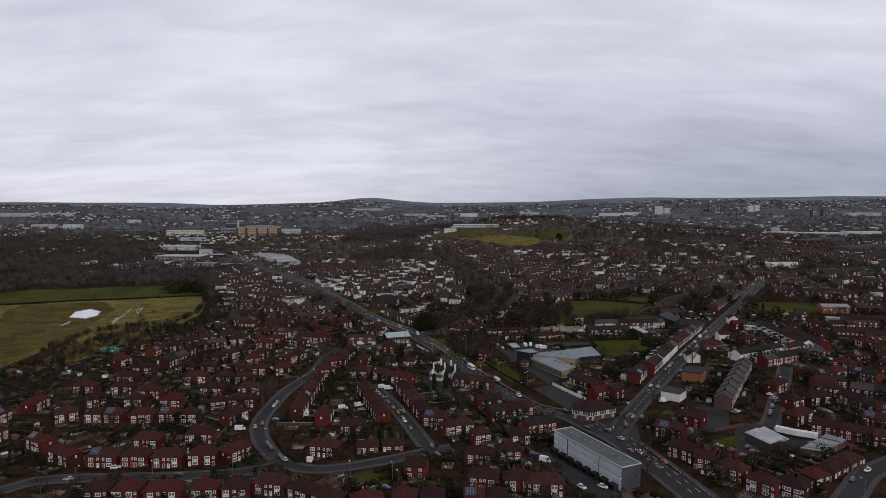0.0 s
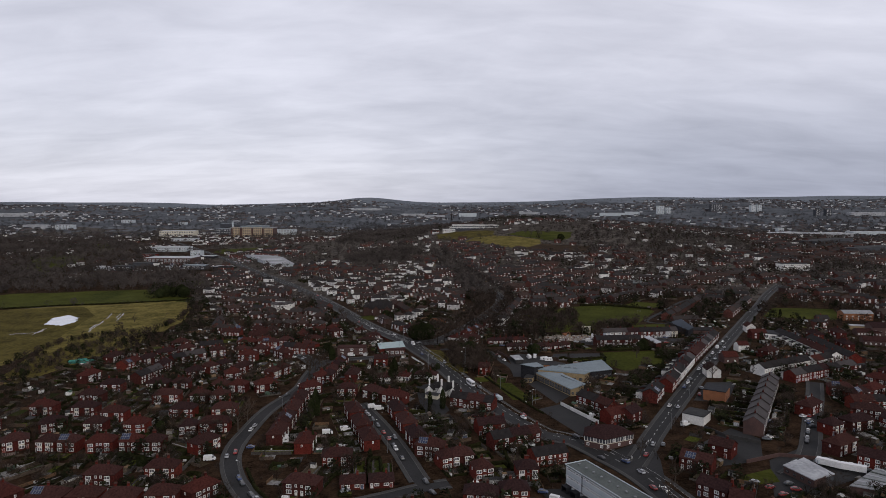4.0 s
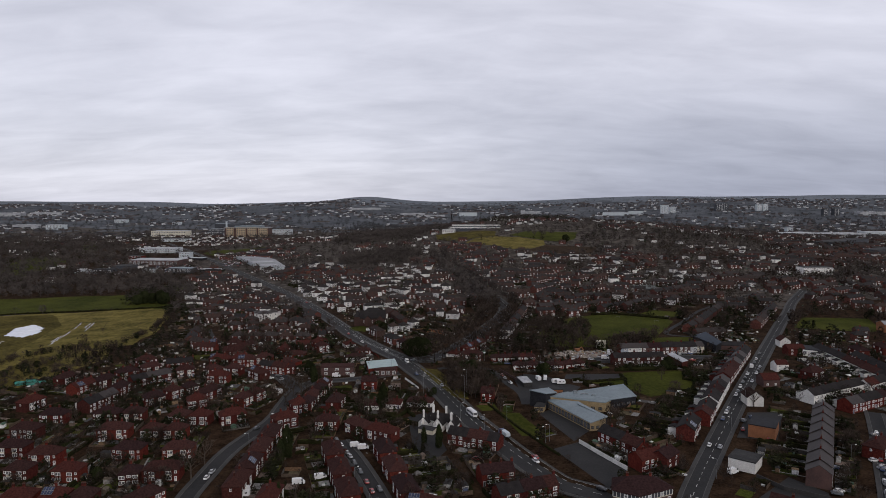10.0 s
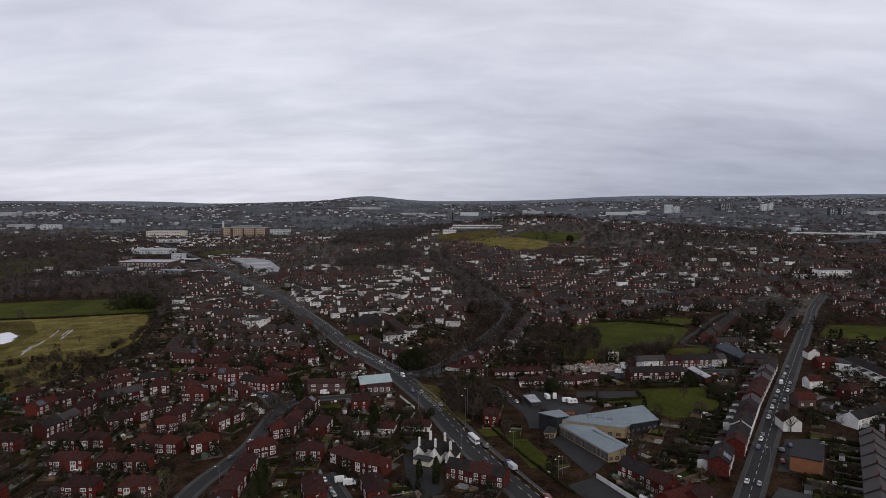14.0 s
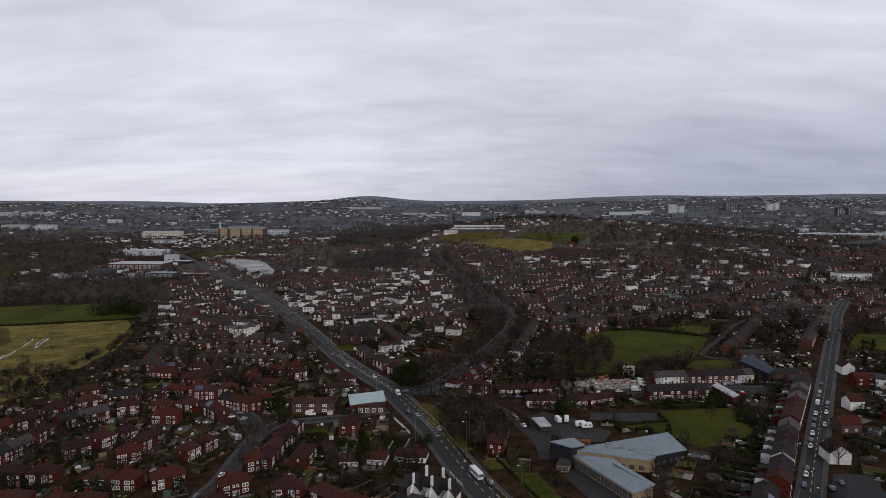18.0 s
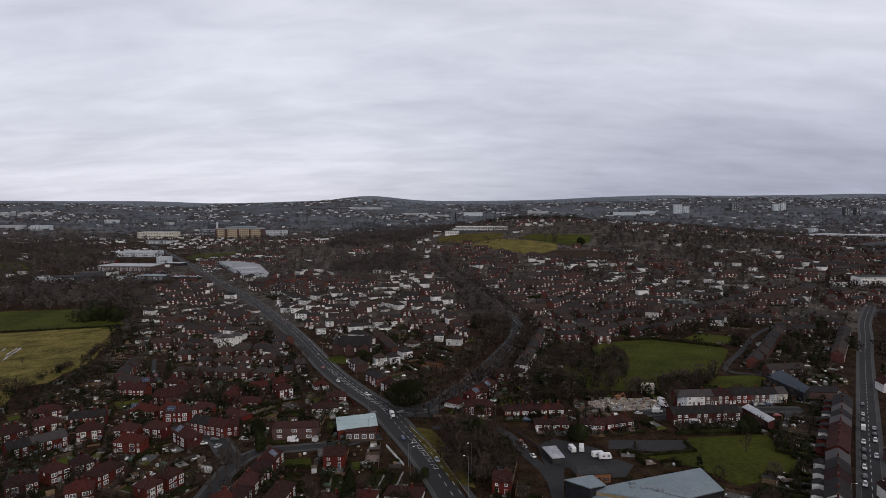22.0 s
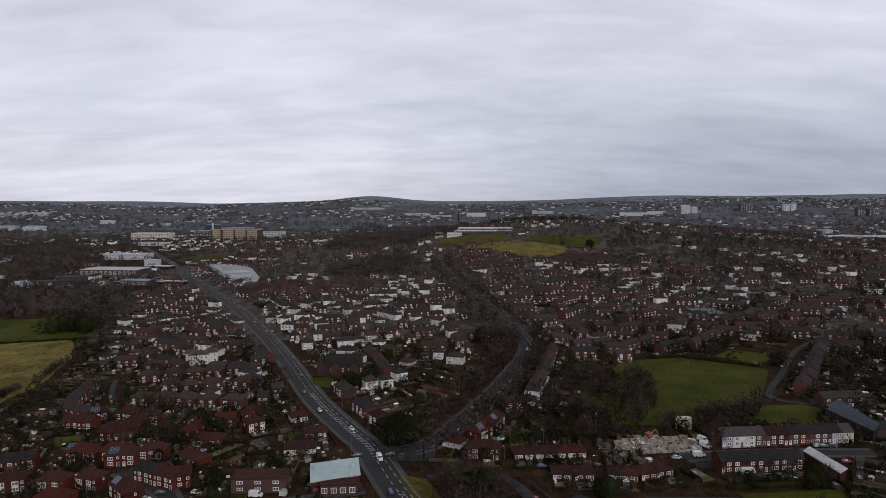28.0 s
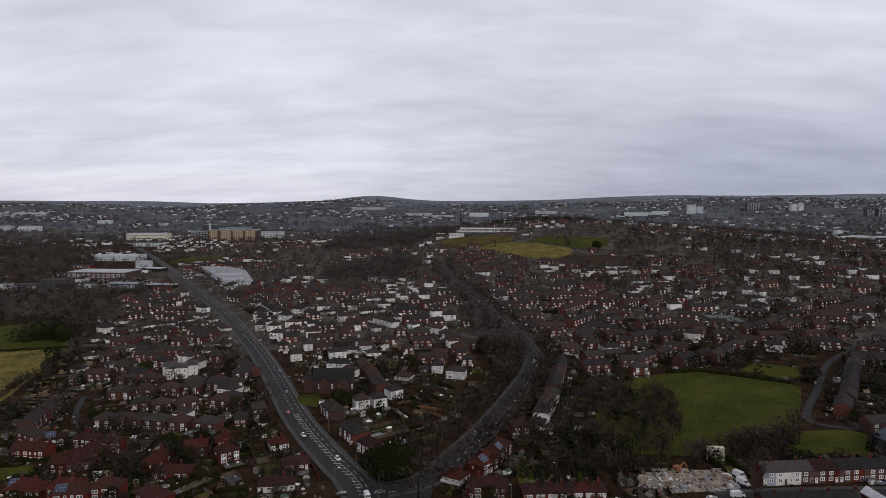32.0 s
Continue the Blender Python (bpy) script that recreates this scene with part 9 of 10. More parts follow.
wood([(-1.8, 523.7), (21.6, 532.2), (27.6, 472.9), (18.3, 449.4), (6.8, 474.8)], 50, 6, 11, 0.1)
wood([(100, 1790), (150, 1850), (330, 1860), (340, 1800), (230, 1770), (130, 1760)], 55, 9, 14, 0.75)
wood([(150, 1480), (180, 1500), (240, 1490), (235, 1440), (170, 1440)], 260, 7, 12, 0.1)
wood([(85, 1425), (150, 1435), (165, 1422), (110, 1440)], 60, 3, 6, 0.3)
wood([(-260, 1640), (-60, 1560), (-20, 1700), (40, 1640), (-40, 2000), (-250, 2200)], 90, 8, 13, 0.15)
wood([(-182, 1252), (-182, 1376), (-105, 1390), (-34, 1318), (-27, 1256), (-77, 1191), (-114, 1164), (-158, 1188)], 55, 6, 11, 0.05)
tree("round", 242, 1351, 15, rw)
wood([(226.7, 1200.6), (307, 1147.9), (334.3, 1272.3), (526.8, 2561.4), (300.3, 1469.1)], 600, 8, 14, 0.2)
wood([(357.9, 1150.4), (419.2, 1051), (554.3, 1183.4), (882.2, 1959), (785.1, 2273.3), (408.2, 1351.7)], 620, 8, 14, 0.12)
wood([(536.4, 963.3), (558.6, 812.1), (732, 1067.1), (655.4, 1125.3)], 300, 8, 13, 0.2)
wood([(305.4, 686.4), (354.2, 738.5), (426, 717.1), (412.2, 683.4), (349.5, 702.5), (311, 653.4), (296.7, 653.5)], 70, 6, 11, 0.1)
wood([(366.4, 622.9), (425, 699.7), (416.2, 651.6), (375.6, 595.4)], 90, 7, 11, 0.1)
wood([(88.5, 586.7), (125.3, 659.3), (119.1, 597.8), (85.2, 548.6)], 60, 6, 10, 0.1)
wood([(-497.8, 1174.5), (-445.2, 1259.2), (-357.3, 1039.9), (-433.5, 1089.8)], 150, 6, 10, 0.1)
wood([(-471.6, 1351.4), (-526.1, 1567.7), (-425.3, 1844.6), (-306.4, 1436.7), (-464.9, 1592.8)], 250, 6, 10, 0.2)
wood([(-281.6, 1752.6), (-50, 1300.5), (-50.6, 2414.6), (-334, 2660.4)], 300, 8, 13, 0.15)
wood([(399.9, 608.6), (420.1, 608.4), (355.7, 513.7), (342.7, 513.3)], 60, 7, 11, 0.6)
wood([(152.7, 283.9), (141.2, 255.3), (153.2, 260.3), (159.7, 280.5)], 60, 3, 7, 0.5)
wood([(75.2, 252.7), (84.1, 263.1), (88.1, 257.5), (82.3, 240), (72.7, 240.4)], 60, 4, 8, 0.4)
wood([(-19.1, 448), (-17.5, 461.3), (-7.4, 475.4), (-3.8, 467.7), (-1.1, 447.1), (-8.6, 443.7)], 90, 3, 6, 0.5)
wood([(-37.7, 453.7), (-16.1, 468.2), (-13.1, 437), (-32.6, 438.3)], 90, 3, 6, 0.5)
wood([(-296.7, 580.2), (-300, 616.9), (-291.8, 642.4), (-256.7, 602.3), (-244.7, 536.7), (-253.9, 521.2)], 34, 2.2, 4.8, 0.15)
wood([(-336.5, 592.7), (-312.6, 608.7), (-305.1, 596.8), (-326.1, 577.9)], 40, 1.5, 3, 0.1)
wood([(-303.5, 456.8), (-320.2, 517.9), (-326.6, 559.7), (-304.9, 532.2), (-292.2, 487.1), (-283.8, 439)], 16, 2, 3.8, 0.1)
wood([(-177, 323.8), (-152.7, 329.2), (-145.5, 315.7), (-169, 312)], 18, 1.8, 3.6, 0.6)
wood([(-253.7, 598), (-238.6, 605.5), (-196.9, 591.4), (-184, 570.9), (-230.7, 564.9)], 24, 2.5, 5.5, 0.35)
tree("round", -141.3, 359.5, 5.5, rw)
tree("bare", -134.9, 356.9, 8, rw)
tree("bare", -129.8, 354.4, 8.5, rw)
tree("round", -126.7, 356.0, 5, rw)
for a_, b_ in (((-320, 522), (-317, 548)), ((-317, 548), (-320, 584)), ((-320, 584), (-299, 606)), ((-299, 606), (-264, 604)), ((-264, 604), (-261, 680)), ((-261, 680), (-290, 790))):
    for k_ in range(int(math.dist(a_, b_) / 1.6)):
        u_ = rw.random()
        plant(a_[0] + (b_[0] - a_[0]) * u_ + rw.uniform(-2.5, 2.5), a_[1] + (b_[1] - a_[1]) * u_ + rw.uniform(-2.5, 2.5), rw.uniform(2.5, 6), 0.12, near=0)
tree("bare", -304.6, 676.4, 7, rw)
for x_, y_, h_ in ((-353.2, 846.8, 12), (-348.4, 854.9, 15), (-338.5, 852.9, 13), (-327.1, 850.9, 16), (-322, 846, 14)):
    tree("round", x_, y_, h_, rw)
wood([(69.4, 598.7), (80.5, 643), (100.3, 681.3), (108.4, 655.4), (128.9, 685.7), (129.8, 641.6), (121.8, 611.4), (98.3, 597.1), (82.9, 580.9)], 40, 4, 8, 0.02)
wood([(109.5, 577.2), (119.7, 591.4), (139.8, 591.6), (168.2, 610), (185.9, 628.3), (167.2, 591.9), (134.1, 563.5)], 24, 5, 10, 0.05)
wood([(185.9, 628.3), (214.5, 676.8), (247.3, 727.4), (275.6, 761.8), (234.5, 691), (193.9, 628.4)], 20, 6, 11, 0.1)
wood([(-0.9, 467.5), (16.2, 529.8), (42.8, 530), (45.9, 493.8), (29.7, 465.7), (21.1, 447.6)], 30, 6, 10, 0.05)
wood([(-150.6, 587.8), (-138.6, 600), (-112.5, 594.3), (-99.6, 562.4), (-119.5, 556.2), (-136.3, 563.9)], 22, 3, 8, 0.4)
# hedges
hedge([(-526.5, 763.4), (-456.7, 794.3), (-379.8, 809.2), (-301.8, 821.8)], 2.5, 1.8)
hedge([(147.1, 713.4), (170.2, 718), (187.3, 707.4), (212.9, 689)], 2.5, 2.2)
hedge([(115.4, 509.3), (135.3, 510.5), (156, 511.9)], 2.2, 2.2)
hedge([(114.3, 491.9), (116.7, 487.9), (116, 499.3)], 1.5, 1.6)
hedge([(-79.6, 410.3), (-68.5, 413), (-60.9, 420.8)], 1.2, 1.4)
hedge([(-28.7, 268.9), (-23.1, 274.7), (-19.9, 264.6), (-26.3, 262)], 1.6, 1.8)
hedge([(-19.7, 261.8), (-14.6, 255.1), (1.4, 251.5)], 1.6, 1.8)
hedge([(-74, 478.7), (-51.4, 479.2)], 1.2, 1.5)
hedge([(-69.4, 460.1), (-49.6, 461.3)], 1.2, 1.6)
hedge([(-72.1, 471), (-57.1, 471.8)], 1.2, 1.5)
hedge([(-23.6, 419.5), (-15.8, 438.6), (-11.5, 429.7)], 1.5, 2.0)
hedge([(-60.7, 283.8), (-65.1, 280.7), (-74.7, 294), (-83.3, 312.1)], 1.3, 1.5)
hedge([(90.5, 484.5), (115.5, 488.7)], 1.4, 1.4)
hedge([(28.2, 448.5), (42.1, 408.6), (55.6, 376.5)], 1.0, 1.0)
hedge([(-74.1, 478), (-54.9, 478.6)], 1.2, 1.6)
hedge([(-72.5, 471), (-52.9, 471.5)], 1.1, 1.5)
hedge([(-71, 463.7), (-51.2, 464.1)], 1.2, 1.8)
hedge([(-69.4, 456.2), (-48.9, 456.6)], 1.1, 1.5)
hedge([(-67.7, 448.6), (-46.5, 449.5)], 1.2, 1.7)
hedge([(-66.3, 441.9), (-44.6, 442.2)], 1.1, 1.5)
hedge([(-86.7, 569), (-98.9, 563.9)], 1.4, 1.8)
hedge([(-191.9, 585.3), (-170.8, 584.3), (-151.9, 569.7)], 2.2, 2.5)
hedge([(-95, 615.4), (-81.7, 622.6), (-78.9, 628.2)], 1.2, 1.4)
# tracks across the meadow and a stack of sheeting at its edge
for a_, b_ in (((-329, 642), (-340, 683)), ((-333, 648), (-338, 668)), ((-349, 712), (-362, 751)), ((-336, 711), (-362, 787)), ((-341, 716), (-352, 748)), ((-391, 626), (-374, 631)), ((-374, 631), (-382, 666))):
    track([(a_[0] * 1.3 - b_[0] * 0.3, a_[1] * 1.3 - b_[1] * 0.3), a_, b_, (b_[0] * 1.2 - a_[0] * 0.2, b_[1] * 1.2 - a_[1] * 0.2)], 0.5, "wet_rut")
track([(-344.4, 691.6), (-355.9, 729.2), (-344.8, 750), (-315.6, 760), (-298.2, 805.2)], 0.6, "track")
track([(-300.7, 665.2), (-303.8, 698.4), (-291.4, 716.8), (-290.8, 761)], 0.6, "track")
track([(-306.3, 636.5), (-287.1, 643.9), (-277.8, 669.4), (-272.1, 694.3)], 0.7, "track")
track([(-327.7, 730.1), (-317.9, 746.5), (-285.8, 741.8), (-279.6, 764)], 0.5, "track")
track([(-319, 667.2), (-314.6, 694), (-336.7, 749)], 0.5, "track")
track([(-273.5, 662), (-287.7, 710.2), (-310.2, 768.8)], 0.5, "track")
sheeting(-262.6, 506.5, 20)
track([(-373, 630), (-375.2, 641.8), (-385.1, 667.3)], 1.6, "rubble")
# vehicles
vehicle("car", 217.7, 536.3)
vehicle("car", 210.5, 527.3)
vehicle("car", 194.4, 497.3)
vehicle("car", 188.1, 488.4)
vehicle("car", 183.3, 479.2)
vehicle("car", 177.3, 469.8)
vehicle("car", 172.1, 461.6)
vehicle("car", 167.1, 454.6)
vehicle("car", 153.0, 432.0)
vehicle("car", 149.5, 425.8)
vehicle("car", 143.6, 416.3)
vehicle("car", 229.1, 550.6)
vehicle("car", 213.0, 513.7)
vehicle("car", 207.3, 505.8)
vehicle("car", 204.2, 497.3)
vehicle("car", 191.4, 480.0)
vehicle("van", 205.2, 514.7)
vehicle("car", 160.4, 417.4, 80)
vehicle("car", 154.5, 412.4, 60)
vehicle("car", 201.7, 488.4, 10)
vehicle("car", 70.4, 316.6)
vehicle("car", 81.3, 312.8)
vehicle("car", 91.6, 319.9)
vehicle("car", 103.8, 328.8)
vehicle("car", 85.1, 287.2)
vehicle("car", 89.3, 285.7)
vehicle("car", 96.1, 274.1)
vehicle("car", 44.1, 370.0)
vehicle("car", -94.0, 330.5)
vehicle("car", -81.5, 303.9)
vehicle("car", -78.6, 298.9)
vehicle("car", -72.0, 288.6)
vehicle("car", -69.4, 285.3)
vehicle("car", -94.8, 365.0)
vehicle("car", -91.4, 359.1)
vehicle("car", -31.9, 362.8)
vehicle("car", -28.9, 353.1)
vehicle("car", -25.8, 344.7)
vehicle("car", -21.0, 332.4)
vehicle("car", -16.6, 321.7)
vehicle("car", -5.0, 297.4)
vehicle("car", -6.1, 284.1)
vehicle("car", 165.5, 334.0)
vehicle("car", 168.8, 347.3)
vehicle("car", 186.4, 373.9)
vehicle("car", 202.2, 399.2)
vehicle("car", 164.9, 253.6)
vehicle("car", 176.8, 262.4)
vehicle("car", -156.2, 262.1)
vehicle("car", -94.0, 434.7)
vehicle("car", -95.8, 417.1)
vehicle("car", -106.7, 324.1)
vehicle("car", 84.9, 302.3)
vehicle("car", 66.0, 342.6)
vehicle("truck", 36.8, 401.7)
vehicle("car", 50.6, 376.8)
vehicle("car", 28.7, 425.4)
vehicle("car", -88.7, 336.3, 5)
vehicle("car", -22.9, 253.2, -20)
vehicle("car", -37.3, 289.8, 30)
vehicle("van", -103.3, 322.5, 10)
vehicle("van", -47.4, 357.6, 15)
vehicle("van", -45.1, 333.4, 5)
vehicle("caravan", -75.1, 343.0, 5)
vehicle("car", 130.6, 285.5, 20)
vehicle("car", 132.7, 279.1, 15)
vehicle("car", 139.6, 288.4, 20)
vehicle("car", 126.7, 290.3, 10)
vehicle("car", 139.7, 283.2, -10)
vehicle("car", 153.8, 334.5, -20)
vehicle("car", 185.8, 356.4, 5)
vehicle("van", 143.2, 250.6, -35)
vehicle("truck", 164.3, 306.2, 5)
vehicle("car", 175.1, 304.3, -10)
vehicle("car", 178.0, 300.0, -10)
vehicle("car", 186.7, 287.5, 5)
vehicle("car", 47.6, 277.9, -40)
vehicle("car", 63.9, 251.1, -45)
vehicle("car", 55.5, 251.0, -60)
vehicle("car", 41.2, 285.8, -10)
vehicle("van", 45.1, 278.0, -30)
vehicle("car", -112.4, 267.3, 0)
vehicle("car", -142.7, 275.0, 20)
vehicle("car", -131.0, 276.3, 30)
vehicle("car", 18.7, 373.9, 0)
vehicle("car", -13.5, 510.1)
vehicle("car", 3.2, 483.6)
vehicle("bus", 19.0, 430.5)
vehicle("car", -87.9, 682.3)
vehicle("car", -77.3, 644.5)
vehicle("car", -61.1, 610.1)
vehicle("car", -39.3, 580.9)
vehicle("car", -17.2, 547.6)
vehicle("car", -31.7, 546.6)
vehicle("car", 21.4, 608.7)
vehicle("car", 46.7, 659.8)
vehicle("car", -104.5, 729.1)
vehicle("car", -150.9, 824.9)
vehicle("car", -175.2, 871.2)
vehicle("car", 66.6, 744.1)
vehicle("car", 66.7, 730.0)
vehicle("car", 231.5, 691.2)
vehicle("van", -21.4, 543.1)
vehicle("car", 148.4, 400.9, 70)
vehicle("car", 156.3, 389.4, 10)
vehicle("car", 153.8, 413.0, 75)
vehicle("car", -47.8, 398.0)
vehicle("car", -44.7, 392.1)
vehicle("car", -41.5, 381.7)
vehicle("car", -34.0, 372.4)
vehicle("car", -37.6, 379.5)
vehicle("van", -37.2, 391.0, 20)
vehicle("van", -33.3, 388.1, 10)
vehicle("car", 204.0, 394.1)
vehicle("car", 178.1, 371.5)
vehicle("car", 201.8, 383.2, 0)
vehicle("car", 193.3, 371.2, 0)
vehicle("car", 187.2, 363.8, 5)
vehicle("car", 187.4, 358.4, 0)
vehicle("car", 184.4, 349.8, 0)
vehicle("car", 176.8, 359.8)
vehicle("car", 170.2, 349.1)
vehicle("car", 167.6, 337.1)
vehicle("car", 155.7, 336.4, 10)
vehicle("car", 166.8, 356.5, 5)
vehicle("van", 122.9, 354.3, 30)
vehicle("car", 177.6, 371.5, 5)
vehicle("car", 206.1, 391.9, 0)
vehicle("van", -55.6, 353.3, 10)
vehicle("caravan", -75.8, 345.8, 20)
vehicle("car", 103.8, 330.5, 70)
vehicle("car", 130.0, 379.9)
vehicle("car", 123.5, 383.7)
vehicle("car", -21.8, 335.7)
vehicle("car", -21.0, 346.8)
vehicle("car", -116.0, 517.1, 0)
vehicle("car", -103.9, 512.1, 10)
vehicle("car", -107.6, 507.2, 0)
vehicle("car", -99.3, 503.8, 70)
vehicle("car", -89.7, 512.2, 0)
vehicle("car", -194.5, 640.3)
vehicle("car", -190.8, 629.7)
vehicle("car", 40.4, 502.3)
vehicle("car", 42.0, 496.9)
vehicle("car", 45.0, 486.2)
vehicle("caravan", 67.4, 491.7, 80)
vehicle("caravan", 63.1, 491.3, 100)
vehicle("caravan", 72.9, 484.3, 10)
vehicle("caravan", 75.5, 482.1, 5)
vehicle("van", 116.8, 540.7, 5)
vehicle("van", 125.0, 558.0, -60)
vehicle("van", 123.5, 551.1, -60)
vehicle("car", 175.6, 550.5, 0)
vehicle("car", 180.2, 551.3, 0)
vehicle("caravan", 129.3, 522.2, 0)
vehicle("car", 175.2, 532.8, 0)
vehicle("car", 106.6, 538.8, 5)
vehicle("car", 70.9, 532.2, 0)
vehicle("car", 47.9, 532.0, 0)
vehicle("van", -65.4, 508.7, 0)
# street lamps
lamp_post(-110.0, 371.5, 6)
lamp_post(15.6, 449.6, 16)
lamp_post(53.8, 393.2, 8)
lamp_post(17.3, 465.8, 15)
lamp_post(-30.1, 513.6, 10)
lamp_post(-8.9, 478.6, 10)
lamp_post(51.7, 390.9, 8)
lamp_post(-7.7, 469.4, 12)
lamp_post(36.6, 422.0, 8)
lamp_post(-20.9, 261.8, 7)
lamp_post(-18.0, 253.6, 7)
lamp_post(-84.1, 304.7, 7)
lamp_post(-32.5, 352.5, 7)
lamp_post(-23.8, 329.7, 7)
lamp_post(-87.2, 391.5, 7)
lamp_post(167.3, 438.9, 8)
lamp_post(141.4, 397.6, 8)
lamp_post(145.3, 409.0, 8)
lamp_post(114.5, 350.3, 8)
lamp_post(178.3, 365.2, 7)
lamp_post(159.5, 237.6, 8)
lamp_post(-50.2, 617.2, 9)
lamp_post(-85.0, 684.3, 9)
lamp_post(-34.6, 548.1, 10)
lamp_post(-31.0, 578.7, 9)
lamp_post(33.0, 542.3, 6)
lamp_post(52.4, 558.9, 7)
lamp_post(70.3, 529.3, 6)
lamp_post(153.8, 438.5, 8)
lamp_post(66.9, 243.0, 7)
lamp_post(12.9, 425.9, 8)
lamp_post(24.0, 406.7, 8)
lamp_post(-123.5, 267.9, 7)
lamp_post(-151.1, 259.3, 7)
lamp_post(-90.1, 270.1, 7)
lamp_post(-38.7, 263.4, 7)


# ---- avenue and street trees ----
for name_, width_, line_ in ROADS:
    if name_ in ("avenue",):
        run_ = 0.0
        for k_ in range(1, len(line_)):
            run_ += math.dist(line_[k_ - 1], line_[k_])
            if run_ > 3.6:
                run_ = 0.0
                n_ = side(line_, k_)
                for s_ in (-1, 1):
                    x_, y_ = line_[k_][0] + n_[0] * s_ * (width_ / 2 + 2.6 + 2.4 * (k_ % 3)), line_[k_][1] + n_[1] * s_ * (width_ / 2 + 2.6 + 2.4 * (k_ % 3))
                    if not on_road(x_, y_, name_, 1) and y_ < 1300:
                        plant(x_ + rw.uniform(-1, 1), y_ + rw.uniform(-1, 1), rw.uniform(11, 16), 0.0, near=0)

# ---- homes on plots still empty among the near streets ----
rn = random.Random(4)
for k_ in range(2600):
    y_ = rn.uniform(236, 570)
    x_ = rn.uniform(-1, 1) * (0.70 * y_ + 30)
    if not free(x_, y_ + 4, 11.5):
        continue
    near_ = min(HOMES, key=lambda h: (h[0] - x_) ** 2 + (h[1] - y_) ** 2)
    if math.dist(near_[:2], (x_, y_)) > 60:
        continue
    homes(x_ - 6.5 * math.cos(radians(near_[2])), y_ - 6.5 * math.sin(radians(near_[2])), x_ + 6.5 * math.cos(radians(near_[2])), y_ + 6.5 * math.sin(radians(near_[2])), 1, "s")

# ---- the farther streets: rows of homes on every free plot ----
rf = random.Random(9)


def belts(x, y):
    """Where the far woods lie thick."""
    return noise.noise(Vector((x / 190, y / 230, 3.3))) + 0.5 * noise.noise(Vector((x / 60, y / 70, 8.1)))


def view_half(y):
    return 0.74 * y + 60


SPECKS = []


def far_rows(y0, y1, row, step, keep, limit):
    made = 0
    y = y0
    while y < y1:
        x = -view_half(y)
        while x < view_half(y):
            bx, by = math.floor(x / 130), math.floor(y / 150)
            turn = 55 * noise.noise(Vector((bx * 0.7, by * 0.7, 1.7)))
            c, s = math.cos(radians(turn)), math.sin(radians(turn))
            px_, py_ = x + rf.uniform(-1.5, 1.5), y + (x - bx * 130) * s * 0.5 + rf.uniform(-1.5, 1.5)
            wx = rf.choice([8, 10, 11, 12, 12, 18, 24] if px_ < 60 else [10, 11, 12, 18, 24, 30]) if y < 1500 else rf.choice([9, 11, 12, 20])
            if (px_ < -300 and py_ < 960 and px_ < -0.42 * py_) or (py_ < 700 and -75 < px_ < 125) or (py_ < 760 and 30 < px_ < 125):
                x += 12
                continue
            if rf.random() < keep and belts(px_, py_) < (0.8 if 700 < py_ < 1200 and -0.33 * py_ < px_ < 0.08 * py_ else 0.16) and free(px_, py_ + 4, 3.5) and made < limit:
                ok = all(free(px_ + c * a, py_ + s * a + 4, 3) for a in (-wx / 2, wx / 2))
                pale = 0.8 if px_ < 0 and (py_ > 720 or px_ > -230) else 0.62 if py_ > 860 + 0.1 * px_ and px_ > 120 else 0.14
                white = noise.noise(Vector((px_ / 140, py_ / 140, 6.0))) > (-0.18 if pale > 0.5 else -1) and rf.random() < pale
                if ok and not (white and wx > 15):
                    sort = "t" if wx > 15 else rf.choice(["s", "s", "b"] if white else ["s", "s", "t"])
                    far_home(FAR, sort, white, wx, 2, pose(px_, py_, ground(px_, py_) + 0.05, 0, 0, turn), FAR_IDX, rf)
                    for a in np.arange(-wx / 2, wx / 2 + 1, 4):
                        mark(px_ + c * a, py_ + s * a + 4, 4, 1)
                    made += 1
                    for _ in range(8 if py_ < 1000 else 7 if py_ < 1400 else 4):
                        SPECKS.append((px_ + rf.uniform(-wx, wx), py_ + rf.choice((-6, 13)) + rf.uniform(-4, 4), turn))
            x += max(step, wx * 0.5 + 7)
        y += row
    return made


far_rows(600, 1250, 15.5, 8, 0.96, 4200)
far_rows(1250, 2100, 25, 11, 0.92, 2800)
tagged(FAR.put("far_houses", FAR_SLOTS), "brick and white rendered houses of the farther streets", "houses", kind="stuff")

# the distant town: walls and pitched roofs only, their colours greyed for haze
TOWN = Geo()
for k_ in range(6800):
    y_ = 1950 + 2050 * rf.random() ** 1.1
    x_ = rf.uniform(-1, 1) * (view_half(y_) + 100)
    if belts(x_ * 0.6, y_ * 0.6) > 0.12:
        continue
    w_, d_, h_ = rf.uniform(8, 18), rf.uniform(7, 10), rf.uniform(4, 6)
    g_ = Geo()
    g_.box(-w_ / 2, w_ / 2, 0, d_, -2, h_, 0)
    g_.gable(-w_ / 2 - 0.2, w_ / 2 + 0.2, -0.3, d_ + 0.3, h_, 2.6, 1)
    TOWN.moved(g_, pose(x_, y_, ground(x_, y_), 0, 0, rf.uniform(-50, 50)))
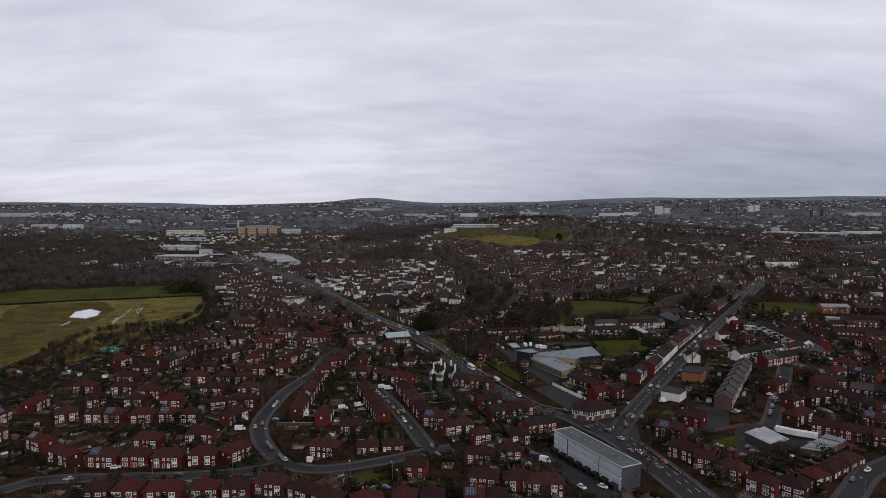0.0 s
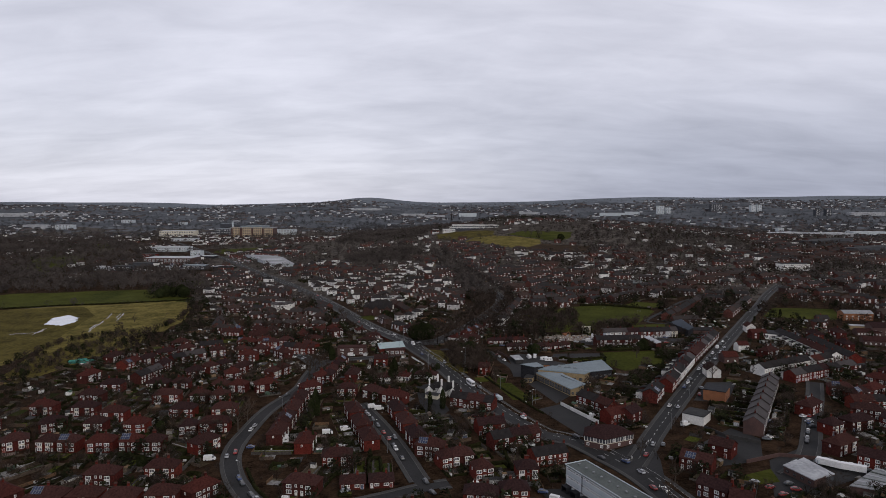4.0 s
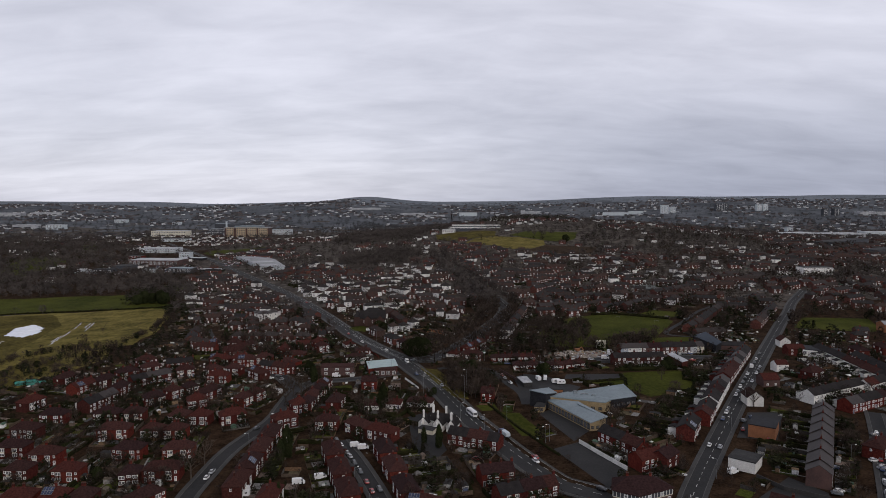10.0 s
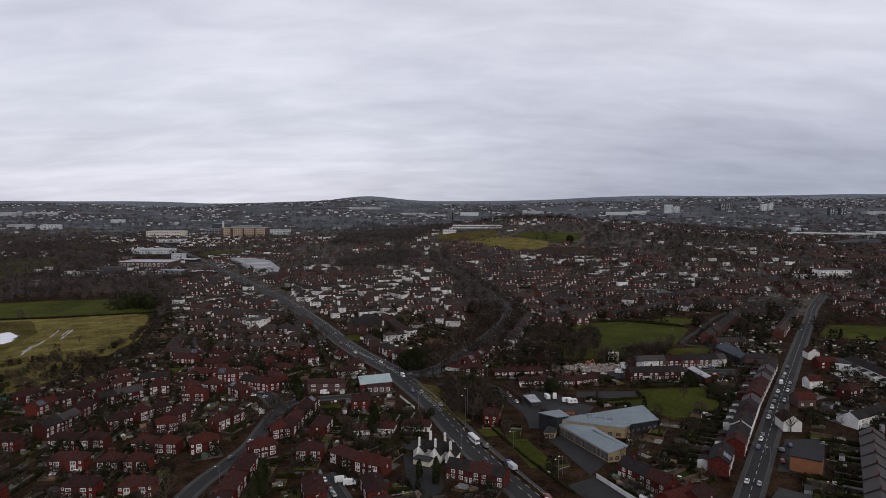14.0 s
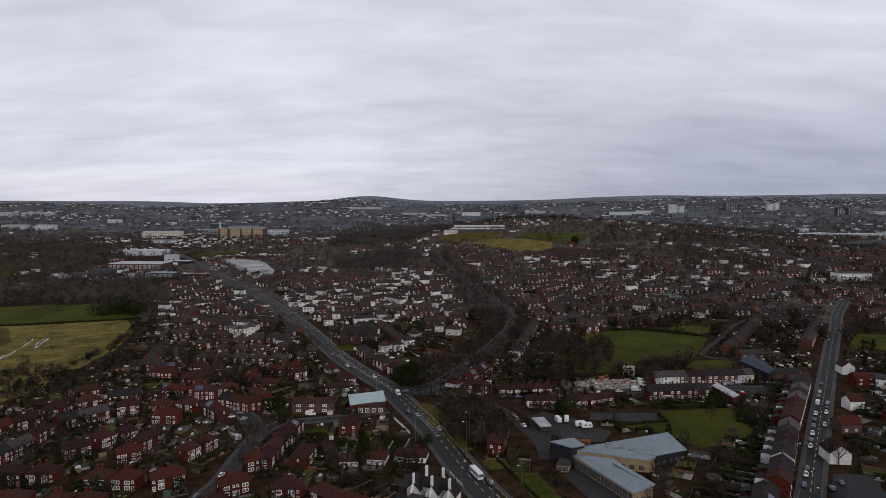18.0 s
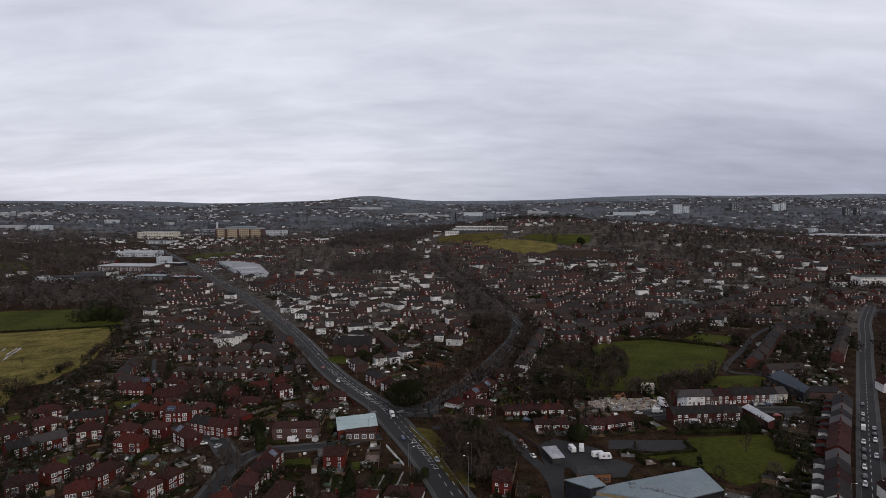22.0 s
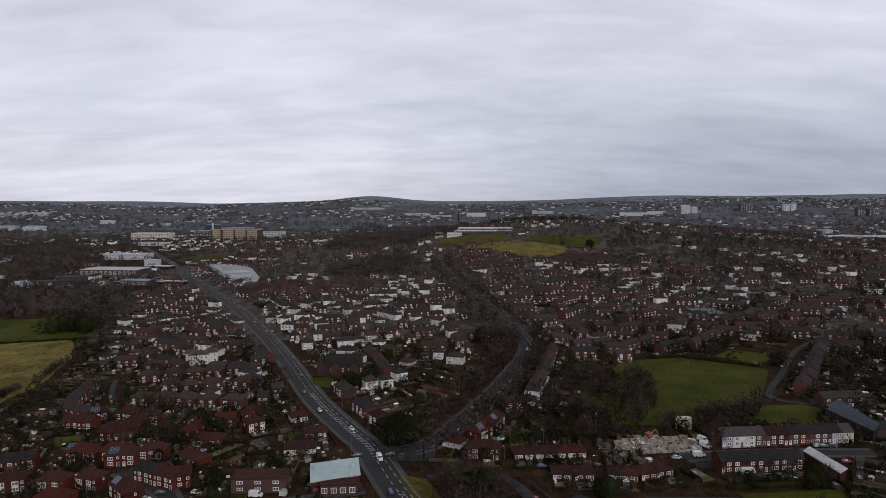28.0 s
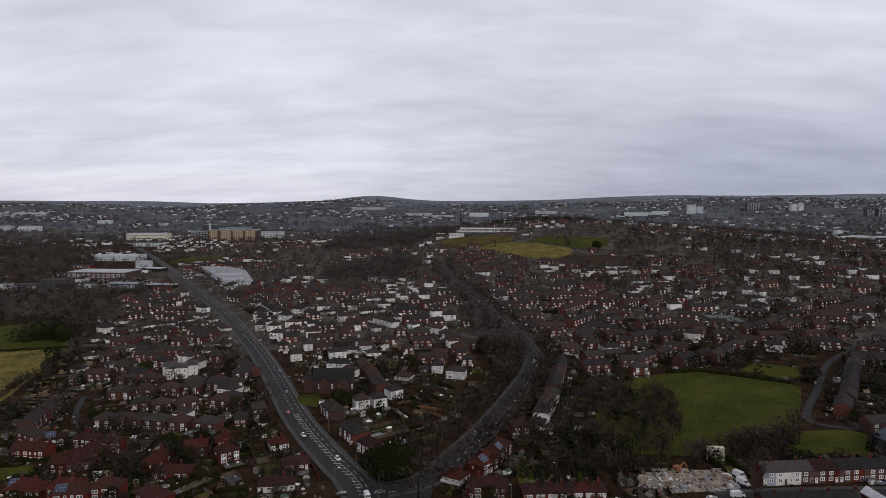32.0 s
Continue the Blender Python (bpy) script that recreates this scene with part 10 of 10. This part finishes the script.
for k_ in range(40):
    y_ = 2300 + 1600 * rf.random()
    x_ = rf.uniform(-1, 1) * view_half(y_)
    g_, a_ = Geo(), 0.0
    for q_ in range(rf.choice((1, 2, 3, 4))):
        w_, d_, h_ = rf.uniform(9, 22), rf.uniform(14, 28), rf.uniform(3.5, 7)
        b_ = rf.uniform(-12, 12)
        g_.box(a_, a_ + w_, b_, b_ + d_, -3, h_, rf.choice((0, 2, 2)))
        g_.gable(a_ - 0.2, a_ + w_ + 0.2, b_ - 0.3, b_ + d_ + 0.3, h_, 1.8, rf.choice((1, 2)))
        a_ += w_ + rf.uniform(0, 7)
    TOWN.moved(g_, pose(x_, y_, ground(x_, y_), 0, 0, rf.uniform(-25, 25)))
tagged(TOWN.put("distant_town", ["far_wall", "roof_hazy", "pale_roof"]), "small distant houses and pale sheds towards the hills", "town", kind="stuff")

# cars in the works and store car parks
LOT = Geo()
for corners_ in (((-506, 1243), (-457, 1257), (-406, 1196), (-399, 1146), (-465, 1147)), ((-445, 1372), (-471, 1487), (-391, 1354), (-330, 1237), (-381, 1224)), ((-596, 1146), (-573, 1190), (-522, 1189), (-489, 1133), (-548, 1118))):
    xs_, ys_ = [c[0] for c in corners_], [c[1] for c in corners_]
    for k_ in range(900):
        x_, y_ = round(rf.uniform(min(xs_), max(xs_)) / 2.7) * 2.7, round(rf.uniform(min(ys_), max(ys_)) / 8) * 8
        if inside(x_, y_, corners_) and rf.random() < 0.3:
            g_ = Geo()
            g_.box(-0.85, 0.85, -2.1, 2.1, 0.25, 0.85)
            g_.box(-0.75, 0.75, -1.2, 1.5, 0.85, 1.45)
            LOT.moved(g_, pose(x_, y_, ground(x_, y_) + 0.1, 0, 0, rf.uniform(-4, 4)))
tagged(LOT.put("parked_cars", ["lot_paint"]), "rows of small parked cars outside the works and store", "cars", kind="stuff")

# ---- garden plots, fences, sheds ----
PLOTS, FENCES, HEDGES, PATIOS = Geo(), Geo(), Geo(), Geo()
rg = random.Random(21)
SHEDS = {}
shed_count = 0


def quad_on_land(g, x, y, c, s, a0, a1, b0, b1, lift):
    g.face([(x + c * a - s * b, y + s * a + c * b, ground(x + c * a - s * b, y + s * a + c * b) + lift) for a, b in ((a0, b0), (a1, b0), (a1, b1), (a0, b1))])


def fence_run(g, x, y, c, s, a0, b0, a1, b1, h, t):
    p = [(x + c * a - s * b, y + s * a + c * b) for a, b in ((a0, b0), (a1, b1))]
    L = math.dist(*p) or 1
    ux, uy = -(p[1][1] - p[0][1]) / L * t, (p[1][0] - p[0][0]) / L * t
    n = len(g.v)
    for q in p:
        z = ground(*q)
        g.v += [(q[0] - ux, q[1] - uy, z - 0.2), (q[0] - ux, q[1] - uy, z + h), (q[0] + ux, q[1] + uy, z + h), (q[0] + ux, q[1] + uy, z - 0.2)]
    for f in ((0, 4, 5, 1), (1, 5, 6, 2), (2, 6, 7, 3), (0, 1, 2, 3), (4, 7, 6, 5)):
        g.f.append(tuple(n + i for i in f))
        g.m.append(0)


def hedge_run(g, x, y, c, s, a0, b0, a1, b1, h, t):
    """A garden hedge with an uneven, rounded top."""
    L = math.dist((a0, b0), (a1, b1)) or 1
    n = max(2, int(L / 1.7))
    da, db = -(b1 - b0) / L, (a1 - a0) / L
    first = len(g.v)
    for i in range(n + 1):
        a, b = a0 + (a1 - a0) * i / n, b0 + (b1 - b0) * i / n
        top, w, o = h * rg.uniform(0.72, 1.25), t * rg.uniform(0.7, 1.5), rg.uniform(-0.2, 0.2)
        for d, z in ((-w, -0.2), (-w * 1.1, top * 0.65), (-w * 0.3, top), (w * 0.5, top * 0.94), (w * 1.1, top * 0.6), (w, -0.2)):
            p, q = a + da * (d + o), b + db * (d + o)
            px_, py_ = x + c * p - s * q, y + s * p + c * q
            g.v.append((px_, py_, ground(px_, py_) + z))
    for i in range(n):
        for k in range(5):
            m = first + 6 * i + k
            g.f.append((m, m + 6, m + 7, m + 1))
            g.m.append(0)
    for e in (first, first + 6 * n):
        g.f.append(tuple(e + k for k in range(6)))
        g.m.append(0)


def reach(x, y, c, s, a, b0, sign, most):
    """How far a garden runs back before it meets something."""
    d = 5.0 if sign > 0 else 4.5
    while d < most:
        b = b0 + sign * d
        i, j = int((x + c * a - s * b - CX) / CELL), int((y + s * a + c * b - CY) / CELL)
        if not (0 <= i < taken.shape[0] and 0 <= j < taken.shape[1]) or taken[i, j] in (1, 2, 3):
            break
        d += 1.5
    return d - 1.5


def shed(x, y, turn, v):
    key = v % 4
    m = pose(x, y, ground(x, y), 0, 0, turn)
    if key in SHEDS:
        copy_thing(SHEDS[key], m)
        return
    w, d, h = ((2.4, 1.8, 1.9), (3.0, 2.2, 2.0), (2.7, 5.2, 2.3), (2.0, 1.6, 1.8))[key]
    root = tagged(new("garden_shed" if key != 2 else "garage"), "small boarded garden shed with a felt roof" if key != 2 else "single garage with a low felt roof", "shed" if key != 2 else "garage", "garden sheds")
    g = Geo()
    g.box(-w / 2, w / 2, -d / 2, d / 2, -0.3, h)
    g.put("wall", ["shed"], root)
    r = Geo()
    r.gable(-w / 2 - 0.12, w / 2 + 0.12, -d / 2 - 0.12, d / 2 + 0.12, h + 0.02, 0.5 if key != 2 else 0.3, thick=0.08)
    r.put("roof", ["felt"], root)
    fix("door", door_shape(0.9, 1.75) if key != 2 else door_shape(2.2, 2.0), root, 0, -d / 2, 0)
    root.matrix_basis = m
    SHEDS[key] = root


LAID, ODD = [], []
for x, y, turn, W, sort, white in list(HOMES):
    if y > 1000:
        continue
    c, s = math.cos(radians(turn)), math.sin(radians(turn))
    units = max(1, round(W / 6.5))
    u = W / units
    for k in range(units):
        a0, a1 = -W / 2 + u * k, -W / 2 + u * (k + 1)
        am = (a0 + a1) / 2
        for b0, sign, most in ((9.0, 1, 21), (-0.8, -1, 9)):
            d = reach(x, y, c, s, am, b0, sign, most)
            if d < 3.8:
                continue
            e0, e1 = b0, b0 + sign * d
            lo, hi = min(e0, e1), max(e0, e1)
            LAID.append((x, y, a0, a1, lo, hi, c, s))
            cuts = [lo, lo + (hi - lo) * rg.uniform(0.25, 0.45), hi] if d > 6 else [lo, hi]
            for q in range(len(cuts) - 1):
                by_house = (q == 0) == (sign > 0)
                if rg.random() < 0.9:
                    quad_on_land(PATIOS if by_house and rg.random() < 0.7 else PLOTS, x, y, c, s, a0 + 0.25, a1 - 0.25, cuts[q], cuts[q + 1] - 0.2, 0.06)
            if d > 9:
                w_ = rg.uniform(-0.3, 0.3) * u
                quad_on_land(PATIOS, x, y, c, s, am + w_ - 0.4, am + w_ + 0.4, lo, hi, 0.075)
            tall = 1.7 if sign > 0 else 0.9
            for a in (a0, a1) if k == 0 else (a1,):
                if rg.random() < 0.36:
                    fence_run(FENCES, x, y, c, s, a, e0, a, e1, tall * rg.uniform(0.8, 1.1), 0.06)
                elif rg.random() < 0.9:
                    hedge_run(HEDGES, x, y, c, s, a, e0, a, e1, tall * rg.uniform(0.7, 1.2), rg.uniform(0.3, 0.65))
            if rg.random() < 0.7:
                if rg.random() < 0.6:
                    hedge_run(HEDGES, x, y, c, s, a0, e1, a1, e1, tall * rg.uniform(0.8, 1.3), rg.uniform(0.4, 0.8))
                else:
                    fence_run(FENCES, x, y, c, s, a0, e1, a1, e1, tall * rg.uniform(0.7, 1.1), 0.06)
            if y < 800:
                # shrubs and small trees along the edges of the plot
                for _ in range(4 if sign > 0 else 2):
                    a, b = rg.choice((a0, a1)) + rg.uniform(-0.7, 0.7), e0 + sign * d * rg.uniform(0.1, 1.0)
                    px_, py_ = x + c * a - s * b, y + s * a + c * b
                    if rg.random() < 0.62:
                        h_ = rg.uniform(0.9, 2.6)
                        WOOD_EVER.add(rg.choice(CLUMPY_MID), px_, py_, ground(px_, py_) - 0.1, h_ * rg.uniform(0.9, 1.6), h_, rg.uniform(0, 6.28))
                    else:
                        h_ = rg.uniform(1.8, 5.5)
                        WOOD_BARE.add(rg.choice(TWIGGY_MID), px_, py_, ground(px_, py_) - 0.1, h_ * rg.uniform(0.9, 1.3), h_, rg.uniform(0, 6.28))
            if sign > 0 and d > 7 and y < 640 and shed_count < 95 and rg.random() < 0.55:
                a, b = rg.choice((a0 + 1.8, a1 - 1.8)), e1 - 2.2
                if d > 8:
                    shed(x + c * a - s * b, y + s * a + c * b, turn + rg.choice((0, 90, 180)), rg.randrange(4))
                    shed_count += 1
            if d > 4 and rg.random() < 0.75:
                for _ in range(rg.choice((2, 3, 3, 4))):
                    a, b = rg.uniform(a0 + 0.5, a1 - 0.5), e0 + sign * d * rg.uniform(0.3, 1.0)
                    px_, py_ = x + c * a - s * b, y + s * a + c * b
                    plant(px_, py_, rg.uniform(1.5, 6.0) if rg.random() < 0.8 else rg.uniform(6, 9), 0.3, near=440)
# plots between, out to the fields: every remaining patch belongs to somebody
USED = set()
HX = np.array([(h[0], h[1]) for h in HOMES])


def claim(x, y, c, s, a0, a1, b0, b1, take=False):
    """Whether a plot is still free; take it if asked."""
    cells = set()
    for a in np.arange(a0, a1 + 0.1, 2.0):
        for b in np.arange(b0, b1 + 0.1, 2.0):
            px_, py_ = x + c * a - s * b, y + s * a + c * b
            i, j = int((px_ - CX) / CELL), int((py_ - CY) / CELL)
            if not take and (not (0 <= i < taken.shape[0] and 0 <= j < taken.shape[1]) or taken[i, j] in (1, 2, 3)):
                return False
            cells.add((int(px_ / 2.5), int(py_ / 2.5)))
    if take:
        USED.update(cells)
        return True
    return not cells & USED


for x, y, a0, a1, lo, hi, c, s in LAID:
    claim(x, y, c, s, a0, a1, lo, hi, True)
for k_ in range(16000):
    y = 225 + 560 * rg.random()
    x = rg.uniform(-1, 1) * view_half(y)
    q = (HX[:, 0] - x) ** 2 + (HX[:, 1] - y) ** 2
    near_ = int(q.argmin())
    if q[near_] > (85 if -80 < x < 60 and y > 580 else 45) ** 2:
        continue
    turn = HOMES[near_][2] + rg.choice((0, 0, 0, 90))
    c, s = math.cos(radians(turn)), math.sin(radians(turn))
    w, d = rg.uniform(2.4, 3.6), rg.uniform(3, 8) if k_ < 9000 else rg.uniform(2.2, 3.5)
    if not claim(x, y, c, s, -w, w, -d, d):
        continue
    claim(x, y, c, s, -w, w, -d, d, True)
    m_ = rg.uniform(-0.5, 0.6) * d
    quad_on_land(PLOTS if rg.random() < 0.8 else PATIOS, x, y, c, s, -w + 0.15, w - 0.15, m_ + 0.1, d - 0.1, 0.06)
    if rg.random() < 0.8:
        quad_on_land(PLOTS if rg.random() < 0.6 else PATIOS, x, y, c, s, -w + 0.15, w - 0.15, -d + 0.1, m_, 0.06)
    for a, b, e, f in ((-w, -d, -w, d), (w, -d, w, d), (-w, d, w, d)):
        p_ = rg.random()
        if p_ < 0.35:
            fence_run(FENCES, x, y, c, s, a, b, e, f, rg.uniform(1.2, 1.8), 0.06)
        elif p_ < 0.75:
            hedge_run(HEDGES, x, y, c, s, a, b, e, f, rg.uniform(1.0, 2.1), rg.uniform(0.3, 0.7))
    for _ in range(rg.choice((0, 1, 1, 2))):
        a, b = rg.uniform(-w, w), rg.uniform(-d, d)
        plant(x + c * a - s * b, y + s * a + c * b, rg.uniform(1.2, 3.5) if rg.random() < 0.8 else rg.uniform(4, 8), 0.3, near=0)
    for _ in range(rg.choice((0, 1, 1, 2, 3))):
        a, b = rg.uniform(-w + 1, w - 1), rg.uniform(-d + 1, d - 1)
        ODD.append((x + c * a - s * b, y + s * a + c * b, turn))
CLUTTER = Geo()
for x, y, turn, W, sort, white in HOMES:
    if y > 900:
        continue
    c, s = math.cos(radians(turn)), math.sin(radians(turn))
    for _ in range(max(4, int(W / 1.3))):
        a = rg.uniform(-W / 2, W / 2)
        b = rg.uniform(9.5, 24) if rg.random() < 0.7 else rg.uniform(-8, -1.5)
        px_, py_ = x + c * a - s * b, y + s * a + c * b
        i, j = int((px_ - CX) / CELL), int((py_ - CY) / CELL)
        if not (0 <= i < taken.shape[0] and 0 <= j < taken.shape[1]) or taken[i, j] in (1, 2, 3):
            continue
        ODD.append((px_, py_, turn))
# the fuller back gardens beyond the estate and between the park and the high street
for x0_, x1_, y0_, y1_, n_ in ((-230, -25, 470, 780, 1500), (205, 330, 560, 720, 420), (60, 330, 760, 1050, 700)):
    for k_ in range(n_):
        px_, py_ = rg.uniform(x0_, x1_), rg.uniform(y0_, y1_)
        i, j = int((px_ - CX) / CELL), int((py_ - CY) / CELL)
        if 0 <= i < taken.shape[0] and 0 <= j < taken.shape[1] and taken[i, j] not in (1, 2, 3):
            ODD.append((px_, py_, rg.uniform(-30, 30)))
for px_, py_, turn in ODD + SPECKS:
    g = Geo()
    w, d, h = rg.uniform(0.25, 1.0), rg.uniform(0.2, 0.7), rg.uniform(0.25, 1.1)
    if rg.random() < 0.14:
        w, d, h = rg.uniform(1.0, 1.6), rg.uniform(0.8, 1.3), rg.uniform(1.8, 2.1)
    g.box(-w, w, -d, d, -0.1, h)
    if h > 1.75:
        g.gable(-w - 0.1, w + 0.1, -d - 0.1, d + 0.1, h, 0.5, thick=0.06)
    CLUTTER.moved(g, pose(px_, py_, ground(px_, py_), 0, 0, turn + rg.choice((0, 90)) + rg.uniform(-8, 8)))
tagged(CLUTTER.put("garden_clutter", ["clutter"]), "small sheds, bins, benches and clutter in the gardens", "clutter", kind="stuff")
tagged(PATIOS.put("garden_paving", ["patio"]), "paved patios, drives and garden paths", "paving", kind="stuff")
tagged(PLOTS.put("garden_plots", ["lawn"]), "patchwork of lawns, beds and paved garden plots", "gardens", kind="stuff")
tagged(FENCES.put("garden_fences", ["fence"]), "weathered wooden garden fences", "fence", kind="stuff")
tagged(HEDGES.put("garden_hedges", ["hedge"]), "clipped garden hedges between plots", "hedge", kind="stuff")

# ---- trees among the homes and out to the hills ----
for k_ in range(4200):
    y_ = 225 + 400 * rw.random()
    x_ = rw.uniform(-1, 1) * view_half(y_)
    i_, j_ = int((x_ - CX) / CELL), int((y_ - CY) / CELL)
    if 0 <= i_ < taken.shape[0] and 0 <= j_ < taken.shape[1] and taken[i_, j_] in (1, 2, 3):
        continue
    plant(x_, y_, rw.uniform(1.2, 3.2) if rw.random() < 0.75 else rw.uniform(3.2, 7.5), 0.25)
for k_ in range(9500):
    y_ = 560 + 1540 * rw.random() ** 0.8
    x_ = rw.uniform(-1, 1) * view_half(y_)
    i_, j_ = int((x_ - CX) / CELL), int((y_ - CY) / CELL)
    if 0 <= i_ < taken.shape[0] and 0 <= j_ < taken.shape[1] and taken[i_, j_] in (1, 2, 3):
        continue
    plant(x_, y_, rw.uniform(3, 7.5) if belts(x_, y_) < 0.16 else rw.uniform(7, 12), 0.22)
# hedges, shrubs and garden trees between the farther houses
for k_ in range(9000):
    y_ = 600 + 900 * rw.random()
    x_ = rw.uniform(-1, 1) * view_half(y_)
    i_, j_ = int((x_ - CX) / CELL), int((y_ - CY) / CELL)
    if 0 <= i_ < taken.shape[0] and 0 <= j_ < taken.shape[1] and taken[i_, j_] in (1, 2, 3):
        continue
    far_ = WOOD_BARE if rw.random() < 0.55 else WOOD_EVER
    h_ = rw.uniform(1.8, 4.5)
    far_.add(rw.choice(TWIGGY_LOW if far_ is WOOD_BARE else CLUMPY_LOW), x_, y_, ground(x_, y_) - 0.1, h_ * rw.uniform(1.0, 1.8), h_, rw.uniform(0, 6.28))
# thick tree cover round the avenue and to the east of it
for k_ in range(2600):
    y_ = 640 + 900 * rw.random()
    x_ = y_ * rw.uniform(0.13, 0.6)
    i_, j_ = int((x_ - CX) / CELL), int((y_ - CY) / CELL)
    if 0 <= i_ < taken.shape[0] and 0 <= j_ < taken.shape[1] and taken[i_, j_] in (1, 2, 3):
        continue
    if noise.noise(Vector((x_ / 80, y_ / 110, 5.5))) > -0.05:
        far_ = WOOD_BARE if rw.random() < 0.8 else WOOD_EVER
        h_ = rw.uniform(6, 12)
        far_.add(rw.choice(TWIGGY_LOW if far_ is WOOD_BARE else CLUMPY_LOW), x_, y_, ground(x_, y_) - 0.1, h_, h_, rw.uniform(0, 6.28))
for k_ in range(7000):
    y_ = 2000 + 2250 * rw.random() ** 1.15
    x_ = rw.uniform(-1, 1) * (view_half(y_) + 150)
    if belts(x_ * 0.6, y_ * 0.6) < -0.05 and rw.random() < 0.55:
        continue
    plant(x_, y_, rw.uniform(8, 14) if y_ < 3000 else rw.uniform(5, 9), 0.3)
WOOD_BARE.put("bare_woods", "twig_far", "leafless brown winter trees and thickets", "trees")
WOOD_FAR.put("far_woods", "twig_haze_mid", "leafless brown woods in the distance, paled for haze", "trees")
WOOD_HAZE.put("distant_woods", "twig_haze_far", "leafless woods and hedgerows towards the hills, greyed for haze", "trees")
WOOD_EVER.put("evergreen_trees", "ever_far", "dark evergreen trees among the houses", "trees")
